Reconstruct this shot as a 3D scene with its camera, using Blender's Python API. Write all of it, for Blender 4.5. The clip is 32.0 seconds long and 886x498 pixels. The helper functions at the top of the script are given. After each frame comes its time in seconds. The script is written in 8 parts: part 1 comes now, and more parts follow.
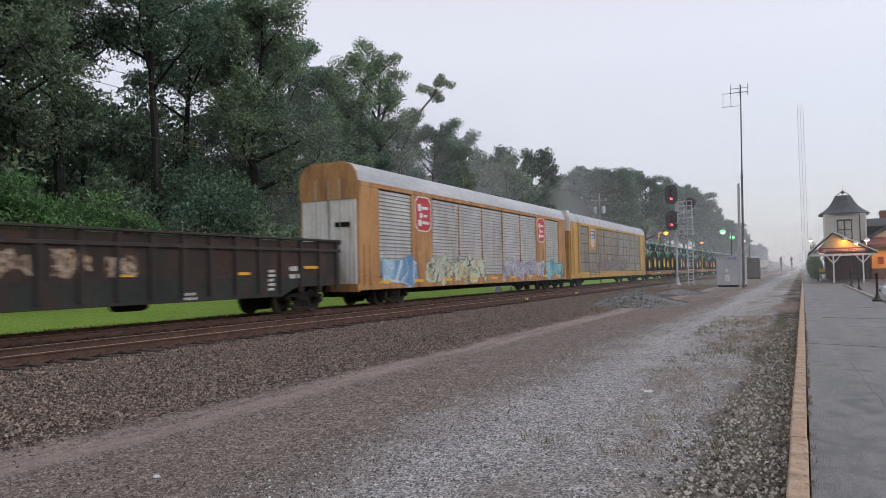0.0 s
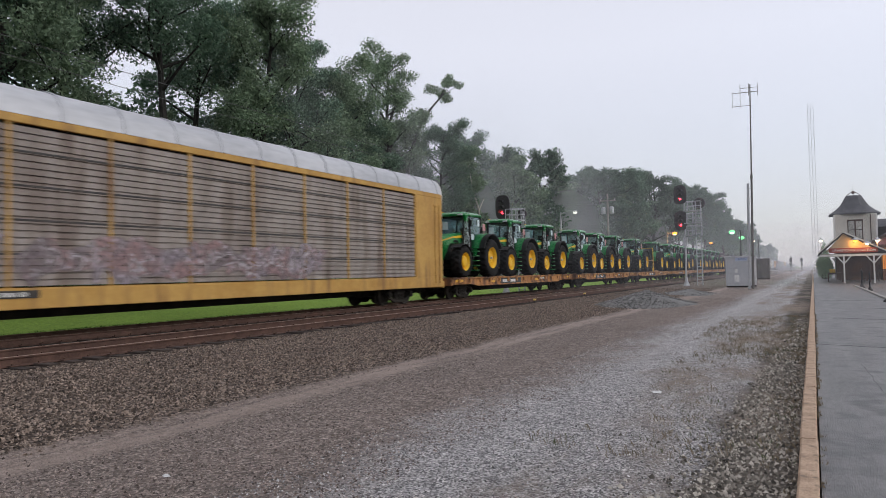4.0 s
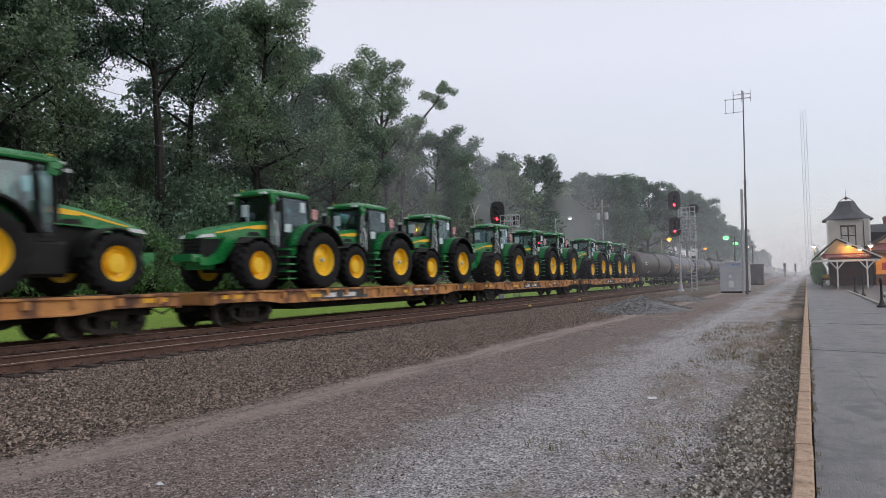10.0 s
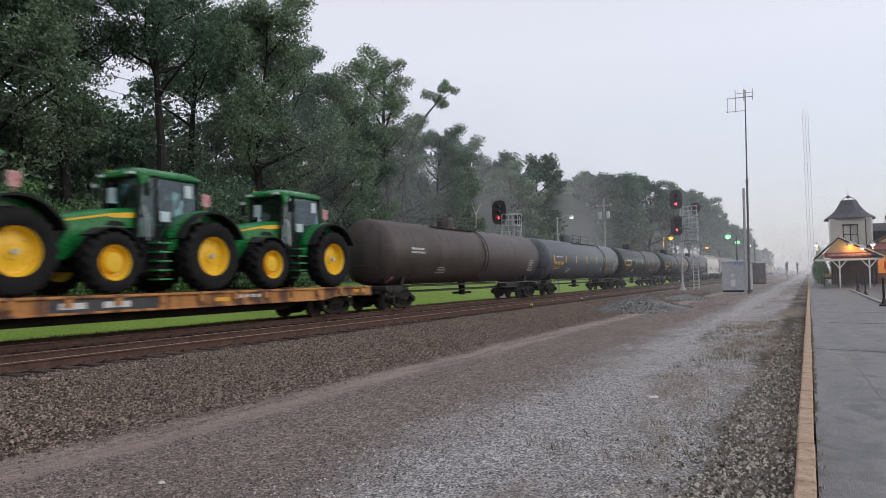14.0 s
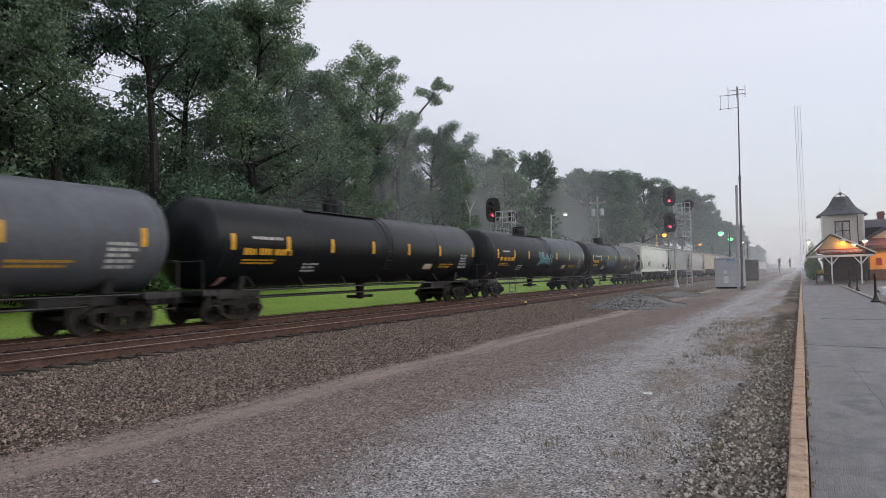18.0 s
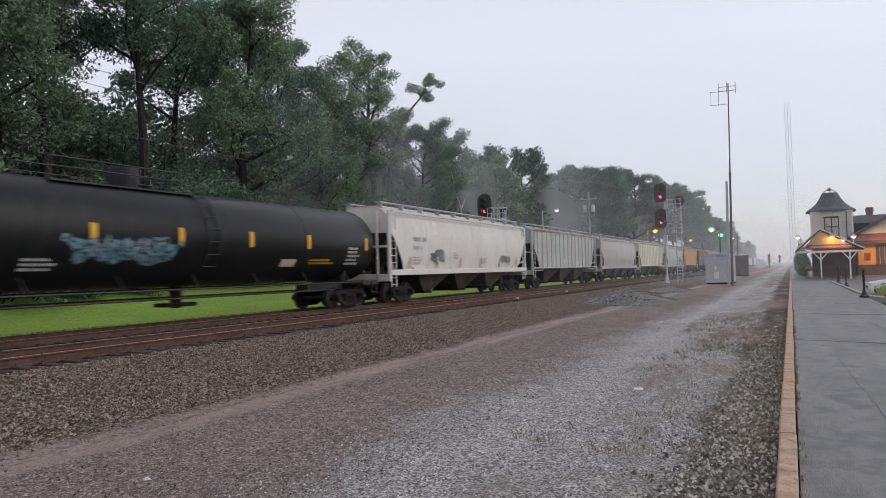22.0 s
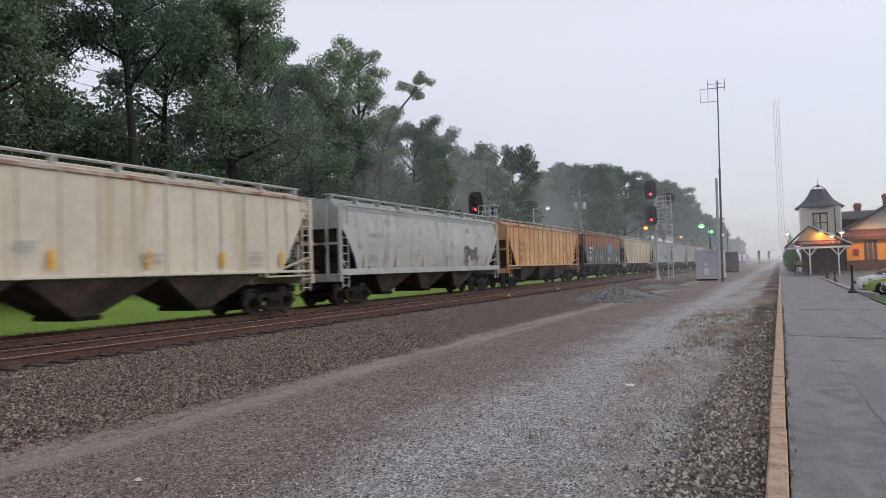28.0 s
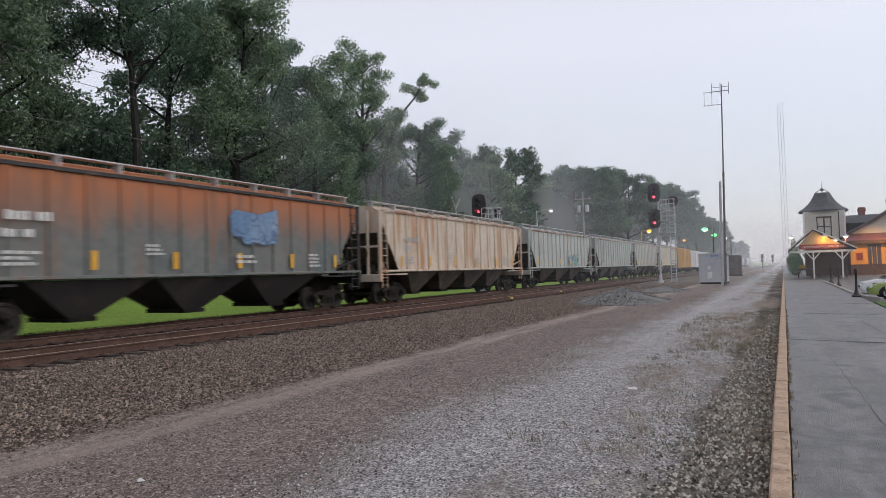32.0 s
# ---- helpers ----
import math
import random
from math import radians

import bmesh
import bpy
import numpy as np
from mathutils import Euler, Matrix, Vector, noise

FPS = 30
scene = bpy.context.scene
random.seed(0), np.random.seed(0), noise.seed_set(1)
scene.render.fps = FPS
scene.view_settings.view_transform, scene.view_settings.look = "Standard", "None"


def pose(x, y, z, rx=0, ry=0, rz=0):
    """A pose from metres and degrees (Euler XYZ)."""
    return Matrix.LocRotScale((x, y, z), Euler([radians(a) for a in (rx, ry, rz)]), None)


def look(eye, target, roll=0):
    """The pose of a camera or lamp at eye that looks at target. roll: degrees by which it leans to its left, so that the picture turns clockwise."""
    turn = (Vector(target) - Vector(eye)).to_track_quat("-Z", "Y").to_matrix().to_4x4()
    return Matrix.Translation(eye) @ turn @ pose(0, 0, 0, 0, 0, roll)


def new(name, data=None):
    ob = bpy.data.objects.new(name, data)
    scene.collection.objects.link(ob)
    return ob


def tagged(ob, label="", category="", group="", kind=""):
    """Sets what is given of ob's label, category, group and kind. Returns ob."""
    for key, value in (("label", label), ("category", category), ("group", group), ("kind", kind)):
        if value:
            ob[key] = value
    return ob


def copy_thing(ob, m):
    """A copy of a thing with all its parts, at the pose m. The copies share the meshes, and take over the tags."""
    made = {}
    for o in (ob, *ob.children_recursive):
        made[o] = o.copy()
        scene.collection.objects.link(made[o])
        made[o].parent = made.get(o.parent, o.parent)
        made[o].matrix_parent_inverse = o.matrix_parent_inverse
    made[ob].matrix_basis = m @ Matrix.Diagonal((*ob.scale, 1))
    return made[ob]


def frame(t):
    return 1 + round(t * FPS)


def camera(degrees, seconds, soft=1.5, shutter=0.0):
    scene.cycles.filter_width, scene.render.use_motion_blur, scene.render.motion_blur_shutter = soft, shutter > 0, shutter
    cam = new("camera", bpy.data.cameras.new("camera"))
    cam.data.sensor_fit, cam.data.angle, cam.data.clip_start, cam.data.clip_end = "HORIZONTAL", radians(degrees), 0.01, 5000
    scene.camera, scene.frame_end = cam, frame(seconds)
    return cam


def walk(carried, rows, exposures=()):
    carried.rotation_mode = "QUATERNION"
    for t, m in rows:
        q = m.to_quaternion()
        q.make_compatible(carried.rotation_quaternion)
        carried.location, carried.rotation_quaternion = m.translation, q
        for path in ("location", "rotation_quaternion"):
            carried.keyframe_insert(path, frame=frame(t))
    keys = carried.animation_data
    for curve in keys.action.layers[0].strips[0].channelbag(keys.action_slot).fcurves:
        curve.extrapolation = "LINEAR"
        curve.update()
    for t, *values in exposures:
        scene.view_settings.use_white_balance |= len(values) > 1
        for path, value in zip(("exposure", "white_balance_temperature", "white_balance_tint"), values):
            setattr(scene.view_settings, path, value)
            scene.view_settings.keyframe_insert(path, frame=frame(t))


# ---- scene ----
# ---------------------------------------------------------------- camera
EYE = (0.0, 0.0, 1.37)
cam = camera(65.03, 32.0, soft=0.4, shutter=0.45)
TURNS = [(0, 91.971, 1.109, 27.389), (0.5, 91.948, 1.022, 27.511), (1, 91.902, 1.15, 27.513), (1.5, 91.865, 1.148, 27.464), (2, 91.866, 1.105, 27.475), (2.5, 91.897, 0.915, 27.626), (3, 91.929, 0.958, 27.7), (3.5, 91.953, 0.995, 27.905), (5.5, 92.213, 1.261, 28.299), (6, 92.269, 1.229, 28.336), (6.5, 92.266, 1.296, 28.372), (7, 92.228, 1.282, 28.36), (7.5, 92.271, 1.217, 28.339), (8, 92.297, 1.18, 28.358), (8.5, 92.374, 1.165, 28.345), (9, 92.476, 1.209, 28.3), (9.5, 92.552, 1.253, 28.181), (10, 92.519, 1.207, 27.633), (10.5, 92.46, 1.063, 27.432), (11, 92.435, 1.021, 27.385), (11.5, 92.423, 0.973, 27.378), (12, 92.482, 1.085, 27.526), (12.5, 92.465, 0.934, 27.656), (13, 92.483, 0.985, 27.766), (13.5, 92.467, 1.093, 27.793), (14, 92.439, 1.212, 27.77), (14.5, 92.421, 1.183, 27.78), (16.5, 92.367, 1.271, 27.595), (17, 92.348, 1.256, 27.407), (17.5, 92.304, 1.33, 27.314), (18, 92.216, 1.374, 27.281), (18.5, 92.157, 1.38, 27.229), (19, 92.143, 1.285, 27.083), (19.5, 92.093, 1.324, 27.059), (20, 92.1, 1.401, 27.023), (20.5, 92.056, 1.255, 27.003), (21, 92.053, 1.473, 26.878), (21.5, 92.016, 1.358, 26.738), (22, 91.903, 1.514, 26.6), (22.5, 91.881, 1.44, 26.389), (23, 91.907, 1.495, 26.325), (23.5, 91.866, 1.393, 26.338), (24, 92.061, 0.983, 26.261), (24.5, 92.12, 0.907, 26.337), (25, 92.115, 1.078, 26.337), (25.5, 92.113, 1.108, 26.269), (27.5, 91.7, 1.745, 25.985), (28, 91.719, 1.851, 25.901), (28.5, 91.777, 1.843, 25.844), (29, 91.832, 1.81, 25.819), (29.5, 91.878, 1.68, 25.831), (30, 91.836, 1.462, 25.867), (30.5, 91.795, 1.418, 25.945), (31, 91.827, 1.562, 26.027), (31.5, 91.885, 1.601, 26.083), (32, 91.901, 1.583, 26.135)]
walk(cam, [(t, pose(*EYE, rx, ry, rz)) for t, rx, ry, rz in TURNS])

# ---------------------------------------------------------------- daylight: thick overcast at dawn
SUN_ELEV, SUN_ROT = 32.0, 70.0
world = bpy.data.worlds.new("overcast_sky")
scene.world = world
world.use_nodes = True
wn, wl = world.node_tree.nodes, world.node_tree.links
wn.clear()
w_out = wn.new("ShaderNodeOutputWorld")
w_sky = wn.new("ShaderNodeTexSky")
w_sky.sky_type, w_sky.sun_disc = "NISHITA", False
w_sky.sun_elevation, w_sky.sun_rotation = radians(SUN_ELEV), radians(SUN_ROT)
w_bg1 = wn.new("ShaderNodeBackground")
w_bg1.inputs["Strength"].default_value = 0.05
wl.new(w_sky.outputs[0], w_bg1.inputs["Color"])
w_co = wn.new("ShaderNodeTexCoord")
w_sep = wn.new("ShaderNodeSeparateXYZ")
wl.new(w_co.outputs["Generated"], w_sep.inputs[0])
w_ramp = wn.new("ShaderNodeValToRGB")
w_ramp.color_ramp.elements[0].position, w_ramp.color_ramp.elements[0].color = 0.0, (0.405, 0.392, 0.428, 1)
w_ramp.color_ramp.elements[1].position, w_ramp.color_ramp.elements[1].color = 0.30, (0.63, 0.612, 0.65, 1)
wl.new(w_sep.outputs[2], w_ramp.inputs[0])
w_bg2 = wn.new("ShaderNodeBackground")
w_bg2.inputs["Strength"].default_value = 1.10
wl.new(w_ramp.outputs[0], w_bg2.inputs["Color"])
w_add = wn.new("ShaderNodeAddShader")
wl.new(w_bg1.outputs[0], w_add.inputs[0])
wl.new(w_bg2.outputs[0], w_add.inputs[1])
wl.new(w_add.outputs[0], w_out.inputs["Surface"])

sun = new("sun", bpy.data.lights.new("sun", "SUN"))
sun.data.energy, sun.data.angle, sun.data.color = 0.5, radians(40), (1.0, 0.97, 0.93)
sun.matrix_world = look((0, 0, 60), (0 - 60 * math.cos(radians(SUN_ELEV)) * math.sin(radians(SUN_ROT)),
                                    0 - 60 * math.cos(radians(SUN_ELEV)) * math.cos(radians(SUN_ROT)), 60 - 60 * math.sin(radians(SUN_ELEV))))
scene.view_settings.exposure = 0.0

# ---------------------------------------------------------------- mesh and material tools
MESHES = {}


class Bag:
    """Collects vertices and faces for one mesh."""

    def __init__(self):
        self.v, self.f, self.m = [], [], []
        self.slot = 0

    def add(self, vs, fs):
        o = len(self.v)
        self.v += [tuple(p) for p in vs]
        self.f += [tuple(i + o for i in f) for f in fs]
        self.m += [self.slot] * len(fs)
        return self

    def box(self, x0, x1, y0, y1, z0, z1):
        return self.add([(x0, y0, z0), (x1, y0, z0), (x1, y1, z0), (x0, y1, z0), (x0, y0, z1), (x1, y0, z1), (x1, y1, z1), (x0, y1, z1)],
                        [(0, 3, 2, 1), (4, 5, 6, 7), (0, 1, 5, 4), (1, 2, 6, 5), (2, 3, 7, 6), (3, 0, 4, 7)])

    def prism(self, pts, axis, a, b, pts2=None):
        """A polygon (anticlockwise seen from +axis) drawn out from a to b. axis x: points are (y, z); y: (x, z); z: (x, y)."""
        n = len(pts)
        put = {"x": lambda p, h: (h, p[0], p[1]), "y": lambda p, h: (p[0], h, p[1]), "z": lambda p, h: (p[0], p[1], h)}[axis]
        vs = [put(p, a) for p in pts] + [put(p, b) for p in (pts2 or pts)]
        fs = [(i, (i + 1) % n, n + (i + 1) % n, n + i) for i in range(n)] + [tuple(reversed(range(n))), tuple(range(n, 2 * n))]
        if axis == "y":
            fs = [tuple(reversed(f)) for f in fs]
        return self.add(vs, fs)

    def beam(self, x0, x1, y0, y1, z0, z1, b=0.01):
        """A box with bevelled long edges."""
        d = {"x": x1 - x0, "y": y1 - y0, "z": z1 - z0}
        ax = max(d, key=d.get)
        (p0, p1), (q0, q1) = {"x": ((y0, y1), (z0, z1)), "y": ((x0, x1), (z0, z1)), "z": ((x0, x1), (y0, y1))}[ax]
        pts = [(p0 + b, q0), (p1 - b, q0), (p1, q0 + b), (p1, q1 - b), (p1 - b, q1), (p0 + b, q1), (p0, q1 - b), (p0, q0 + b)]
        a0, a1 = {"x": (x0, x1), "y": (y0, y1), "z": (z0, z1)}[ax]
        return self.prism(pts, ax, a0, a1)

    def tube(self, p0, p1, r0, r1=None, n=8, caps=True):
        r1 = r0 if r1 is None else r1
        p0, p1 = Vector(p0), Vector(p1)
        w = (p1 - p0).normalized()
        u = w.orthogonal().normalized()
        s = w.cross(u)
        vs = []
        for p, r in ((p0, r0), (p1, r1)):
            vs += [p + (u * math.cos(2 * math.pi * i / n) + s * math.sin(2 * math.pi * i / n)) * r for i in range(n)]
        fs = [(i, (i + 1) % n, n + (i + 1) % n, n + i) for i in range(n)]
        if caps:
            fs += [tuple(reversed(range(n))), tuple(range(n, 2 * n))]
        return self.add(vs, fs)

    def pipe(self, pts, r, n=6):
        for a, b in zip(pts, pts[1:]):
            self.tube(a, b, r, r, n)
        return self

    def lathe(self, prof, axis="x", at=(0, 0, 0), n=24):
        """A profile of (radius, height) turned about an axis."""
        vs, fs, k = [], [], len(prof)
        for i in range(n):
            c, s = math.cos(2 * math.pi * i / n), math.sin(2 * math.pi * i / n)
            for r, h in prof:
                p = {"x": (h, r * c, r * s), "y": (r * s, h, r * c), "z": (r * c, r * s, h)}[axis]
                vs.append((p[0] + at[0], p[1] + at[1], p[2] + at[2]))
        for i in range(n):
            for j in range(k - 1):
                a, b = i * k + j, ((i + 1) % n) * k + j
                fs.append((a, b, b + 1, a + 1))
        return self.add(vs, fs)

    def mesh(self, name, mats, smooth=35):
        me = bpy.data.meshes.new(name)
        me.from_pydata(self.v, [], self.f)
        for m in mats if isinstance(mats, (list, tuple)) else [mats]:
            me.materials.append(m)
        if any(self.m):
            me.polygons.foreach_set("material_index", self.m)
        if smooth:
            me.shade_smooth()
            me.set_sharp_from_angle(angle=radians(smooth))
        me.update()
        return me


def part(name, bag, material, parent=None, label="", at=None, smooth=35, key=None):
    """Links a bag as one mesh object, under a thing or a part. key: reuse one mesh for alike parts."""
    if key and key in MESHES:
        me = MESHES[key]
    else:
        me = bag.mesh(name, material, smooth) if isinstance(bag, Bag) else bag
        if key:
            MESHES[key] = me
    ob = new(name, me)
    if parent is not None:
        ob.parent = parent
    if at is not None:
        ob.matrix_basis = at
    if label:
        ob["label"] = label
    if name in ("stencil", "amber_stencil", "graffiti", "emblem_bars"):
        ob["kind"] = "stuff"
    return ob


def thing(name, label, category, at=None, group="", kind=""):
    ob = new(name)
    ob.empty_display_size = 0.2
    if at is not None:
        ob.matrix_basis = at
    return tagged(ob, label, category, group, kind)


def surf(name, c1, c2, scale=2.0, rough=0.7, metal=0.0, bump=0.2, bump_scale=40.0, streak=None, spot=None, vary=0.0, spec=0.4, stretch=(1, 1, 1), fade=None):
    """A worn surface: two colours mixed by noise at two scales, streaks that run down, spots, relief."""
    m = bpy.data.materials.new(name)
    m.use_nodes = True
    n, l = m.node_tree.nodes, m.node_tree.links
    b = n["Principled BSDF"]
    co = n.new("ShaderNodeTexCoord")
    mp = n.new("ShaderNodeMapping")
    mp.inputs["Scale"].default_value = stretch
    l.new(co.outputs["Object"], mp.inputs[0])
    big, small = n.new("ShaderNodeTexNoise"), n.new("ShaderNodeTexNoise")
    big.inputs["Scale"].default_value, big.inputs["Detail"].default_value = scale, 6
    small.inputs["Scale"].default_value, small.inputs["Detail"].default_value = scale * 9, 4
    for t in (big, small):
        l.new(mp.outputs[0], t.inputs["Vector"])
    avg = n.new("ShaderNodeMath")
    avg.operation = "MULTIPLY_ADD"
    avg.inputs[1].default_value = 0.4
    l.new(small.outputs[0], avg.inputs[0])
    sc = n.new("ShaderNodeMath")
    sc.operation, sc.inputs[1].default_value = "MULTIPLY", 0.6
    l.new(big.outputs[0], sc.inputs[0])
    l.new(sc.outputs[0], avg.inputs[2])
    rp = n.new("ShaderNodeValToRGB")
    rp.color_ramp.elements[0].position, rp.color_ramp.elements[0].color = 0.38, (*c1, 1)
    rp.color_ramp.elements[1].position, rp.color_ramp.elements[1].color = 0.62, (*c2, 1)
    l.new(avg.outputs[0], rp.inputs[0])
    col = rp.outputs[0]

    def over(col, fac_socket, colour):
        mx = n.new("ShaderNodeMix")
        mx.data_type = "RGBA"
        l.new(fac_socket, mx.inputs[0])
        l.new(col, mx.inputs[6])
        mx.inputs[7].default_value = (*colour, 1)
        return mx.outputs[2]

    def band(scales, lo, hi, detail=5):
        mq = n.new("ShaderNodeMapping")
        mq.inputs["Scale"].default_value = scales
        l.new(co.outputs["Object"], mq.inputs[0])
        t = n.new("ShaderNodeTexNoise")
        t.inputs["Scale"].default_value, t.inputs["Detail"].default_value = 1.0, detail
        l.new(mq.outputs[0], t.inputs["Vector"])
        r = n.new("ShaderNodeMapRange")
        r.inputs[1].default_value, r.inputs[2].default_value = lo, hi
        l.new(t.outputs[0], r.inputs[0])
        return r.outputs[0]

    if fade:
        # another paint or weathering towards the top, with a ragged edge
        sz = n.new("ShaderNodeSeparateXYZ")
        l.new(co.outputs["Object"], sz.inputs[0])
        wv = n.new("ShaderNodeMath")
        wv.operation, wv.inputs[1].default_value = "MULTIPLY_ADD", 1.6
        l.new(band((1.3, 1.3, 0.3), 0.0, 1.0), wv.inputs[0])
        l.new(sz.outputs[2], wv.inputs[2])
        fr = n.new("ShaderNodeMapRange")
        fr.inputs[1].default_value, fr.inputs[2].default_value = fade[1] + 0.8, fade[2] + 0.8
        l.new(wv.outputs[0], fr.inputs[0])
        col = over(col, fr.outputs[0], fade[0])
    if streak:
        col = over(col, band((2.5, 2.5, 0.35), *streak[1:]), streak[0])
    if spot:
        col = over(col, band((spot[3],) * 3, spot[1], spot[2], 8), spot[0])
    if vary:
        oi = n.new("ShaderNodeObjectInfo")
        r = n.new("ShaderNodeMapRange")
        r.inputs[3].default_value, r.inputs[4].default_value = 1 - vary, 1 + vary
        l.new(oi.outputs["Random"], r.inputs[0])
        hs = n.new("ShaderNodeHueSaturation")
        l.new(r.outputs[0], hs.inputs["Value"])
        l.new(col, hs.inputs["Color"])
        col = hs.outputs[0]
    l.new(col, b.inputs["Base Color"])
    rr = n.new("ShaderNodeMapRange")
    rr.inputs[3].default_value, rr.inputs[4].default_value = max(0.02, rough - 0.12), min(1, rough + 0.12)
    l.new(avg.outputs[0], rr.inputs[0])
    l.new(rr.outputs[0], b.inputs["Roughness"])
    b.inputs["Metallic"].default_value = metal
    b.inputs["Specular IOR Level"].default_value = spec
    if bump:
        t = n.new("ShaderNodeTexNoise")
        t.inputs["Scale"].default_value, t.inputs["Detail"].default_value = bump_scale, 5
        l.new(mp.outputs[0], t.inputs["Vector"])
        bp = n.new("ShaderNodeBump")
        bp.inputs["Strength"].default_value, bp.inputs["Distance"].default_value = bump, 0.02
        l.new(t.outputs[0], bp.inputs["Height"])
        l.new(bp.outputs[0], b.inputs["Normal"])
    return m


def glow(name, colour, strength):
    m = bpy.data.materials.new(name)
    m.use_nodes = True
    b = m.node_tree.nodes["Principled BSDF"]
    b.inputs["Base Color"].default_value = (*colour, 1)
    b.inputs["Emission Color"].default_value = (*colour, 1)
    b.inputs["Emission Strength"].default_value = strength
    return m


def foliage(name, c1, c2, c3):
    """Leaves: colour per leaf, some light coming through."""
    m = bpy.data.materials.new(name)
    m.use_nodes = True
    n, l = m.node_tree.nodes, m.node_tree.links
    b = n["Principled BSDF"]
    geo = n.new("ShaderNodeNewGeometry")
    rp = n.new("ShaderNodeValToRGB")
    rp.color_ramp.elements[0].color, rp.color_ramp.elements[1].color = (*c1, 1), (*c3, 1)
    e = rp.color_ramp.elements.new(0.55)
    e.color = (*c2, 1)
    l.new(geo.outputs["Random Per Island"], rp.inputs[0])
    co = n.new("ShaderNodeTexCoord")
    t = n.new("ShaderNodeTexNoise")
    t.inputs["Scale"].default_value = 0.5
    l.new(co.outputs["Object"], t.inputs["Vector"])
    oi = n.new("ShaderNodeObjectInfo")
    s = n.new("ShaderNodeMath")
    s.operation = "ADD"
    l.new(t.outputs[0], s.inputs[0])
    l.new(oi.outputs["Random"], s.inputs[1])
    r = n.new("ShaderNodeMapRange")
    r.inputs[1].default_value, r.inputs[2].default_value = 0.2, 1.8
    r.inputs[3].default_value, r.inputs[4].default_value = 0.6, 1.35
    l.new(s.outputs[0], r.inputs[0])
    hs = n.new("ShaderNodeHueSaturation")
    l.new(r.outputs[0], hs.inputs["Value"])
    l.new(rp.outputs[0], hs.inputs["Color"])
    l.new(hs.outputs[0], b.inputs["Base Color"])
    b.inputs["Roughness"].default_value = 0.6
    b.inputs["Specular IOR Level"].default_value = 0.25
    tr = n.new("ShaderNodeBsdfTranslucent")
    l.new(hs.outputs[0], tr.inputs["Color"])
    mx = n.new("ShaderNodeMixShader")
    mx.inputs[0].default_value = 0.30
    l.new(b.outputs[0], mx.inputs[1])
    l.new(tr.outputs[0], mx.inputs[2])
    l.new(mx.outputs[0], n["Material Output"].inputs["Surface"])
    return m


# ---------------------------------------------------------------- materials
RUST = (0.16, 0.07, 0.035)
M_BLACK = surf("weathered black steel", (0.018, 0.018, 0.019), (0.04, 0.038, 0.036), 0.8, 0.55, 0.0, 0.05, 30, streak=((0.07, 0.055, 0.045), 0.55, 0.75))
M_UNDER = surf("grimy running gear steel", (0.007, 0.0065, 0.006), (0.026, 0.022, 0.018), 3, 0.8, 0.0, 0.3, 50, spec=0.15)
M_TRUCK = surf("dusty cast truck steel", (0.010, 0.009, 0.008), (0.042, 0.036, 0.030), 2.5, 0.85, 0.0, 0.3, 50, spec=0.2)
M_WHEEL = surf("worn wheel steel", (0.022, 0.019, 0.017), (0.065, 0.056, 0.048), 6, 0.6, 0.4, 0.1, 60)
M_TREAD = surf("polished wheel tread", (0.45, 0.44, 0.42), (0.6, 0.58, 0.56), 20, 0.3, 1.0, 0.0)
M_GONDRIB = surf("dark gondola rib paint", (0.026, 0.022, 0.020), (0.05, 0.040, 0.035), 1.5, 0.8, 0, 0.2, 25)
M_GOND = surf("rusty brown gondola paint", (0.024, 0.016, 0.013), (0.070, 0.038, 0.027), 0.7, 0.8, 0, 0.2, 25, streak=((0.025, 0.022, 0.02), 0.45, 0.65))
M_GONDLOW = surf("grey gondola paint", (0.014, 0.018, 0.017), (0.032, 0.037, 0.034), 0.8, 0.8, 0, 0.2, 25, streak=((0.05, 0.03, 0.02), 0.5, 0.7))
M_ORANGE = surf("faded orange yellow paint", (0.36, 0.175, 0.065), (0.50, 0.275, 0.11), 0.7, 0.65, 0, 0.1, 25, streak=((0.22, 0.095, 0.045), 0.48, 0.70))
M_YELLOW = surf("faded railcar yellow paint", (0.44, 0.24, 0.055), (0.57, 0.345, 0.095), 0.7, 0.65, 0, 0.1, 25, streak=((0.24, 0.125, 0.05), 0.52, 0.74))
M_GALV = surf("galvanised louvre steel", (0.36, 0.36, 0.36), (0.50, 0.50, 0.50), 0.9, 0.5, 0.25, 0.05, 40, streak=((0.30, 0.26, 0.23), 0.5, 0.75))
M_GALVB = surf("stained brownish louvre steel", (0.24, 0.21, 0.19), (0.34, 0.30, 0.27), 0.9, 0.6, 0.2, 0.05, 40, streak=((0.16, 0.12, 0.10), 0.45, 0.7))
M_ROOF = surf("zinc roof sheet", (0.38, 0.39, 0.41), (0.52, 0.53, 0.55), 0.6, 0.45, 0.2, 0.05, 40, stretch=(1, 0.3, 1))
M_WHITEDOOR = surf("dirty white door paint", (0.66, 0.63, 0.57), (0.80, 0.77, 0.71), 0.8, 0.6, 0, 0.1, 25, streak=((0.33, 0.24, 0.16), 0.52, 0.7))
M_RED = surf("faded red paint", (0.42, 0.03, 0.04), (0.52, 0.06, 0.07), 4, 0.6, 0, 0.05)
M_WHITE = surf("white stencil paint", (0.6, 0.6, 0.58), (0.75, 0.75, 0.73), 6, 0.6, 0, 0.0)
M_WIRE = surf("grey wire", (0.08, 0.08, 0.08), (0.12, 0.12, 0.12), 3, 0.6, 0, 0.0)
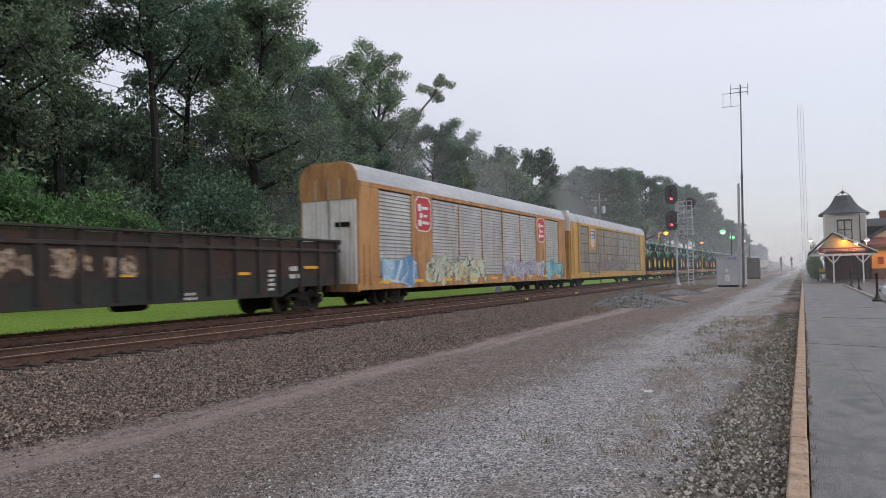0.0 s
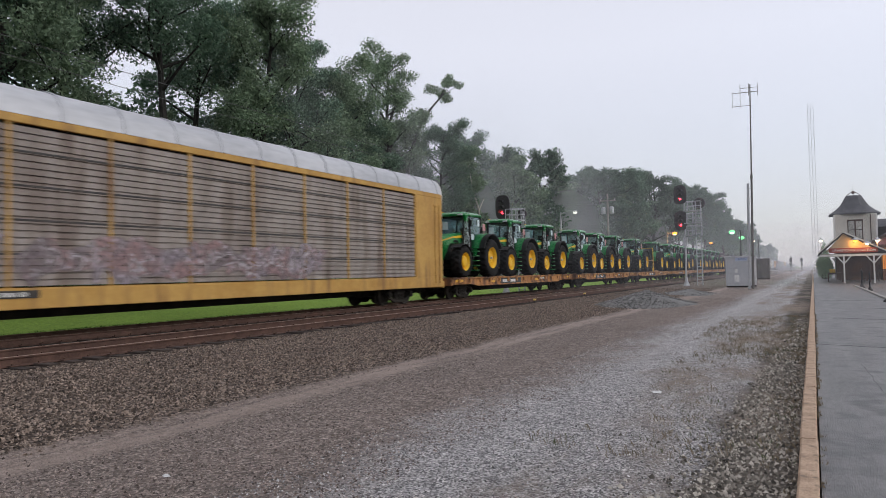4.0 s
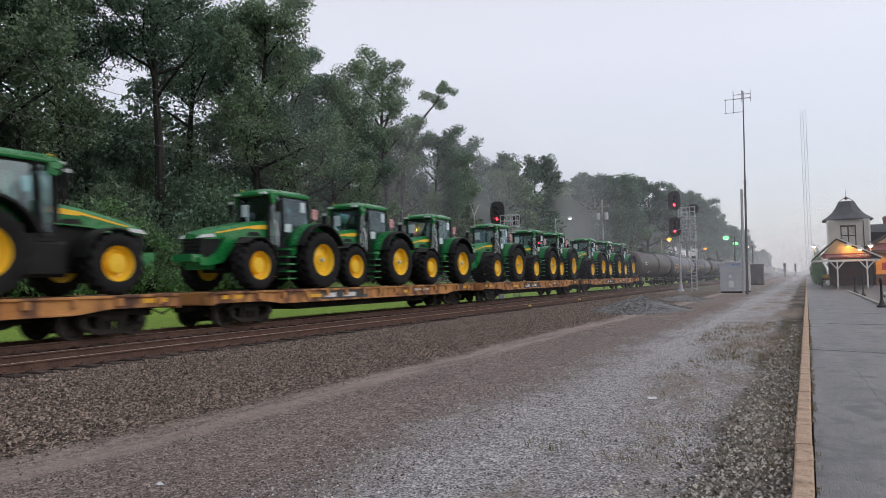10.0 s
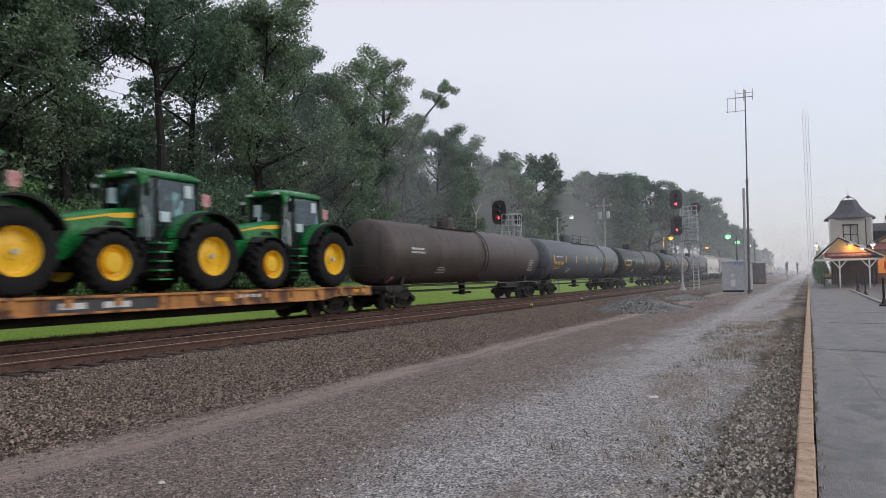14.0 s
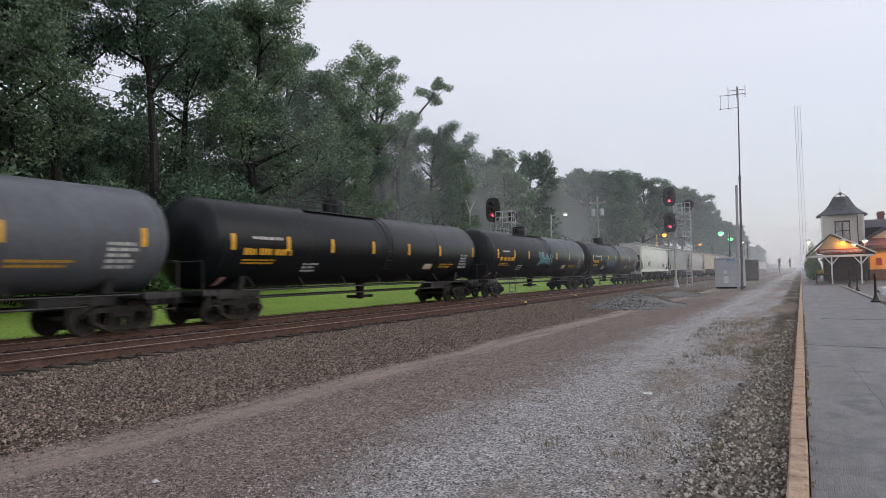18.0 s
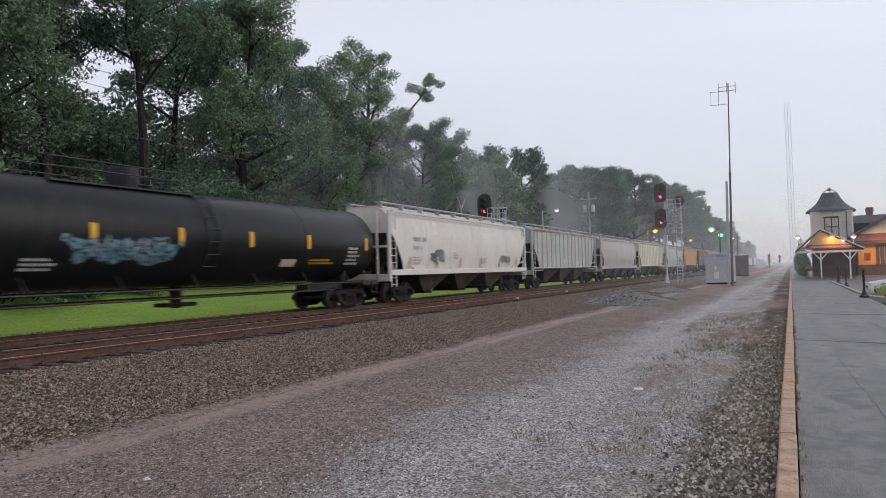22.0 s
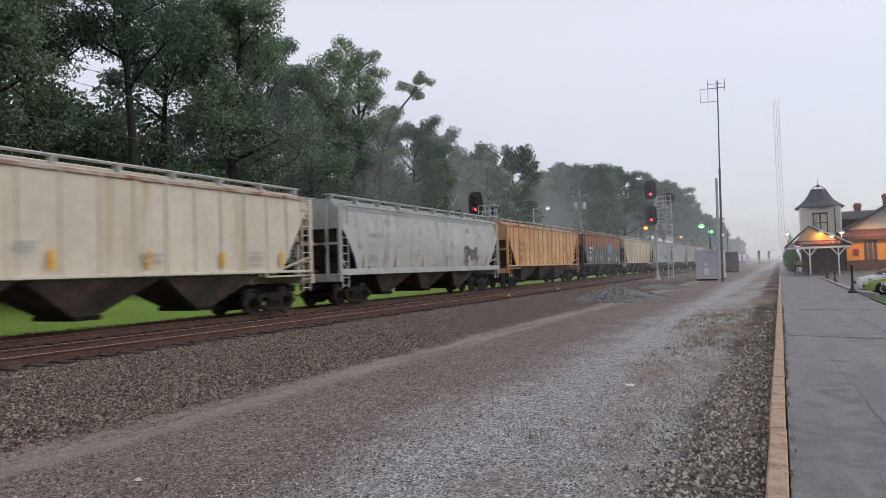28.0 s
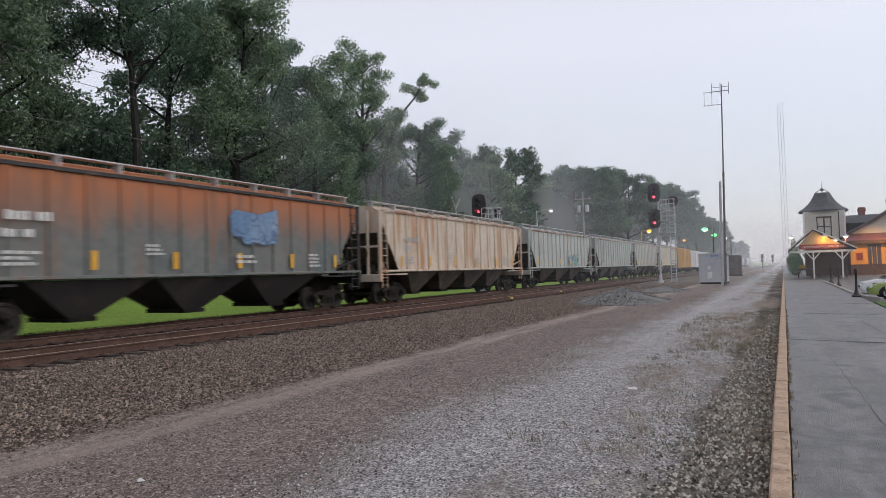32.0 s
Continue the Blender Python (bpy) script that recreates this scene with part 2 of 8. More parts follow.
M_FLAT = surf("rusty flat car yellow", (0.40, 0.17, 0.05), (0.55, 0.27, 0.09), 1.2, 0.75, 0, 0.25, 30, streak=((0.15, 0.07, 0.04), 0.45, 0.60), spot=((0.10, 0.05, 0.035), 0.52, 0.62, 1.6))
M_DECK = surf("worn wooden deck", (0.12, 0.085, 0.06), (0.22, 0.16, 0.12), 2, 0.9, 0, 0.4, 40)
M_HOLE = surf("dark grey patch", (0.05, 0.05, 0.052), (0.09, 0.09, 0.09), 2, 0.8, 0, 0.1)
M_AMBER = surf("amber reflective tape", (0.72, 0.36, 0.02), (0.80, 0.45, 0.04), 5, 0.4, 0, 0.0)
M_TGREEN = surf("tractor green paint", (0.008, 0.165, 0.036), (0.012, 0.20, 0.048), 1, 0.28, 0, 0.02, 20, spec=0.6)
M_TYELLOW = surf("tractor yellow paint", (0.80, 0.47, 0.012), (0.86, 0.54, 0.02), 1.5, 0.4, 0, 0.02, 20, spec=0.5)
M_TYRE = surf("black rubber", (0.008, 0.008, 0.009), (0.019, 0.018, 0.018), 3, 0.85, 0, 0.2, 40, spec=0.2)
M_TBLACK = surf("matt black plastic", (0.006, 0.007, 0.007), (0.012, 0.012, 0.012), 3, 0.6, 0, 0.05, spec=0.25)
M_LIGHTGREY = surf("pale grey lamp lens", (0.55, 0.58, 0.60), (0.70, 0.72, 0.74), 8, 0.2, 0, 0.0, spec=0.7)
M_WOOD = surf("raw pine dunnage", (0.40, 0.24, 0.12), (0.55, 0.36, 0.20), 3, 0.8, 0, 0.2, 40)
M_STRAP = surf("yellow webbing", (0.70, 0.42, 0.03), (0.78, 0.50, 0.05), 6, 0.7, 0, 0.1)
M_CONC = surf("tan concrete kerb", (0.34, 0.235, 0.16), (0.56, 0.405, 0.285), 5, 0.9, 0, 0.9, 60, spot=((0.22, 0.165, 0.12), 0.55, 0.70, 9))
M_RAIL = surf("rusty rail steel", (0.070, 0.038, 0.028), (0.135, 0.076, 0.056), 3, 0.8, 0.1, 0.2, 40)
M_RAILTOP = surf("dull polished rail head", (0.46, 0.34, 0.27), (0.60, 0.46, 0.38), 4, 0.55, 0.35, 0.05)
M_TIE = surf("creosoted oak", (0.022, 0.017, 0.015), (0.06, 0.045, 0.037), 5, 0.9, 0, 0.5, 50, vary=0.3)
M_STEELG = surf("galvanised grey steel", (0.42, 0.43, 0.44), (0.54, 0.55, 0.56), 3, 0.5, 0.2, 0.1, 40)
M_ALU = surf("aluminium cabinet sheet", (0.42, 0.43, 0.45), (0.52, 0.53, 0.55), 0.8, 0.45, 0.3, 0.05, 30)
M_POLE = surf("weathered pole wood", (0.28, 0.26, 0.235), (0.40, 0.375, 0.345), 4, 0.9, 0, 0.3, 40, stretch=(4, 4, 0.4))
M_BARK = surf("grey brown bark", (0.014, 0.014, 0.012), (0.040, 0.038, 0.032), 3, 0.95, 0, 0.6, 20, stretch=(3, 3, 0.6))
M_BARKPALE = surf("bleached dead wood", (0.40, 0.37, 0.33), (0.55, 0.52, 0.47), 3, 0.9, 0, 0.3, 20)
M_LEAF = foliage("dark oak leaves", (0.055, 0.098, 0.066), (0.110, 0.184, 0.122), (0.195, 0.290, 0.195))
M_LEAF2 = foliage("mid green leaves", (0.110, 0.165, 0.100), (0.205, 0.295, 0.180), (0.310, 0.415, 0.265))
M_LEAFB = foliage("bright bush leaves", (0.065, 0.140, 0.055), (0.115, 0.225, 0.085), (0.185, 0.32, 0.13))
M_GRASSB = foliage("grass blades", (0.045, 0.12, 0.018), (0.07, 0.17, 0.028), (0.10, 0.22, 0.04))
M_GRASSW = foliage("weedy green blades", (0.07, 0.085, 0.035), (0.11, 0.13, 0.055), (0.17, 0.18, 0.09))
M_WEED = foliage("dry weeds", (0.20, 0.17, 0.11), (0.30, 0.245, 0.165), (0.40, 0.325, 0.23))
# ---------------------------------------------------------------- ground: one sheet, formed across the tracks
TRACK_X = (-13.70, -17.59)
GRAVEL_Z, ASPHALT_Z, KERB_Z = -0.36, -0.20, -0.15


def lot_z(y):
    """The parking area dips in front of the station."""
    return float(np.interp(y, (18, 32, 40, 56, 71), (-0.40, -0.58, -0.80, -0.80, ASPHALT_Z - 0.006)))


def ground_z(x, y):
    pts = ((-400, 1.6), (-60, 1.6), (-33, 1.4), (-29, 0.95), (-26, 0.05), (-23.2, -0.45), (-21.6, -0.34), (-20.6, -0.20), (-12.1, -0.20), (-11.2, -0.25), (-7.7, -0.33), (-7.15, -0.385), (-6.4, -0.39), (-0.3, -0.36), (0.4, -0.34), (400, -0.34))
    z = pts[-1][1]
    for (xa, za), (xb, zb) in zip(pts, pts[1:]):
        if xa <= x <= xb:
            z = za + (zb - za) * (x - xa) / (xb - xa)
            break
    if 2.85 < x < 60.5 and 12 < y < 130:
        return lot_z(y) - 0.25
    if x < 0.2 and abs(x) < 60:
        k = 0.03 if x > -12 or x < -21 else 0.012
        z += k * (noise.noise((x * 0.5, y * 0.35, 1.7)) + 0.5 * noise.noise((x * 1.7, y * 1.3, 5.2)))
        if -8 < x < -1:
            z += 0.05 * noise.noise((x * 0.25, y * 0.12, 9.1))
    return z


def ground_material():
    m = bpy.data.materials.new("trackside ground")
    m.use_nodes = True
    n, l = m.node_tree.nodes, m.node_tree.links
    b = n["Principled BSDF"]
    co = n.new("ShaderNodeTexCoord")
    sep = n.new("ShaderNodeSeparateXYZ")
    l.new(co.outputs["Object"], sep.inputs[0])

    def tex(scale, detail=6, rough=0.6, kind="ShaderNodeTexNoise", stretch=None):
        t = n.new(kind)
        t.inputs["Scale"].default_value = scale
        if kind == "ShaderNodeTexNoise":
            t.inputs["Detail"].default_value, t.inputs["Roughness"].default_value = detail, rough
        v = co.outputs["Object"]
        if stretch:
            mp = n.new("ShaderNodeMapping")
            mp.inputs["Scale"].default_value = stretch
            l.new(v, mp.inputs[0])
            v = mp.outputs[0]
        l.new(v, t.inputs["Vector"])
        return t

    def ramp(sock, *stops):
        r = n.new("ShaderNodeValToRGB")
        els = r.color_ramp.elements
        while len(els) < len(stops):
            els.new(0.5)
        for i, (p, c) in enumerate(stops):
            els[i].position, els[i].color = p, (*c, 1)
        l.new(sock, r.inputs[0])
        return r.outputs[0]

    def mix(f, a, c):
        mx = n.new("ShaderNodeMix")
        mx.data_type = "RGBA"
        l.new(f, mx.inputs[0])
        l.new(a, mx.inputs[6])
        l.new(c, mx.inputs[7])
        return mx.outputs[2]

    def step(sock, lo, hi):
        r = n.new("ShaderNodeMapRange")
        r.interpolation_type = "SMOOTHSTEP"
        r.inputs[1].default_value, r.inputs[2].default_value = lo, hi
        l.new(sock, r.inputs[0])
        return r.outputs[0]

    def math_(op, a, bb):
        mm = n.new("ShaderNodeMath")
        mm.operation = op
        for i, q in enumerate((a, bb)):
            if isinstance(q, (int, float)):
                mm.inputs[i].default_value = q
            else:
                l.new(q, mm.inputs[i])
        return mm.outputs[0]

    wob = tex(0.45, 4, 0.6)
    wob2 = tex(2.2, 5, 0.7)
    xw = math_("ADD", sep.outputs[0], math_("MULTIPLY", math_("SUBTRACT", wob.outputs[0], 0.5), 2.4))
    xw = math_("ADD", xw, math_("MULTIPLY", math_("SUBTRACT", wob2.outputs[0], 0.5), 1.0))
    xe = math_("ADD", sep.outputs[0], math_("MULTIPLY", math_("SUBTRACT", wob.outputs[0], 0.5), 0.7))
    xe = math_("ADD", xe, math_("MULTIPLY", math_("SUBTRACT", wob2.outputs[0], 0.5), 0.5))
    stones = tex(30, 3, 0.6, "ShaderNodeTexVoronoi")
    fine = tex(70, 4, 0.7)
    patch = tex(0.6, 7, 0.65, stretch=(1.0, 0.35, 1))
    gstones = tex(58, 3, 0.6, "ShaderNodeTexVoronoi")
    gravel_c = ramp(gstones.outputs["Color"], (0.15, (0.09, 0.086, 0.085)), (0.5, (0.39, 0.375, 0.370)), (0.95, (0.92, 0.885, 0.87)))
    ballast_c = ramp(stones.outputs["Color"], (0.15, (0.018, 0.013, 0.010)), (0.5, (0.118, 0.087, 0.068)), (0.95, (0.44, 0.35, 0.285)))
    peb = tex(38, 3, 0.6, "ShaderNodeTexVoronoi")
    dirt_c = mix(step(fine.outputs[0], 0.42, 0.62), ramp(peb.outputs["Color"], (0.1, (0.035, 0.028, 0.024)), (0.45, (0.225, 0.182, 0.157)), (0.95, (0.66, 0.55, 0.485))), ramp(tex(160, 3, 0.7).outputs[0], (0.3, (0.080, 0.064, 0.055)), (0.7, (0.290, 0.236, 0.206))))
    pale_c = ramp(fine.outputs[0], (0.3, (0.25, 0.195, 0.163)), (0.7, (0.52, 0.42, 0.36)))
    weedy_c = ramp(fine.outputs[0], (0.3, (0.17, 0.135, 0.105)), (0.7, (0.33, 0.27, 0.215)))
    grass_c = ramp(tex(9, 6, 0.7).outputs[0], (0.3, (0.22, 0.36, 0.055)), (0.7, (0.36, 0.53, 0.10)))
    far_c = ramp(patch.outputs[0], (0.3, (0.13, 0.12, 0.115)), (0.7, (0.22, 0.21, 0.20)))
    col = mix(step(xe, -7.40, -7.10), ballast_c, dirt_c)
    # the pale wheel track between ballast and dirt, and the bluish gravel beside the kerb
    pale = math_("MULTIPLY", step(xe, -7.30, -6.95), math_("SUBTRACT", 1.0, step(xe, -6.70, -6.25)))
    streaky = tex(1.0, 6, 0.7, stretch=(3.2, 0.22, 1))
    col = mix(math_("MULTIPLY", pale, step(streaky.outputs[0], 0.36, 0.56)), col, pale_c)
    # faint wheel marks that run along the track
    col = mix(math_("MULTIPLY", step(streaky.outputs[0], 0.52, 0.72), 0.25), col, ramp(fine.outputs[0], (0.3, (0.05, 0.040, 0.036)), (0.7, (0.11, 0.09, 0.08))))
    col = mix(step(xw, -4.4, -3.0), col, gravel_c)
    # dark soil under the loose stone by the kerb
    col = mix(step(xe, -1.15, -0.75), col, ramp(stones.outputs["Color"], (0.15, (0.022, 0.018, 0.014)), (0.5, (0.085, 0.072, 0.058)), (0.95, (0.22, 0.19, 0.16))))
    weed = math_("MULTIPLY", step(xw, -2.6, -1.8), step(patch.outputs[0], 0.38, 0.62))
    col = mix(weed, col, weedy_c)
    col = mix(math_("SUBTRACT", 1.0, step(sep.outputs[0], -22.4, -21.9)), col, grass_c)
    col = mix(step(sep.outputs[0], 2.0, 3.0), col, far_c)
    hs = n.new("ShaderNodeHueSaturation")
    l.new(col, hs.inputs["Color"])
    clods = tex(7.5, 3, 0.75)
    l.new(math_("ADD", math_("ADD", 0.72, math_("MULTIPLY", patch.outputs[0], 0.56)), math_("MULTIPLY", math_("SUBTRACT", clods.outputs[0], 0.5), 1.1)), hs.inputs["Value"])
    l.new(hs.outputs[0], b.inputs["Base Color"])
    b.inputs["Roughness"].default_value = 0.85
    b.inputs["Specular IOR Level"].default_value = 0.35
    bp = n.new("ShaderNodeBump")
    bp.inputs["Strength"].default_value, bp.inputs["Distance"].default_value = 1.0, 0.05
    l.new(math_("ADD", math_("MULTIPLY", stones.outputs["Distance"], -0.8), math_("MULTIPLY", fine.outputs[0], 0.6)), bp.inputs["Height"])
    l.new(bp.outputs[0], b.inputs["Normal"])
    return m


def build_ground():
    xs = [-2500, -900, -400, -200, -100, -60, -45, -36, -33, -31, -29, -27.5, -26, -24.5, -23.2] + [-22.8 + 0.3 * i for i in range(9)]
    xs += [-20.0 + 0.5 * i for i in range(16)] + [-12.1 + 0.28 * i for i in range(44)] + [0.4, 1.5, 2.84, 2.9, 10, 20, 40, 60, 61, 80, 200, 600, 2500]
    ys = [-400, -120, -40, -15, -5] + [-2 + 0.35 * i for i in range(130)] + [44 + i for i in range(36)] + [80 + 4 * i for i in range(30)] + [205, 230, 270, 330, 420, 600, 900, 1500, 2500]
    bag = Bag()
    nx = len(xs)
    bag.v = [(x, y, ground_z(x, y)) for y in ys for x in xs]
    bag.f = [(j * nx + i, j * nx + i + 1, (j + 1) * nx + i + 1, (j + 1) * nx + i) for j in range(len(ys) - 1) for i in range(nx - 1)]
    bag.m = [0] * len(bag.f)
    tagged(part("ground", bag, ground_material(), smooth=80), "gravel, dirt and mown grass beside a double railway track", "ground", kind="structure")


build_ground()

# asphalt platform road and its tan kerb
M_ASPHALT = surf("worn asphalt", (0.060, 0.0565, 0.0555), (0.168, 0.160, 0.157), 1.6, 0.52, 0, 0.9, 60, spot=((0.055, 0.053, 0.055), 0.50, 0.66, 3.0), spec=0.9, stretch=(1.6, 0.22, 1))
road = Bag()
road.box(0.0, 2.9, -60, 240, ASPHALT_Z - 0.25, ASPHALT_Z)
road = tagged(part("road", road, M_ASPHALT), "cracked dark grey asphalt platform road beside the kerb", "road", kind="structure")
lot = Bag()
lot.prism([(18, -1.0), (120, -0.7), (120, ASPHALT_Z - 0.006), (71, ASPHALT_Z - 0.006), (56, -0.80), (40, -0.80), (32, -0.58), (18, -0.40)], "x", 2.904, 60)
tagged(part("parking_lot", lot, M_ASPHALT), "dark asphalt parking area beside the station", "parking lot", kind="structure")
kerb = tagged(thing("kerb", "long tan concrete kerb along the asphalt", "kerb"), kind="structure")
bk = Bag().prism([(-0.07, -0.30), (0.07, -0.30), (0.07, -0.015), (0.055, 0), (-0.055, 0), (-0.07, -0.015)], "y", 0.0, 2.99)
for i in range(52):
    part("kerb_stone", bk, M_CONC, kerb, key="kerbstone", at=pose(-0.085 + 0.004 * math.sin(i * 2.1), -8 + 3.0 * i, KERB_Z + 0.006 * math.sin(i * 1.3)))

# ---------------------------------------------------------------- rails and ties
def rail_profile():
    return [(-0.075, -0.18), (0.075, -0.18), (0.075, -0.168), (0.012, -0.145), (0.010, -0.045), (0.037, -0.03), (0.037, -0.006), (0.028, 0.0), (-0.028, 0.0), (-0.037, -0.006), (-0.037, -0.03), (-0.010, -0.045), (-0.012, -0.145), (-0.075, -0.168)]


TIE = Bag().beam(-1.30, 1.30, -0.115, 0.115, -0.34, -0.165, 0.012)
PLATE = Bag()
for sx in (-0.7535, 0.7535):
    PLATE.box(sx - 0.17, sx + 0.17, -0.09, 0.09, -0.166, -0.150)
    for q in (-0.13, 0.10):
        PLATE.box(sx + q, sx + q + 0.03, -0.05, -0.02, -0.15, -0.115)
for k, tx in enumerate(TRACK_X):
    track = thing("railway_track", "rusty steel rails on creosoted wooden ties in stone ballast", "railway track", pose(tx, 0, 0), group="main line tracks", kind="structure")
    for sx in (-0.7535, 0.7535):
        b = Bag().prism(rail_profile(), "y", -60, 900)
        b.m = [1 if abs((b.v[f[0]][2] + b.v[f[2]][2]) / 2) < 0.003 and len(f) == 4 else 0 for f in b.f]
        part("rail", b, [M_RAIL, M_RAILTOP], track, at=pose(sx, 0, 0))
    rnd = random.Random(7 + k)
    for i in range(150):
        part("tie", TIE, M_TIE, track, key="tie", at=pose(rnd.uniform(-0.10, 0.10), 3 + i * 0.50 + rnd.uniform(-0.03, 0.03), rnd.uniform(-0.02, 0.012), 0, 0, rnd.uniform(-1.2, 1.2)))
    for i in range(0, 150):
        part("tie_plate", PLATE, M_RAIL, track, key="plate", at=pose(0, 3 + i * 0.50, 0))
    rest = Bag()
    for i in range(260):
        y = 78.2 + i * 0.55
        rest.box(-1.3, 1.3, y - 0.11, y + 0.11, -0.33, -0.165)
    part("far_ties", rest, M_TIE, track)["kind"] = "stuff"


# ---------------------------------------------------------------- stones lying loose: ballast and gravel
def stones(name, label, spots, mats):
    """spots: arrays of x, y, z, size. Each stone is a squashed, turned octahedron-like lump."""
    rng = np.random.default_rng(11)
    base = np.array([(1, 0, -0.2), (0.3, 0.9, -0.35), (-0.8, 0.55, -0.2), (-0.75, -0.6, -0.3), (0.35, -0.95, -0.25), (0.1, 0.05, 0.8)])
    faces = np.array([(0, 1, 5), (1, 2, 5), (2, 3, 5), (3, 4, 5), (4, 0, 5)])
    n = len(spots)
    a = rng.uniform(0, 2 * np.pi, n)
    tilt = rng.normal(0, 0.35, (n, 2))
    s = spots[:, 3:4, None] * rng.uniform(0.6, 1.25, (n, 1, 3)) * 0.5
    v = base[None] * s * (1 + rng.normal(0, 0.10, (n, 6, 3)))
    x = v[:, :, 0] * np.cos(a)[:, None] - v[:, :, 1] * np.sin(a)[:, None]
    y = v[:, :, 0] * np.sin(a)[:, None] + v[:, :, 1] * np.cos(a)[:, None]
    z = v[:, :, 2] + x * tilt[:, :1] + y * tilt[:, 1:]
    v = np.stack([x, y, z], 2) + spots[:, None, :3]
    me = bpy.data.meshes.new(name)
    me.from_pydata(v.reshape(-1, 3).tolist(), [], (faces[None] + (np.arange(n) * 6)[:, None, None]).reshape(-1, 3).tolist())
    me.materials.append(mats)
    return tagged(new(name, me), label, "stones", kind="stuff")


def stone_material(name, c1, c2, c3):
    m = surf(name, c1, c2, 6, 0.85, 0, 0.3, 60)
    n, l = m.node_tree.nodes, m.node_tree.links
    geo = n.new("ShaderNodeNewGeometry")
    r = n.new("ShaderNodeValToRGB")
    els = r.color_ramp.elements
    els.new(0.55)
    for i, (p, c) in enumerate(((0.0, c1), (0.55, c2), (1.0, c3))):
        els[i].position, els[i].color = p, (*c, 1)
    l.new(geo.outputs["Random Per Island"], r.inputs[0])
    l.new(r.outputs[0], n["Principled BSDF"].inputs["Base Color"])
    return m


def scatter(n, xa, xb, ya, yb, smin, smax, seed, keep=None, sink=0.25):
    rng = np.random.default_rng(seed)
    out = []
    while len(out) < n:
        x = rng.uniform(xa, xb)
        y = ya + (yb - ya) * rng.random() ** 1.7
        if keep and not keep(x, y, rng):
            continue
        s = smin + (smax - smin) * rng.random() ** 2.2
        out.append((x, y, ground_z(x, y) + s * (0.5 - sink) * 0.6, s))
    return np.array(out)


M_STONEB = stone_material("brownish ballast stone", (0.020, 0.015, 0.011), (0.125, 0.091, 0.069), (0.44, 0.345, 0.275))
M_STONED = stone_material("oily dark ballast stone", (0.022, 0.017, 0.014), (0.055, 0.042, 0.035), (0.14, 0.108, 0.09))
M_STONEK = stone_material("mixed grey brown kerb stone", (0.050, 0.045, 0.037), (0.24, 0.215, 0.18), (0.62, 0.57, 0.49))
M_STONEM = stone_material("dirt coloured stone", (0.045, 0.034, 0.029), (0.205, 0.158, 0.134), (0.50, 0.41, 0.36))
M_STONEG = stone_material("grey limestone chips", (0.07, 0.066, 0.064), (0.32, 0.31, 0.305), (0.85, 0.83, 0.81))


def on_ballast(x, y, rng):
    for tx in TRACK_X:
        if any(abs(x - tx - s * 0.7535) < 0.10 for s in (-1, 1)):
            return False
    return x < -7.5 or rng.random() < (-7.05 - x) / 0.45


stones("ballast", "brownish grey crushed stone ballast on the track shoulder", scatter(80000, -12.4, -7.05, 3, 62, 0.022, 0.058, 3, on_ballast), M_STONEB)
stones("track_ballast", "crushed stone ballast between the rails", scatter(9000, -21.6, -12.2, 6, 70, 0.03, 0.07, 4, on_ballast), M_STONED)


def by_kerb(x, y, rng):
    edge = -1.0 + 0.012 * max(0.0, y - 5) ** 1.3 + 0.35 * noise.noise((x * 1.2, y * 0.5, 3.3))
    return x > edge or rng.random() < math.exp((x - edge) / 0.12) * 0.6


stones("kerb_gravel", "loose grey crushed stone lying along the kerb", scatter(15000, -2.0, -0.17, 2.5, 28, 0.022, 0.060, 5, by_kerb), M_STONEK)
stones("gravel", "small grey gravel chips on the dirt", scatter(26000, -4.4, -0.9, 2.5, 22, 0.010, 0.030, 6), M_STONEG)
stones("dirt_stones", "small brown and grey stones trodden into the dirt", scatter(24000, -7.2, -3.2, 3, 44, 0.012, 0.036, 16, lambda x, y, rng: rng.random() < (0.2 if x < -6.4 else 1.0)), M_STONEM)

# cracks and tar seams in the asphalt, each a thin dark strip
M_TAR = surf("tar filled crack", (0.02, 0.02, 0.022), (0.04, 0.04, 0.042), 8, 0.7, 0, 0.2)


def crack(pts, w, seed):
    rc = random.Random(seed)
    b, vs = Bag(), []
    path = []
    for (xa, ya), (xb, yb) in zip(pts, pts[1:]):
        n = max(3, int(math.hypot(xb - xa, yb - ya) / 0.18))
        path += [(xa + (xb - xa) * i / n + rc.uniform(-0.02, 0.02), ya + (yb - ya) * i / n + rc.uniform(-0.03, 0.03)) for i in range(n)]
    path.append(pts[-1])
    for i, (x, y) in enumerate(path):
        d = Vector((pts[-1][0] - pts[0][0], pts[-1][1] - pts[0][1], 0)).normalized()
        k = w * rc.uniform(0.3, 1.0)
        vs += [(x - d.y * k, y + d.x * k, ASPHALT_Z + 0.004), (x + d.y * k, y - d.x * k, ASPHALT_Z + 0.004)]
    b.add(vs, [(2 * i, 2 * i + 1, 2 * i + 3, 2 * i + 2) for i in range(len(path) - 1)])
    part("crack", b, M_TAR, road, smooth=0)


crack([(0.02, 15.95), (1.2, 15.6), (2.88, 15.1)], 0.09, 1)
crack([(0.62, 13.0), (0.72, 10.2), (0.80, 7.6), (0.95, 5.0), (1.02, 3.5)], 0.006, 2)
crack([(0.5, 24.0), (1.6, 23.7), (2.88, 23.6)], 0.10, 3)
crack([(1.4, 30.0), (2.88, 29.3)], 0.10, 4)
crack([(0.1, 36.5), (2.6, 36.0)], 0.10, 5)
crack([(1.75, 21.0), (1.9, 16.0), (1.8, 9.5)], 0.010, 6)


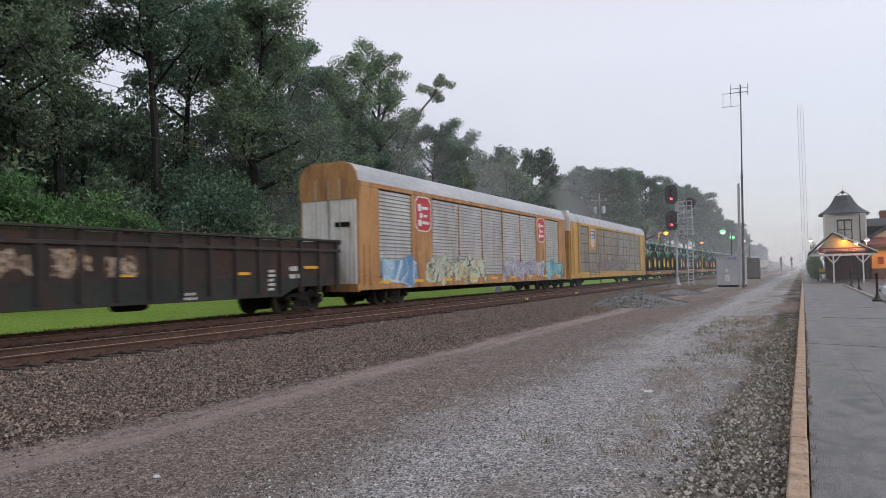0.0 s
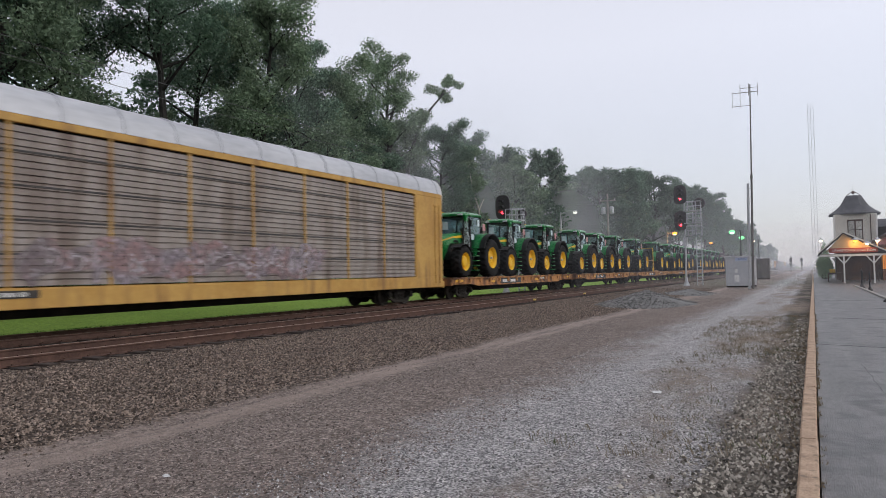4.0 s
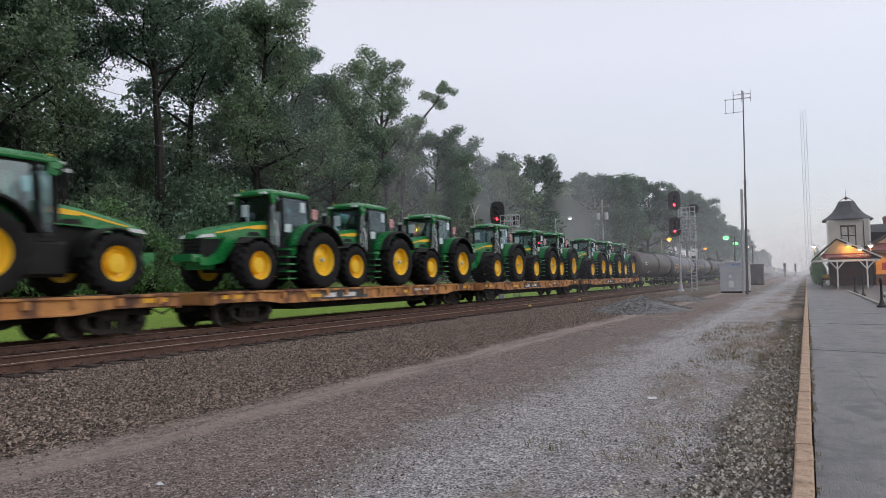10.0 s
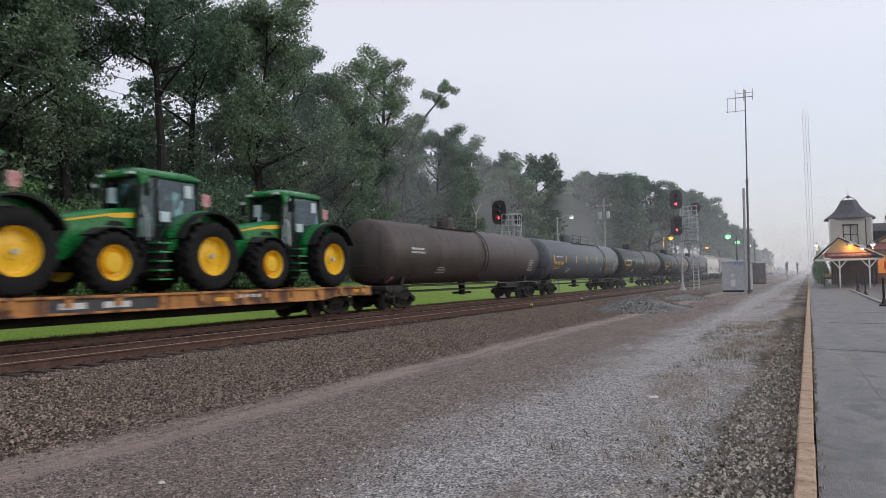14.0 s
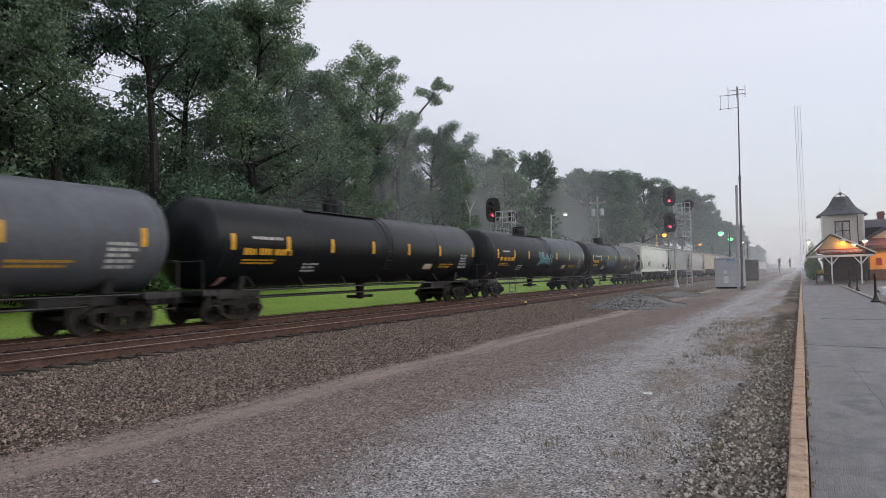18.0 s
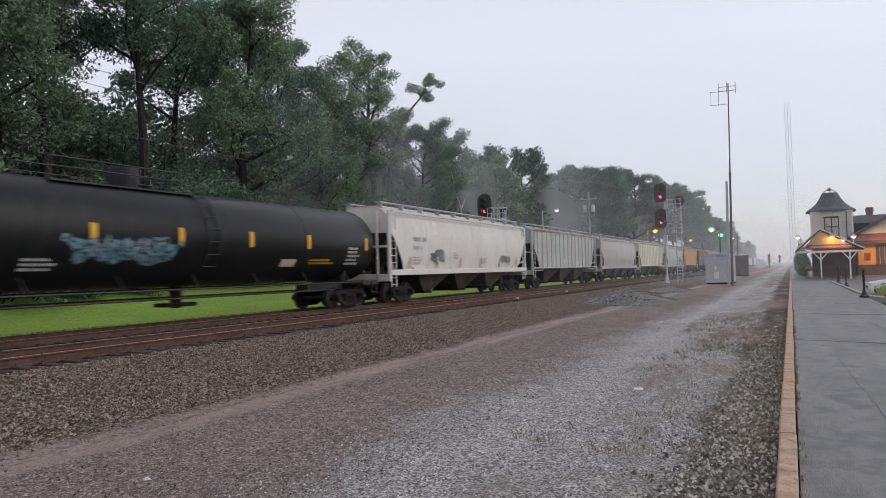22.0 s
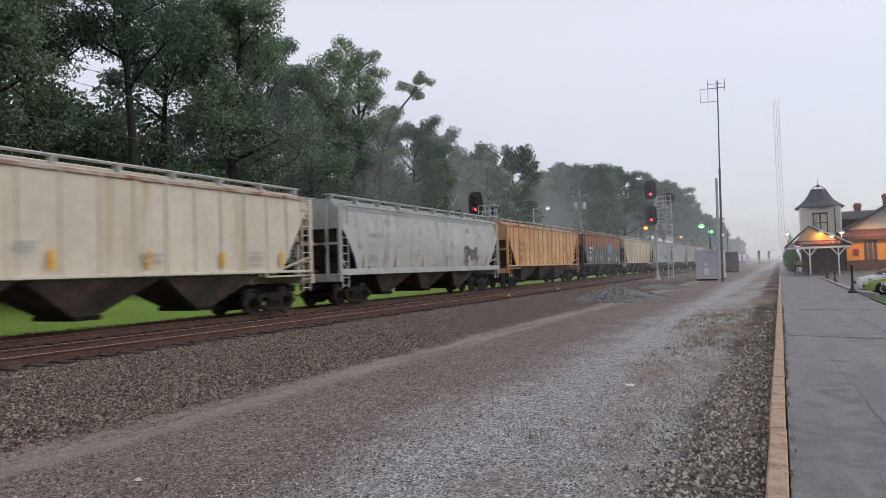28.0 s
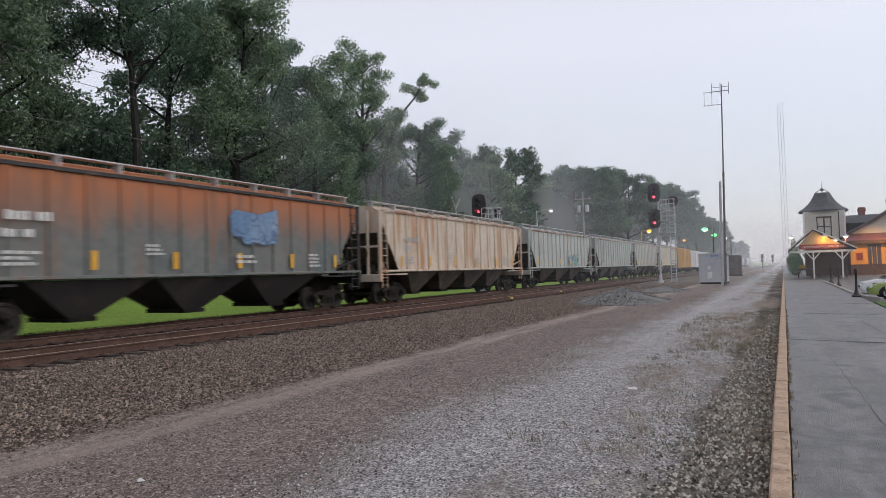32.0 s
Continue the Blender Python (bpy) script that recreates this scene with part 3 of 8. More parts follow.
# dry weeds, grass tufts and litter
def tufts(name, label, spots, blades, hmin, hmax, material, spread=0.06, width=0.003):
    rng = np.random.default_rng(21)
    v, f = [], []
    for x, y in spots:
        z = ground_z(x, y) if x < 0 else ASPHALT_Z
        for k in range(blades):
            a, r = rng.uniform(0, 6.28), spread * rng.random()
            h, lean_ = rng.uniform(hmin, hmax), rng.normal(0, 0.35, 2)
            px, py, w = x + r * math.cos(a), y + r * math.sin(a), width * (0.6 + 0.8 * rng.random())
            o = len(v)
            v += [(px - w, py, z - 0.01), (px + w, py, z - 0.01), (px + lean_[0] * h * 0.4 + w, py + lean_[1] * h * 0.4, z + h * 0.6), (px + lean_[0] * h, py + lean_[1] * h, z + h)]
            f += [(o, o + 1, o + 2), (o, o + 2, o + 3)]
    me = bpy.data.meshes.new(name)
    me.from_pydata(v, [], f)
    me.materials.append(material)
    tagged(new(name, me), label, "weeds", kind="stuff")


rt = random.Random(31)
spots = []
while len(spots) < 900:
    x, y = rt.uniform(-2.7, -0.2), rt.uniform(6.5, 27)
    if noise.noise((x * 0.9, y * 0.3, 7.7)) > rt.uniform(-0.45, 0.45):
        spots.append((x, y))
tufts("dry_weeds", "sparse dry brown weeds in the gravel beside the kerb", spots[:680], 9, 0.02, 0.08, M_WEED, 0.14, 0.0018)
tufts("green_weeds", "thin green weeds in the gravel beside the kerb", spots[680:], 7, 0.02, 0.07, M_GRASSW, 0.14, 0.0018)
tufts("kerb_grass", "short dry grass along the kerb", [(-0.19 - abs(rt.gauss(0, 0.05)), rt.uniform(3, 30)) for i in range(200)] + [(0.005 + abs(rt.gauss(0, 0.010)), rt.uniform(3, 26)) for i in range(120)], 6, 0.01, 0.05, M_WEED, 0.035, 0.003)
tufts("lawn_edge", "long grass at the edge of the ballast", [(-22.3 + rt.uniform(-0.5, 0.25), rt.uniform(6, 60)) for i in range(1500)], 7, 0.05, 0.16, M_GRASSB, 0.12, 0.006)
M_PAPER = surf("dirty white paper", (0.55, 0.55, 0.54), (0.7, 0.7, 0.68), 20, 0.8, 0, 0.3)
for x, y, s, nm in ((-1.98, 9.96, 0.10, "flat"), (-5.15, 4.35, 0.045, "bit"), (-0.45, 21.0, 0.06, "bit"), (-6.3, 33.0, 0.06, "bit"), (-2.35, 17.2, 0.03, "bit")):
    b = Bag().add([(-s, -s * 0.6, 0.01), (s * 0.9, -s * 0.5, 0.015), (s, s * 0.6, 0.01), (0, s * 0.3, 0.03), (-s * 0.8, s * 0.7, 0.012)], [(0, 1, 3), (1, 2, 3), (2, 4, 3), (4, 0, 3)])
    tagged(part("litter", b, M_PAPER, at=pose(x, y, ground_z(x, y), 0, 0, 40 * x), smooth=0), "scrap of dirty white paper lying on the gravel", "litter", group="litter on the gravel")
M_PEG = surf("yellow marker paint", (0.75, 0.55, 0.12), (0.85, 0.65, 0.2), 20, 0.5, 0, 0)
for x, y in ((-12.2, 32.5), (-12.2, 41.0)):
    p = thing("marker_peg", "small yellow marker peg beside the track", "marker", pose(x, y, ground_z(x, y)), group="marker pegs")
    part("stake", Bag().box(-0.02, 0.02, -0.02, 0.02, -0.05, 0.16), M_TIE, p)
    part("cap", Bag().box(-0.06, 0.06, -0.06, 0.06, 0.16, 0.24), M_PEG, p)
# ---------------------------------------------------------------- trees
def leaf_quads(rng, clumps, per, size):
    """Leaves as small pointed blades about clump centres (x, y, z, rx, rz)."""
    c = np.repeat(np.array(clumps), per, axis=0)
    n = len(c)
    d = rng.normal(size=(n, 3))
    d /= np.linalg.norm(d, axis=1)[:, None]
    r = rng.random(n)[:, None] ** 0.45
    p = c[:, :3] + d * r * np.stack([c[:, 3], c[:, 3], c[:, 4]], 1)
    nrm = rng.normal(size=(n, 3)) + np.array([0, 0, 0.7])
    nrm /= np.linalg.norm(nrm, axis=1)[:, None]
    u = np.cross(nrm, rng.normal(size=(n, 3)))
    u /= np.linalg.norm(u, axis=1)[:, None] + 1e-9
    w = np.cross(nrm, u)
    s = (size * rng.uniform(0.6, 1.3, n))[:, None]
    v = np.stack([p - u * s * 0.60 - w * s * 0.16, p - u * s * 0.25 + w * s * 0.55 + nrm * s * 0.1, p + u * s * 0.66], 1)
    return v.reshape(-1, 3), np.arange(n * 3).reshape(-1, 3)


def leaf_mesh(name, rng, clumps, per, size, material):
    v, f = leaf_quads(rng, clumps, per, size)
    me = bpy.data.meshes.new(name)
    me.from_pydata(v.tolist(), [], f.tolist())
    me.materials.append(material)
    return me


def make_tree(name, label, seed, height, spread, first, limbs, per, leaf, material, size=0.34, lean=(0, 0), open_=0.0, at=None, droop=0.0, fill=True, puff=1.0):
    """A tapered trunk with limbs; a crown of leaf clumps along them."""
    rng = np.random.default_rng(seed)
    rnd = random.Random(seed)
    root = thing(name, label, "tree", at)
    wood, clumps = Bag(), []
    pts, p = [Vector((0, 0, -0.4))], Vector((0, 0, 0))
    steps = 7
    for i in range(steps):
        p = p + Vector((lean[0] * height / steps + rnd.uniform(-0.3, 0.3), lean[1] * height / steps + rnd.uniform(-0.3, 0.3), height * 0.93 / steps))
        pts.append(p.copy())
    r0 = height * 0.016 + 0.05
    rad = [r0 * (1 - 0.86 * i / steps) for i in range(steps + 1)]
    for i in range(steps):
        wood.tube(pts[i], pts[i + 1], rad[i], rad[i + 1], 8, caps=False)
    for k in range(limbs):
        f = first + (0.98 - first) * (k + rnd.random() * 0.8) / limbs
        i = min(int(f * steps), steps - 1)
        a = pts[i].lerp(pts[i + 1], f * steps - i)
        ang = k * 2.4 + rnd.uniform(-0.5, 0.5)
        reach = spread * (1.0 - 0.55 * max(0, (f - 0.45) / 0.55)) * rnd.uniform(0.7, 1.15)
        rise = reach * rnd.uniform(0.35, 0.8) * (0.6 + f) - droop
        mid = a + Vector((math.cos(ang), math.sin(ang), 0)) * reach * 0.5 + Vector((0, 0, rise * 0.42))
        end = a + Vector((math.cos(ang + 0.2), math.sin(ang + 0.2), 0)) * reach + Vector((0, 0, rise))
        rl = rad[i] * 0.48 + 0.02
        wood.tube(a, mid, rl, rl * 0.6, 6, caps=False)
        wood.tube(mid, end, rl * 0.6, rl * 0.18, 5, caps=False)
        for q in range(3):
            s = mid.lerp(end, rnd.uniform(0.1, 0.9))
            e = s + Vector((rnd.uniform(-1, 1), rnd.uniform(-1, 1), rnd.uniform(0.1, 1.0))) * reach * 0.42
            wood.tube(s, e, rl * 0.3, rl * 0.1, 4, caps=False)
            if rnd.random() > open_:
                clumps.append((*e, puff * rnd.uniform(0.75, 1.35), puff * rnd.uniform(0.55, 0.95)))
        for e in (end, mid.lerp(end, 0.6)):
            if rnd.random() > open_ * 0.6:
                clumps.append((*e, puff * rnd.uniform(0.9, 1.6), puff * rnd.uniform(0.65, 1.1)))
        if fill and rnd.random() > open_:
            clumps.append((*mid, rnd.uniform(0.8, 1.5), rnd.uniform(0.7, 1.1)))
    top = pts[-1]
    for q in range(4):
        clumps.append((top.x + rnd.uniform(-1, 1), top.y + rnd.uniform(-1, 1), top.z + rnd.uniform(-1.0, 0.5), puff * rnd.uniform(0.8, 1.3), puff * rnd.uniform(0.7, 1.1)))
    part("trunk", wood, M_BARK, root)
    part("crown", leaf_mesh("crown", rng, clumps, per, size, leaf), None, root)
    return root


def make_bush(name, label, seed, rx, h, n, per, leaf, size, at=None):
    rng = np.random.default_rng(seed)
    rnd = random.Random(seed)
    root = thing(name, label, "bush", at)
    stems, clumps = Bag(), []
    for i in range(n):
        a, d = rnd.uniform(0, 6.28), rx * math.sqrt(rnd.random())
        z = h * rnd.uniform(0.15, 0.95) * (1 - 0.55 * (d / rx) ** 2)
        e = (d * math.cos(a), d * math.sin(a), z)
        stems.tube((e[0] * 0.3, e[1] * 0.3, -0.3), e, 0.04, 0.015, 4, caps=False)
        clumps.append((*e, rnd.uniform(0.5, 0.9) * h / 4.5, rnd.uniform(0.4, 0.7) * h / 4.5))
    part("stem", stems, M_BARK, root)
    part("foliage", leaf_mesh("foliage", rng, clumps, per, size, leaf), None, root)
    return root


OAK = [make_tree("tree", "tall dense dark green deciduous tree at the wood's edge", 21, 20, 5.2, 0.30, 19, 360, M_LEAF, M_LEAF, 0.17, open_=0.18, at=pose(-33.5, 15.0, 1.0, 0, 0, 20)),
       make_tree("tree", "tall leafy tree with an uneven spreading crown", 22, 20, 4.6, 0.22, 19, 380, M_LEAF2, M_LEAF2, 0.17, at=pose(-33.5, 18.6, 1.0, 0, 0, 140)),
       make_tree("tree", "tall dark tree with gaps in its crown", 23, 20, 4.9, 0.58, 16, 370, M_LEAF, M_LEAF, 0.17, at=pose(-33.0, 27.5, 1.0), open_=0.55)]
# the same kinds further off, with fewer and larger leaves
FAR = [make_tree("tree", "tall dense dark green deciduous tree down the line", 24, 20, 5.2, 0.28, 17, 120, M_LEAF, M_LEAF, 0.34, at=pose(-33, 129.0, 0)),
       make_tree("tree", "tall mid green deciduous tree down the line", 25, 20, 4.8, 0.24, 17, 120, M_LEAF2, M_LEAF2, 0.34, at=pose(-34, 84.0, 0) @ Matrix.Scale(0.80, 4))]
# the rest of the wood: kind, x, y, height, turn
WOOD = ((0, -37, 17.0, 11.5, 25), (1, -37.5, 21.5, 12, 200), (0, -37, 26.0, 11.5, 290), (1, -37.5, 30.0, 12, 65), (2, -35, 20.5, 18.5, 75), (2, -35, 23.5, 20.5, 310), (0, -36, 8, 19, 50), (1, -32, 3, 17, 10), (2, -35, 32.5, 20.3, 200), (1, -32.5, 35.5, 21.2, 80), (0, -34, 40.5, 19.5, 250), (1, -33, 45.0, 18.4, 30), (0, -34.5, 48.5, 16.5, 300),
        (1, -35, 57.5, 17.01, 60), (0, -32.5, 61.0, 16.38, 170), (1, -33, 66.0, 17.64, 310), (0, -34, 71.5, 17.64, 100), (1, -34, 78.0, 17.01, 220), (0, -36, 86.0, 18.06, 15), (1, -36, 92.0, 19.32, 75),
        (0, -37, 101.0, 19.95, 330), (1, -36, 108.0, 20.79, 190), (0, -34, 115.0, 18.2, 45), (0, -33, 123.0, 19.8, 130), (1, -33, 131.0, 20.8, 280), (0, -32, 139.0, 21.6, 5), (0, -32, 147.0, 22, 95),
        (0, -31, 157.0, 22.8, 185), (0, -30, 168.0, 22.5, 275), (0, -29, 181.0, 22.5, 35), (0, -27.5, 194.0, 24.6, 125), (0, -27, 206.0, 24.5, 215), (0, -26, 218.0, 22.5, 305), (1, -28, 240.0, 19.5, 66),
        (0, -27, 266.0, 20, 156), (1, -27, 296.0, 20.5, 246), (0, -27, 333.0, 21.5, 336), (1, -27, 375.0, 21, 12), (0, -27, 419.0, 20.5, 102), (1, -26, 470.0, 18.5, 192), (0, -25, 525.0, 16.5, 282),
        (0, -40, 12, 13, 33), (0, -41, 19, 10, 70), (0, -40, 25, 9, 110), (1, -41, 33, 10, 150), (0, -40, 43, 16, 190), (1, -40, 52, 16.5, 230), (0, -40, 61, 15, 270), (1, -41, 70, 15.5, 310), (0, -41, 80, 15.5, 350),
        (0, -24, 232, 20, 40), (1, -25, 250, 21.5, 100), (0, -24, 268, 20.5, 150), (0, -23.5, 284, 20.5, 200), (1, -24, 312, 19.5, 280), (0, -24, 350, 19, 30), (1, -23, 400, 18, 90), (0, -23, 455, 17, 10), (1, -23, 520, 15.5, 60),
        (1, -42, 90, 17.5, 40), (0, -43, 100, 18.5, 80), (1, -42, 112, 18.5, 120), (0, -40, 126, 19.5, 160), (1, -39, 140, 20.5, 200), (0, -38, 156, 21.5, 240), (1, -37, 175, 21.5, 280), (0, -35, 195, 22, 320))
for k, x, y, hgt, turn in WOOD:
    copy_thing(OAK[k] if y < 62 and x > -38 else FAR[k % 2], pose(x, y, ground_z(x, y) - 0.2, 0, 0, turn) @ Matrix.Scale((hgt - 1.3) / 20.0, 4))
make_tree("tree", "slender tree with a small open crown above the wood", 31, 21.6, 3.5, 0.50, 26, 150, M_LEAF2, M_LEAF2, 0.18, open_=0.30, at=pose(-33, 53.6, 0.6, 0, 0, 40), fill=False, puff=0.72)
lean_t = thing("tree", "thin leaning tree with a tuft of leaves on top", "tree", pose(-33, 54.5, 0))
lw = Bag()
path = [(0, 0, -0.3), (0.1, 0.4, 6), (0, 1.0, 12), (0.1, 3.0, 15.4), (0, 5.6, 17.8), (0.1, 7.6, 19.4), (0, 8.9, 20.4)]
for i, (a, b) in enumerate(zip(path, path[1:])):
    lw.tube(a, b, 0.26 - 0.038 * i, 0.26 - 0.038 * (i + 1), 7, caps=False)
rl = random.Random(8)
tuft = []
for i in range(11):
    e = (rl.uniform(-1.6, 1.6), 8.6 + rl.uniform(-1.9, 2.0), 20.1 + rl.uniform(-0.5, 1.3))
    lw.tube((0, 7.6, 19.4), e, 0.04, 0.015, 4, caps=False)
    tuft.append((*e, rl.uniform(0.5, 0.85), rl.uniform(0.4, 0.65)))
for i in range(4):
    tuft.append((rl.uniform(-0.6, 0.6), 2.4 + i * 0.7, 15.2 + i * 0.5, 0.6, 0.4))
part("trunk", lw, M_BARK, lean_t)
part("crown", leaf_mesh("crown", np.random.default_rng(9), tuft, 200, 0.18, M_LEAF2), None, lean_t)
# undergrowth that closes the wood's edge
SCRUB = [make_bush("bush", "tall dark shrub under the trees", 41, 3.6, 7.0, 50, 80, M_LEAF, 0.26, pose(-31.0, 12.0, 0.9)),
         make_bush("bush", "tall mid green shrub at the wood's edge", 42, 3.4, 6.2, 50, 80, M_LEAF2, 0.26, pose(-30.5, 31.0, 0.9))]
NEAR = [make_bush("bush", "dense dark shrub with small leaves under the trees", 44, 3.6, 7.0, 54, 260, M_LEAF, 0.15, pose(-31.2, 8.0, 0.9)),
        make_bush("bush", "dense mid green shrub with small leaves", 45, 3.4, 6.2, 54, 260, M_LEAF2, 0.15, pose(-30.9, 24.0, 0.9))]
BRIGHT = make_bush("bush", "bright green leafy bush at the edge of the grass", 43, 2.6, 4.6, 50, 260, M_LEAFB, 0.125, pose(-28.9, 13.5, 0.6))
rs = random.Random(5)
for i in range(44):
    y = 2 + 4.4 * i + rs.uniform(-1, 1)
    k = rs.choice((0, 0, 1))
    copy_thing((NEAR if y < 48 else SCRUB)[k], pose(-31.8 + rs.uniform(-0.9, 0.9) + max(0, (y - 120) * 0.05), y, 0.9, 0, 0, rs.uniform(0, 360)) @ Matrix.Scale(rs.uniform(0.75, 1.15), 4))
for i in range(34):
    y = 4 + 5.6 * i + rs.uniform(-1, 1)
    copy_thing((NEAR if y < 45 else SCRUB)[i % 2], pose(-36.5 + rs.uniform(-0.9, 0.9), y, 1.3, 0, 0, rs.uniform(0, 360)) @ Matrix.Scale(rs.uniform(1.2, 1.7), 4))
for x, y, s, a in ((-28.9, 9.5, 1.0, 30), (-29.1, 17.0, 1.15, 90), (-29.4, 20.3, 0.95, 160), (-29.3, 24.0, 0.85, 250), (-29.8, 27.5, 0.75, 300), (-29.6, 6.0, 1.1, 200), (-29.2, 14.8, 1.25, 120), (-29.6, 18.6, 1.2, 20), (-29.8, 22.2, 1.1, 75), (-30.0, 31.0, 0.9, 140), (-30.0, 35.0, 0.8, 230)):
    copy_thing(BRIGHT, pose(x, y, 0.6, 0, 0, a) @ Matrix.Scale(s, 4))
for y, sc in ((9.0, 1.9), (13.5, 2.0), (18.0, 1.9), (22.5, 2.1), (27.0, 1.9), (31.5, 2.0), (36.0, 2.1), (41.0, 2.2), (46.0, 2.1)):
    copy_thing(NEAR[int(y) % 2], pose(-41.5, y, 1.5, 0, 0, y * 37) @ Matrix.Scale(sc, 4))
dead = Bag()
for a, b, r0, r1 in (((0, 0, 4), (0.4, -1.2, 8.0), 0.16, 0.10), ((0.4, -1.2, 8.0), (0.3, -2.6, 10.4), 0.10, 0.05), ((0.3, -2.6, 10.4), (0.1, -2.9, 12.6), 0.05, 0.02), ((0.4, -1.2, 8.0), (0.5, 0.6, 10.0), 0.07, 0.03), ((0, 0, -0.3), (0, 0, 4), 0.2, 0.16)):
    dead.tube(a, b, r0, r1, 7, caps=False)
tagged(part("dead_tree", dead, M_BARKPALE, at=pose(-31.5, 68.0, 0)), "bleached bare dead tree trunk among the leaves", "tree")
# ---------------------------------------------------------------- the train
TX = -17.59
MOVERS, WHEELS = [], []


def shift(t):
    """Metres that the train has come along the track since the start."""
    return 12.84 * t + 0.0057 * t * t + 0.0002 * t ** 3


def mover(ob):
    MOVERS.append((ob, ob.matrix_basis.copy()))
    return ob


def truck(car, y):
    b = Bag()
    for s in (-1, 1):
        x = s * 1.02
        sides = ([(-1.02, 0.60), (-0.72, 0.74), (0.72, 0.74), (1.02, 0.60), (1.02, 0.46), (0.68, 0.60), (-0.68, 0.60), (-1.02, 0.46)],
                 [(-1.02, 0.47), (-0.86, 0.52), (-0.66, 0.34), (-0.40, 0.24), (0.40, 0.24), (0.66, 0.34), (0.86, 0.52), (1.02, 0.47), (0.98, 0.34), (0.72, 0.26), (0.42, 0.11), (-0.42, 0.11), (-0.72, 0.26), (-0.98, 0.34)])
        for p_ in sides:
            b.prism(p_[::-1], "x", x - 0.08, x + 0.08)
        for q in (-0.42, 0.34):
            b.box(x - 0.07, x + 0.07, q, q + 0.08, 0.20, 0.64)
        for q in (-0.24, 0.0, 0.24):
            b.tube((x + s * 0.03, q, 0.22), (x + s * 0.03, q, 0.47), 0.085, 0.085, 8)
        b.box(x - 0.10, x + 0.11, -0.33, 0.33, 0.47, 0.60)
        for q in (-0.89, 0.89):
            b.tube((x, q, 0.457), (x + s * 0.17, q, 0.457), 0.13, 0.12, 12)
    b.beam(-1.0, 1.0, -0.2, 0.2, 0.45, 0.78, 0.03)
    t = part("truck", b, M_TRUCK, car, key="truck", at=pose(0, y, 0), label="grimy cast steel truck")
    w = Bag()
    for s in (-1, 1):
        w.lathe([(0.0, -0.06), (0.10, -0.07), (0.12, -0.02), (0.36, -0.01), (0.40, -0.06), (0.457, -0.065), (0.457, 0.05), (0.485, 0.06), (0.485, 0.075), (0.40, 0.08), (0.36, 0.03), (0.0, 0.03)] if s < 0 else
                [(0.0, -0.03), (0.36, -0.03), (0.40, -0.08), (0.485, -0.075), (0.485, -0.06), (0.457, -0.05), (0.457, 0.065), (0.40, 0.06), (0.36, 0.01), (0.12, 0.02), (0.10, 0.07), (0.0, 0.06)], "x", (s * 0.755, 0, 0), 22)
        for k in range(3):
            a = 2 * math.pi * k / 3
            w.tube((s * 0.83, 0.06 * math.cos(a), 0.06 * math.sin(a)), (s * 0.86, 0.06 * math.cos(a), 0.06 * math.sin(a)), 0.02, 0.02, 6)
    w.tube((-0.72, 0, 0), (0.72, 0, 0), 0.08, 0.08, 10)
    for q in (-0.89, 0.89):
        WHEELS.append(part("wheelset", w, M_WHEEL, t, key="wheelset", at=pose(0, q, 0.457)))


def couplers(car, half):
    b = Bag().beam(-0.09, 0.09, -0.75, 0.12, 0.76, 0.94, 0.02).beam(-0.16, 0.16, 0.02, 0.26, 0.70, 0.98, 0.03)
    b.pipe([(0.25, -0.5, 0.85), (0.27, 0.0, 0.60), (0.22, 0.3, 0.5)], 0.025)
    for s in (-1, 1):
        part("coupler", b, M_UNDER, car, key="coupler", at=pose(0, s * half, 0, 0, 0, 0 if s > 0 else 180))


def bars(rows, x, thick=0.004):
    """Stencilled lettering that cannot be read, as plain bars: (y0, y1, z0, z1)."""
    b = Bag()
    for y0, y1, z0, z1 in rows:
        b.box(x, x + thick, y0, y1, z0, z1)
    return b


def lettering(rnd, y, z, w, lines, hgt=0.16):
    """Lines of characters that cannot be read, one bar for each, in groups."""
    out = []
    for i in range(lines):
        q, k = y, 0
        end = y + w * rnd.uniform(0.7, 1.0)
        word = rnd.randint(3, 5)
        zi = z - i * hgt * 1.7
        while q < end:
            l = hgt * rnd.uniform(0.38, 0.62)
            out.append((q, q + l, zi, zi + hgt * rnd.choice((1.0, 1.0, 0.92))))
            k += 1
            q += l + hgt * 0.20 + (hgt * 0.6 if k % word == 0 else 0)
    return out


SPRAYS = {}


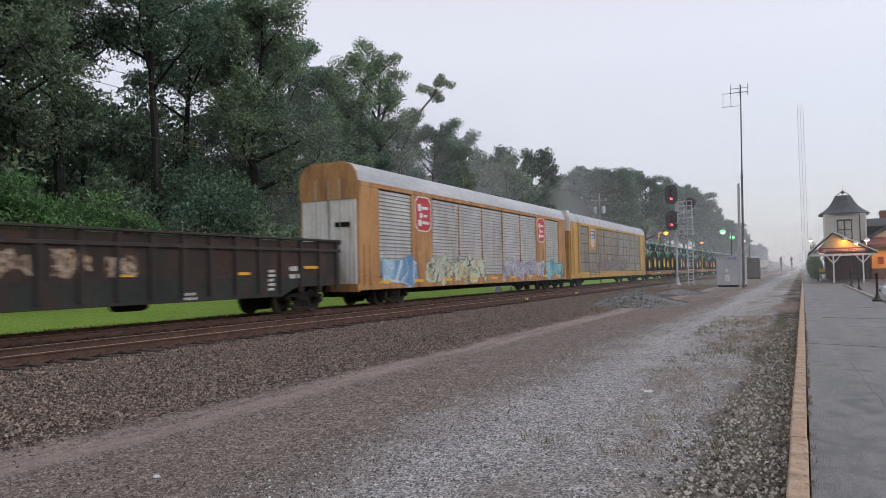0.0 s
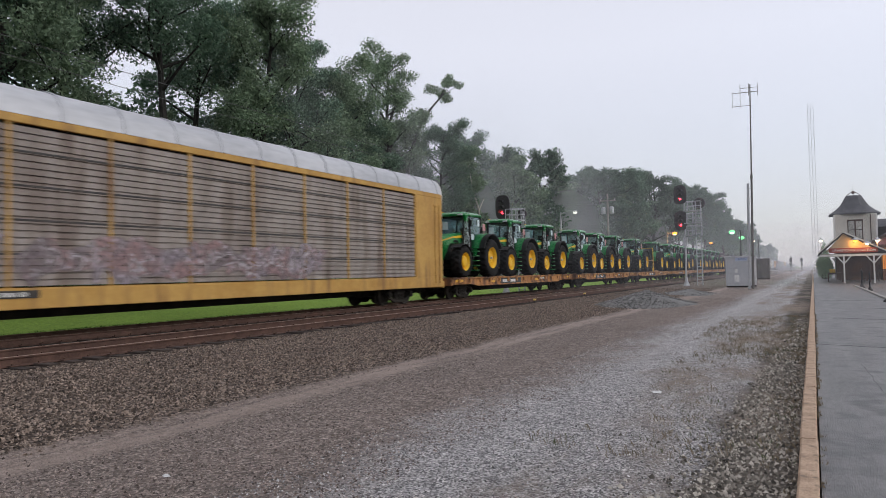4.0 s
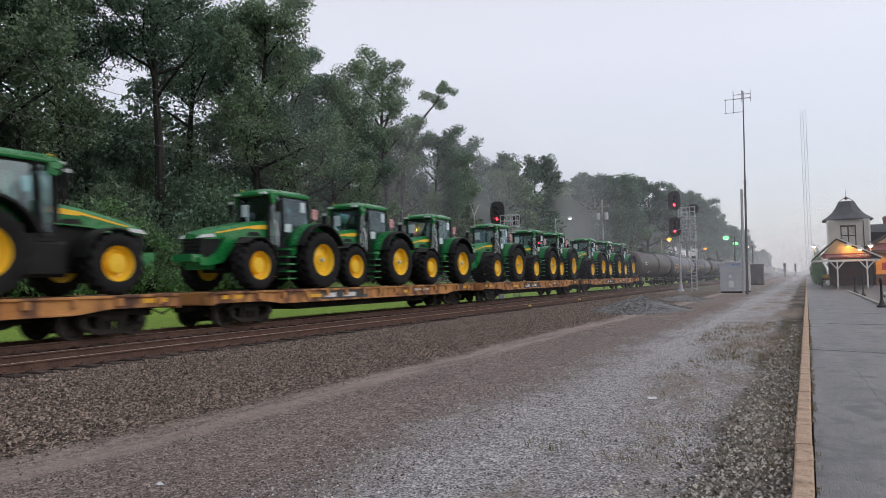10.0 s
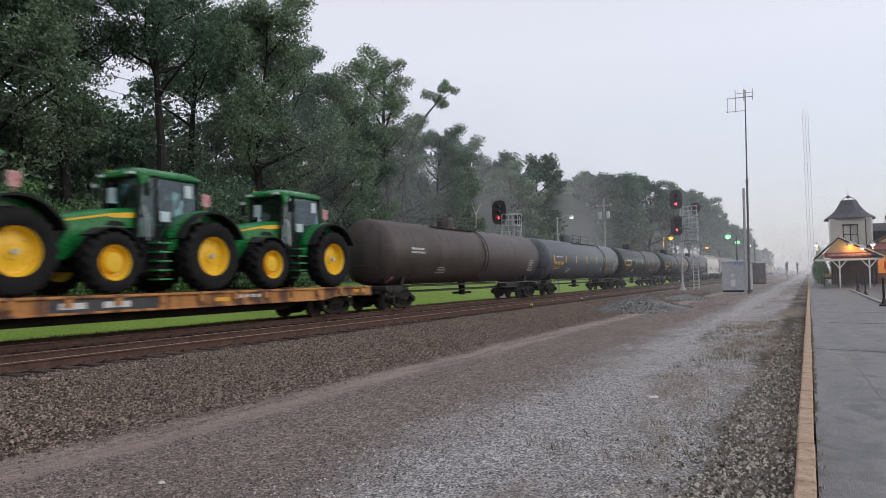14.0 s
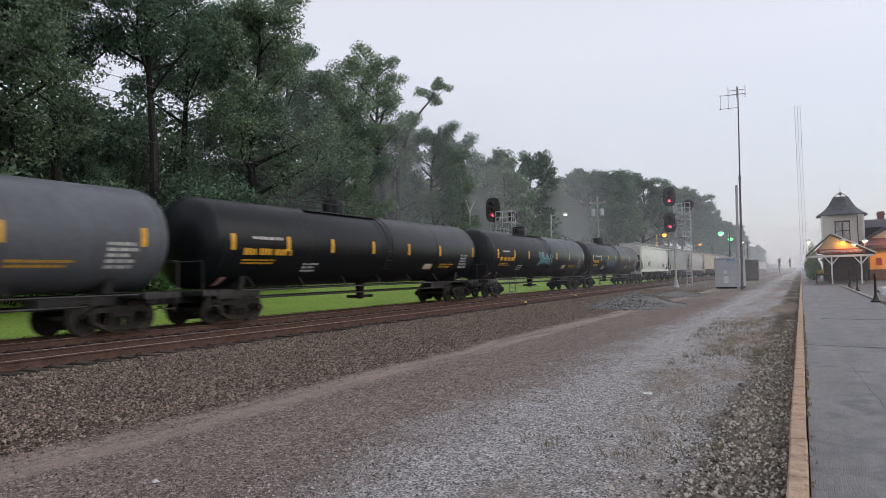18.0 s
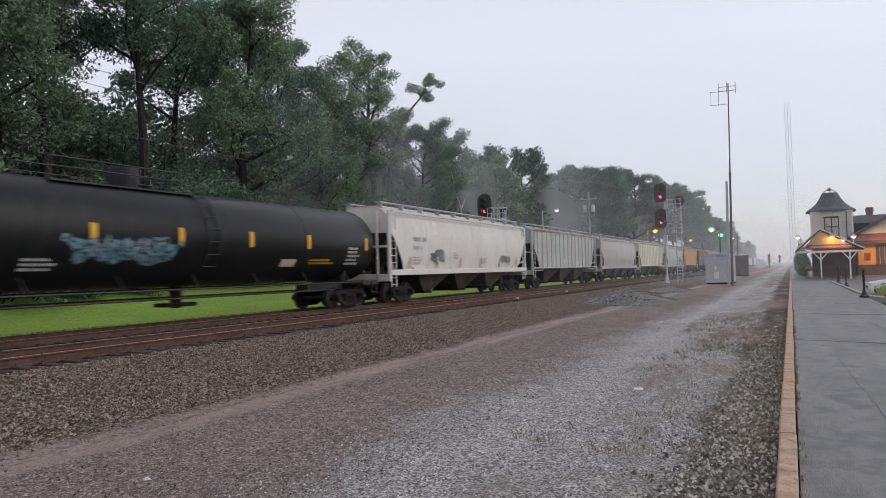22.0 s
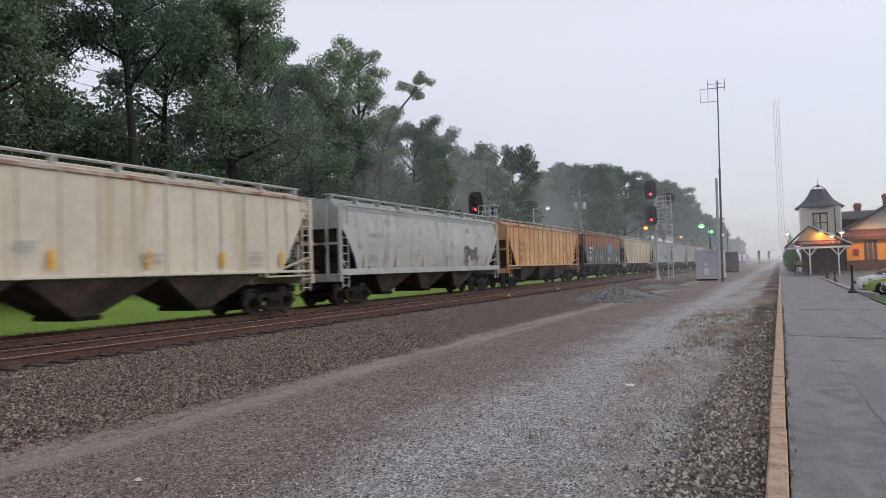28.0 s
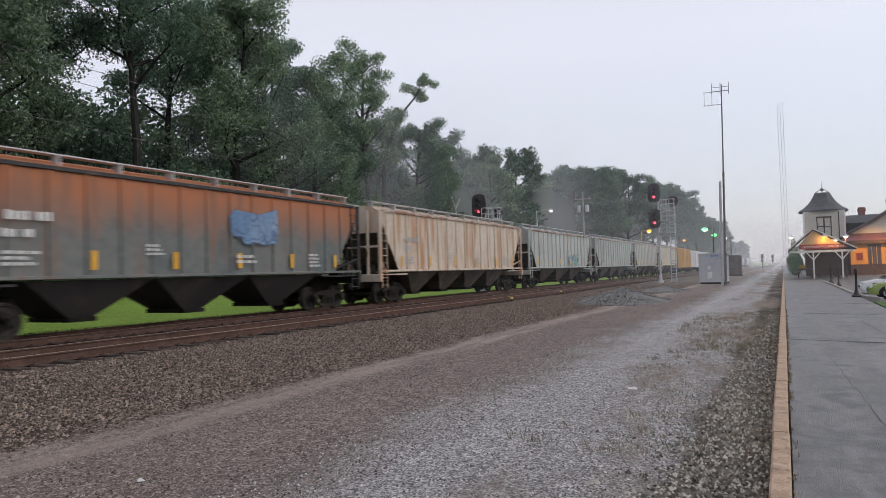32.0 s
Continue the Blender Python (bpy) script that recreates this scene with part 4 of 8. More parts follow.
def spray(colours, line, grain, fade):
    """Aerosol paint on steel: patches of colour, curling outlines, a ragged and patchy edge."""
    key = (colours, line, grain, fade)
    if key in SPRAYS:
        return SPRAYS[key]
    m = bpy.data.materials.new("spray paint")
    m.use_nodes = True
    n, l = m.node_tree.nodes, m.node_tree.links
    b = n["Principled BSDF"]
    co = n.new("ShaderNodeTexCoord")

    def field(scale, detail, twist):
        mp = n.new("ShaderNodeMapping")
        mp.inputs["Scale"].default_value = (0.0, 1.0, 0.8)
        l.new(co.outputs["Object"], mp.inputs[0])
        t = n.new("ShaderNodeTexNoise")
        t.inputs["Scale"].default_value, t.inputs["Detail"].default_value, t.inputs["Distortion"].default_value = scale, detail, twist
        l.new(mp.outputs[0], t.inputs["Vector"])
        return t.outputs[0]

    def calc(op, a, c):
        q = n.new("ShaderNodeMath")
        q.operation = op
        for i, v in enumerate((a, c)):
            if isinstance(v, (int, float)):
                q.inputs[i].default_value = v
            else:
                l.new(v, q.inputs[i])
        return q.outputs[0]

    def span(sock, lo, hi, a=0.0, c=1.0):
        q = n.new("ShaderNodeMapRange")
        q.inputs[1].default_value, q.inputs[2].default_value, q.inputs[3].default_value, q.inputs[4].default_value = lo, hi, a, c
        l.new(sock, q.inputs[0])
        return q.outputs[0]

    body = field(grain * 0.35, 1, 0.4)
    rp = n.new("ShaderNodeValToRGB")
    els = rp.color_ramp.elements
    els.new(0.5)
    for i, c in enumerate(colours):
        els[i].position, els[i].color = (0.36, 0.5, 0.64)[i], (*c, 1)
    l.new(body, rp.inputs[0])
    curl = field(grain * 0.55, 0.5, 1.2)
    ink = span(calc("ABSOLUTE", calc("SUBTRACT", curl, 0.5), 0.0), 0.016, 0.034, 1.0, 0.0)
    ink2 = span(calc("ABSOLUTE", calc("SUBTRACT", curl, 0.42), 0.0), 0.006, 0.016, 0.8, 0.0)
    mx = n.new("ShaderNodeMix")
    mx.data_type = "RGBA"
    l.new(calc("MAXIMUM", ink, ink2), mx.inputs[0])
    l.new(rp.outputs[0], mx.inputs[6])
    mx.inputs[7].default_value = (*line, 1)
    l.new(mx.outputs[2], b.inputs["Base Color"])
    b.inputs["Roughness"].default_value = 0.65
    sp = n.new("ShaderNodeSeparateXYZ")
    l.new(co.outputs["Generated"], sp.inputs[0])
    ey = calc("MINIMUM", sp.outputs[1], calc("SUBTRACT", 1.0, sp.outputs[1]))
    ez = calc("MINIMUM", sp.outputs[2], calc("SUBTRACT", 1.0, sp.outputs[2]))
    rim = calc("MINIMUM", calc("MULTIPLY", ey, 6.0), calc("MULTIPLY", ez, 2.2))
    cover = span(calc("ADD", rim, calc("MULTIPLY", calc("SUBTRACT", field(grain * 0.42, 1, 0.5), 0.5), 2.2)), 0.26, 0.36)
    thin = span(field(9.0, 4, 0.0), 0.30, 0.62, fade, 1.0)
    tr = n.new("ShaderNodeBsdfTransparent")
    ms = n.new("ShaderNodeMixShader")
    l.new(calc("MULTIPLY", cover, thin), ms.inputs[0])
    l.new(tr.outputs[0], ms.inputs[1])
    l.new(b.outputs[0], ms.inputs[2])
    l.new(ms.outputs[0], n["Material Output"].inputs["Surface"])
    SPRAYS[key] = m
    return m


def sprayed(car, y0, y1, z0, z1, x, colours, line, label="", grain=2.2, fade=0.55):
    b = Bag().add([(x, y0, z0), (x, y1, z0), (x, y1, z1), (x, y0, z1)], [(0, 1, 2, 3)])
    part("graffiti", b, spray(colours, line, grain, fade), car, label, smooth=0)


def ladder(car, x, y, z0, z1, material, wide=0.42, along="y"):
    b = Bag()
    if along == "y":
        b.beam(x - 0.02, x + 0.02, y - wide / 2 - 0.02, y - wide / 2 + 0.02, z0, z1, 0.004).beam(x - 0.02, x + 0.02, y + wide / 2 - 0.02, y + wide / 2 + 0.02, z0, z1, 0.004)
    else:
        b.beam(x - wide / 2 - 0.02, x - wide / 2 + 0.02, y - 0.02, y + 0.02, z0, z1, 0.004).beam(x + wide / 2 - 0.02, x + wide / 2 + 0.02, y - 0.02, y + 0.02, z0, z1, 0.004)
    z = z0 + 0.1
    while z < z1:
        if along == "y":
            b.box(x - 0.015, x + 0.015, y - wide / 2, y + wide / 2, z, z + 0.03)
        else:
            b.box(x - wide / 2, x + wide / 2, y - 0.015, y + 0.015, z, z + 0.03)
        z += 0.33
    return part("ladder", b, material, car)


def gondola(yc, length):
    car = thing("gondola_car", "long rusty dark brown open gondola car with ribbed sides", "freight car", pose(TX, yc, 0))
    h, top, side = length / 2 - 0.55, 2.66, 1.50
    for s in (-1, 1):
        up_ = Bag().box(*sorted((s * (side - 0.02), s * (side - 0.06))), -h, h, 1.32, top - 0.06)
        part("side_plate", up_, M_GOND, car)
        lo = Bag().prism([(-h, 1.33), (-h, 0.98), (-h + 2.6, 0.98), (-h + 3.4, 0.66), (h - 3.4, 0.66), (h - 2.6, 0.98), (h, 0.98), (h, 1.33)], "x", *sorted((s * (side - 0.01), s * (side - 0.05))))
        part("side_sill", lo, M_GONDLOW, car)
        rail = Bag().beam(*sorted((s * (side + 0.10), s * (side - 0.10))), -h, h, top - 0.02, top + 0.06, 0.015).beam(*sorted((s * (side + 0.06), s * (side - 0.04))), -h, h, top - 0.42, top - 0.30, 0.02)
        part("top_rail", rail, M_GONDRIB, car)
        n = 18
        rib = Bag().prism([(-0.09, 0.0), (0.09, 0.0), (0.06, 0.10), (-0.06, 0.10)], "z", 0.80, top - 0.02)
        for i in range(n):
            y = -h + 0.25 + (2 * h - 0.5) * i / (n - 1)
            part("rib", rib, M_GONDRIB, car, key="gonrib", at=pose(s * (side - 0.03), y, 0, 0, 0, -90 if s > 0 else 90))
    for s in (-1, 1):
        e = Bag().box(-side + 0.05, side - 0.05, *sorted((s * h, s * (h - 0.06))), 0.98, top - 0.05)
        e.beam(-side, side, *sorted((s * (h + 0.08), s * (h - 0.06))), top - 0.12, top + 0.06, 0.015)
        part("end_plate", e, M_BLACK, car)
        truck(car, s * (h - 1.75))
    part("floor_plate", Bag().box(-side + 0.06, side - 0.06, -h + 0.06, h - 0.06, 0.98, 1.08).beam(-0.3, 0.3, -h, h, 0.6, 0.98, 0.04), M_UNDER, car)
    rnd = random.Random(3)
    part("stencil", bars(lettering(rnd, h - 3.0, 1.55, 0.55, 2, 0.16) + lettering(rnd, h - 4.1, 1.5, 0.35, 5, 0.09) + lettering(rnd, -4.6, 1.75, 0.8, 2, 0.13) + lettering(rnd, h - 7.7, 0.85, 0.5, 2, 0.08), side + 0.005), M_WHITE, car)
    for q_ in [(-h + 3.0, -h + 3.9, 1.42, 1.55), (-0.6, 0.0, 1.42, 1.5), (h - 5.6, h - 5.0, 1.42, 1.52), (h - 2.2, h - 1.3, 1.62, 1.72)]:
        part("reflector", bars([q_], side + 0.006), M_AMBER, car)
    for ya, yb in ((-4.4, -2.8), (-2.4, -1.2), (-1.0, 0.1)):
        sprayed(car, ya, yb, 1.40, 2.15, side + 0.012, ((0.30, 0.20, 0.13), (0.40, 0.30, 0.22), (0.16, 0.10, 0.07)), (0.46, 0.38, 0.30), "", 4.0, 0.1)
    tank = Bag().lathe([(0, -0.55), (0.2, -0.52), (0.22, -0.4), (0.22, 0.4), (0.2, 0.52), (0, 0.55)], "y", (0.5, 0.6, 0.66), 14)
    part("brake_reservoir", tank, M_UNDER, car)
    couplers(car, length / 2 - 0.25)
    return mover(car)


def autorack(yc, length, frame_mat, panel_mat, roof_mat, door_mat, label, seed, ribs_roof):
    car = thing("autorack_car", label, "freight car", pose(TX, yc, 0))
    h, side, eave = length / 2 - 0.5, 1.50, 5.25
    rnd = random.Random(seed)
    n = 13
    step = 2 * (h - 1.3) / n
    segs = [(-h + 1.3 + step * i, -h + 1.3 + step * (i + 1), False) for i in range(n)]
    if ribs_roof == 0:
        wide = (2 * h - 12.84) / 5
        segs = [(-h + 1.58, -h + 4.38, False), (-h + 4.38, -h + 6.42, True)] + [(-h + 6.42 + wide * i, -h + 6.42 + wide * (i + 1), False) for i in range(5)] + [(h - 6.42, h - 4.38, True), (h - 4.38, h - 1.58, False)]
    else:
        wide = (2 * h - 5.14) / 9
        segs = [(-h + 2.57 + wide * i, -h + 2.57 + wide * (i + 1), False) for i in range(9)]
    margin = segs[0][0] + h - 0.05
    for s in (1, -1):
        f = Bag().beam(*sorted((s * side, s * (side - 0.12))), -h, h, 0.72, 1.22, 0.015).beam(*sorted((s * side, s * (side - 0.12))), -h, h, eave - 0.20, eave, 0.015)
        f.box(*sorted((s * side, s * (side - 0.12))), -h, -h + margin, 1.22, eave - 0.2).box(*sorted((s * side, s * (side - 0.12))), h - margin, h, 1.22, eave - 0.2)
        part("side_frame", f, frame_mat, car)
        for i, (y0, y1, post) in enumerate(segs):
            if post:
                part("post_panel", Bag().box(*sorted((s * (side - 0.01), s * (side - 0.10))), y0, y1 - 0.05, 1.22, eave - 0.2), frame_mat, car)
                continue
            pb = Bag()
            k = 23
            zz = (eave - 0.24 - 1.26) / k
            pts = []
            for j in range(k):
                z = 1.26 + zz * j
                pts += [(side - 0.045, z), (side - 0.052, z + zz * 0.74), (side - 0.095, z + zz * 0.80), (side - 0.095, z + zz * 0.93)]
            for (xa, za), (xb, zb) in zip(pts, pts[1:]):
                pb.add([(s * xa, y0 + 0.04, za), (s * xa, y1 - 0.04, za), (s * xb, y1 - 0.04, zb), (s * xb, y0 + 0.04, zb)], [(0, 1, 2, 3) if s > 0 else (3, 2, 1, 0)])
            part("louvre_panel", pb, panel_mat, car, smooth=0, key=("louvre", panel_mat.name, s, i))
            part("upright", Bag().beam(*sorted((s * (side - 0.02), s * (side - 0.10))), y1 - 0.045, y1 + 0.045, 1.22, eave - 0.2, 0.01), frame_mat, car, key=("upr", frame_mat.name, s, i))
    prof = [(-side, eave), (-side + 0.07, eave + 0.38), (-side + 0.30, eave + 0.68), (-0.8, eave + 0.83), (0.8, eave + 0.83), (side - 0.30, eave + 0.68), (side - 0.07, eave + 0.38), (side, eave)]
    part("roof", Bag().prism(list(reversed(prof)), "y", -h, h), roof_mat, car, smooth=50)
    if ribs_roof:
        rb = Bag()
        big = [(x * 1.012, eave + (z - eave) * 1.03 + 0.01) for x, z in prof]
        rb.prism(list(reversed(big)), "y", -0.06, 0.06)
        for i in range(17):
            part("roof_rib", rb, roof_mat, car, key=("roofrib", seed), at=pose(0, -h + 0.4 + (2 * h - 0.8) * i / 16, 0))
    for s in (-1, 1):
        for q in (-1, 1):
            d = Bag()
            pts = []
            for j in range(6):
                xa = 0.04 + 1.38 * j / 6
                pts += [(xa, 0.0), (xa + 0.05, 0.06), (xa + 0.17, 0.06), (xa + 0.22, 0.0)]
            zt = eave + 0.28
            vs = [(q * x, s * (h + dd), 1.0) for x, dd in pts] + [(q * x, s * (h + dd), zt - (0.25 if x > 1.1 else 0)) for x, dd in pts]
            k = len(pts)
            d.add(vs, [((j, j + 1, k + j + 1, k + j) if q * s < 0 else (k + j, k + j + 1, j + 1, j)) for j in range(k - 1)])
            part("end_door", d, door_mat, car, smooth=0)
        cap = Bag().prism(list(reversed([(x * 0.985, z) for x, z in prof] + [(side * 0.97, eave - 0.75), (-side * 0.97, eave - 0.75)])), "y", *sorted((s * (h - 0.02), s * (h + 0.09))))
        part("end_cap", cap, frame_mat if ribs_roof == 0 else M_WHITEDOOR, car)
        part("end_sill", Bag().beam(-side, side, *sorted((s * h, s * (h + 0.12))), 0.66, 1.0, 0.02), frame_mat, car)
        truck(car, s * (h - 3.4))
    part("underframe", Bag().box(-side + 0.15, side - 0.15, -h, h, 0.86, 1.0).beam(-0.35, 0.35, -h, h, 0.45, 0.9, 0.05), M_UNDER, car)
    x = side + 0.006
    if ribs_roof == 0:
        for yq in (-h + 5.46, h - 5.46):
            w = 0.77
            oc = [(-w, -0.55), (-w * 0.6, -0.75), (w * 0.6, -0.75), (w, -0.55), (w, 0.55), (w * 0.6, 0.75), (-w * 0.6, 0.75), (-w, 0.55)]
            part("emblem_border", Bag().prism([(yq + a, 4.20 + b_ * 1.12) for a, b_ in oc], "x", x - 0.008, x - 0.004), M_WHITE, car)
            part("emblem", Bag().prism([(yq + a * 0.92, 4.20 + b_ * 1.04) for a, b_ in oc], "x", x - 0.004, x), M_RED, car, "plain red painted panel")
            part("emblem_bars", bars([(yq - w * 0.66, yq - w * 0.28, 4.32, 4.66), (yq - w * 0.2, yq + w * 0.62, 4.42, 4.56), (yq - w * 0.45, yq - w * 0.12, 4.0, 4.24), (yq, yq + w * 0.5, 4.06, 4.18), (yq - w * 0.66, yq - w * 0.25, 3.62, 3.92), (yq - w * 0.15, yq + w * 0.7, 3.72, 3.86)], x + 0.001), M_WHITE, car)
        sprayed(car, -h + 1.5, -h + 5.0, 0.73, 2.25, x, ((0.10, 0.24, 0.44), (0.16, 0.32, 0.52), (0.34, 0.50, 0.64)), (0.55, 0.66, 0.72), "blue spray paint with pale strokes", 1.6, 0.8)
        sprayed(car, -h + 4.9, -h + 13.0, 0.73, 2.35, x + 0.004, ((0.50, 0.54, 0.42), (0.60, 0.63, 0.50), (0.52, 0.48, 0.30)), (0.07, 0.08, 0.10), "pale green spray paint with dark outlines", 2.4, 0.7)
        sprayed(car, -h + 15.2, -h + 23.0, 0.80, 2.20, x, ((0.24, 0.21, 0.32), (0.44, 0.44, 0.50), (0.33, 0.30, 0.42)), (0.62, 0.64, 0.68), "mauve spray paint with pale outlines", 2.6, 0.45)
        sprayed(car, -h + 22.8, -h + 27.4, 0.73, 2.35, x + 0.004, ((0.10, 0.30, 0.34), (0.20, 0.44, 0.48), (0.30, 0.52, 0.54)), (0.07, 0.20, 0.25), "teal spray paint with dark strokes", 1.5, 0.8)
        for q_ in [(-h + 3.0 * i + 1.5, -h + 3.0 * i + 2.4, 0.97, 1.09) for i in range(9)]:
            part("reflector", bars([q_], x + 0.002), M_AMBER, car)
    else:
        part("sign_panel", Bag().box(x - 0.03, x, -h + 5.15, -h + 7.5, 3.13, 5.05), frame_mat, car, "yellow painted panel")
        part("emblem", Bag().prism([(-h + 5.70, 4.78), (-h + 5.70, 3.50), (-h + 6.32, 3.28), (-h + 6.95, 3.50), (-h + 6.95, 4.78), (-h + 6.32, 4.90)][::-1], "x", x, x + 0.004), surf("faded pink shield paint", (0.55, 0.40, 0.40), (0.66, 0.52, 0.52), 9, 0.6, 0, 0), car, "plain pale shield")
        part("emblem_bars", bars([(-h + 5.66, -h + 6.99, 4.08, 4.74)], x + 0.006), surf("navy blue paint", (0.04, 0.09, 0.26), (0.07, 0.13, 0.32), 3, 0.6, 0, 0), car)
        part("stencil", bars(lettering(random.Random(14), -h + 5.76, 4.45, 1.3, 2, 0.17), x + 0.012), M_WHITE, car)
        for zb in (2.0, 2.8, 3.6, 4.4):
            part("rail_band", Bag().beam(side - 0.06, side - 0.035, -h + 2.57, h - 2.57, zb - 0.025, zb + 0.025, 0.004), M_BLACK, car)
        part("end_post", Bag().beam(side - 0.02, side + 0.09, -h + 1.9, -h + 2.15, 1.2, eave, 0.02), frame_mat, car)
        part("stencil_plate", Bag().box(x, x + 0.01, -h + 5.5, -h + 8.5, 0.98, 1.16), M_BLACK, car)
        part("stencil", bars(lettering(random.Random(4), -h + 5.7, 1.02, 1.1, 1, 0.1) + lettering(random.Random(5), -h + 7.2, 1.02, 1.1, 1, 0.1), x + 0.014), M_WHITE, car)
        sprayed(car, -h + 7.2, -h + 20.5, 1.25, 2.55, x - 0.012, ((0.20, 0.16, 0.17), (0.32, 0.20, 0.20), (0.26, 0.22, 0.25)), (0.46, 0.42, 0.44), "faint mauve spray paint", 2.6, 0.15)
    for s in (-1, 1):
        ladder(car, side + 0.02, s * (h - 0.55), 0.9, 4.7 if ribs_roof else 2.6, frame_mat)
        for q in (-0.62, 0.05, 0.62):
            part("lock_rod", Bag().tube((q, s * (h + 0.10), 1.0), (q, s * (h + 0.10), eave + 0.1), 0.016, 0.016, 6), frame_mat if ribs_roof else M_STEELG, car)
        part("door_slot", Bag().box(0.35, 1.1, *sorted((s * (h + 0.065), s * (h + 0.075))), 3.35, 3.55), M_UNDER, car)
    couplers(car, length / 2 - 0.3)
    return mover(car)


def flat_car(yc, length):
    car = thing("flat_car", "rusty orange-yellow flat car with stake pockets along its sill", "freight car", pose(TX, yc, 0), group="flat cars with tractors")
    h = length / 2 - 0.5
    part("deck", Bag().box(-1.42, 1.42, -h, h, 1.04, 1.12), M_DECK, car, key=("deck", round(length, 2)))
    for s in (-1, 1):
        b = Bag().prism([(-h, 1.13), (-h, 0.78), (-h + 2.2, 0.78), (-h + 3.2, 0.66), (h - 3.2, 0.66), (h - 2.2, 0.78), (h, 0.78), (h, 1.13)], "x", *sorted((s * 1.40, s * 1.46)))
        b.beam(*sorted((s * 1.40, s * 1.53)), -h, h, 1.06, 1.135, 0.012).beam(*sorted((s * 1.40, s * 1.51)), -h + 3.2, h - 3.2, 0.66, 0.72, 0.01)
        part("side_sill", b, M_FLAT, car, key=("sill", round(length, 2), s))
        pk = Bag().beam(*sorted((s * 1.46, s * 1.54)), -0.10, 0.10, 0.86, 1.06, 0.012)
        for i in range(15):
            part("stake_pocket", pk, M_FLAT, car, key=("pocket", s), at=pose(0, -h + 0.7 + (2 * h - 1.4) * i / 14, 0))
    for s in (-1, 1):
        part("end_sill", Bag().beam(-1.45, 1.45, *sorted((s * h, s * (h + 0.10))), 0.72, 1.13, 0.02), M_FLAT, car)
        truck(car, s * (h - 1.9))
    part("underframe", Bag().beam(-0.35, 0.35, -h, h, 0.5, 1.04, 0.05).prism([(-h + 3.4, 0.74), (h - 3.4, 0.74), (h - 4.6, 0.40), (-h + 4.6, 0.40)][::-1], "x", -0.9, 0.9), M_UNDER, car, key=("funder", round(length, 2)))
    rnd = random.Random(int(yc))
    q = rnd.uniform(-4.5, -2.5)
    part("patch", bars([(q, q + 3.2, 0.73, 1.04)], 1.462), M_HOLE, car, "dark grey painted patch")
    part("stencil", bars([(q + 0.3, q + 1.0, 0.80, 0.96), (q + 1.5, q + 2.3, 0.80, 0.96)] + lettering(rnd, 3.0, 0.9, 1.4, 1, 0.1), 1.468), M_WHITE, car)
    for q_ in [(-h + 0.3, -h + 1.2, 0.90, 1.03), (-h + 4.6, -h + 5.3, 0.82, 0.94), (2.0, 2.6, 0.82, 0.94), (h - 1.2, h - 0.4, 0.9, 1.03)]:
        part("reflector", bars([q_], 1.47), M_AMBER, car)
    couplers(car, length / 2 - 0.25)
    return mover(car)


def tyre_bag(r, w, rim, lugs):
    """A tractor tyre in one skin: bars slant from the shoulders to the middle of the tread, left and right in turn."""
    b = Bag()
    half = [(rim, 0.42, 0.0), (rim + 0.05, 0.47, 0.0), ((r + rim) / 2, 0.52, 0.0), (r - 0.16, 0.51, 0.0), (r - 0.09, 0.48, 0.035), (r - 0.065, 0.40, 0.065), (r - 0.06, 0.20, 0.062), (r - 0.055, 0.03, 0.055)]
    prof = [(rr, -x, dh) for rr, x, dh in half] + [(rr, x, dh) for rr, x, dh in reversed(half)]
    n, k = lugs * 4, len(prof)
    vs = []
    for i in range(n):
        a = 2 * math.pi * i / n
        for rr, x, dh in prof:
            turn = (i / 4 + (0.5 if x > 0 else 0.0) - 0.9 * abs(x)) % 1.0
            q = rr + (dh if turn < 0.5 else 0.0)
            vs.append((x * w, q * math.cos(a), q * math.sin(a)))
    return b.add(vs, [(i * k + j, ((i + 1) % n) * k + j, ((i + 1) % n) * k + j + 1, i * k + j + 1) for i in range(n) for j in range(k - 1)])


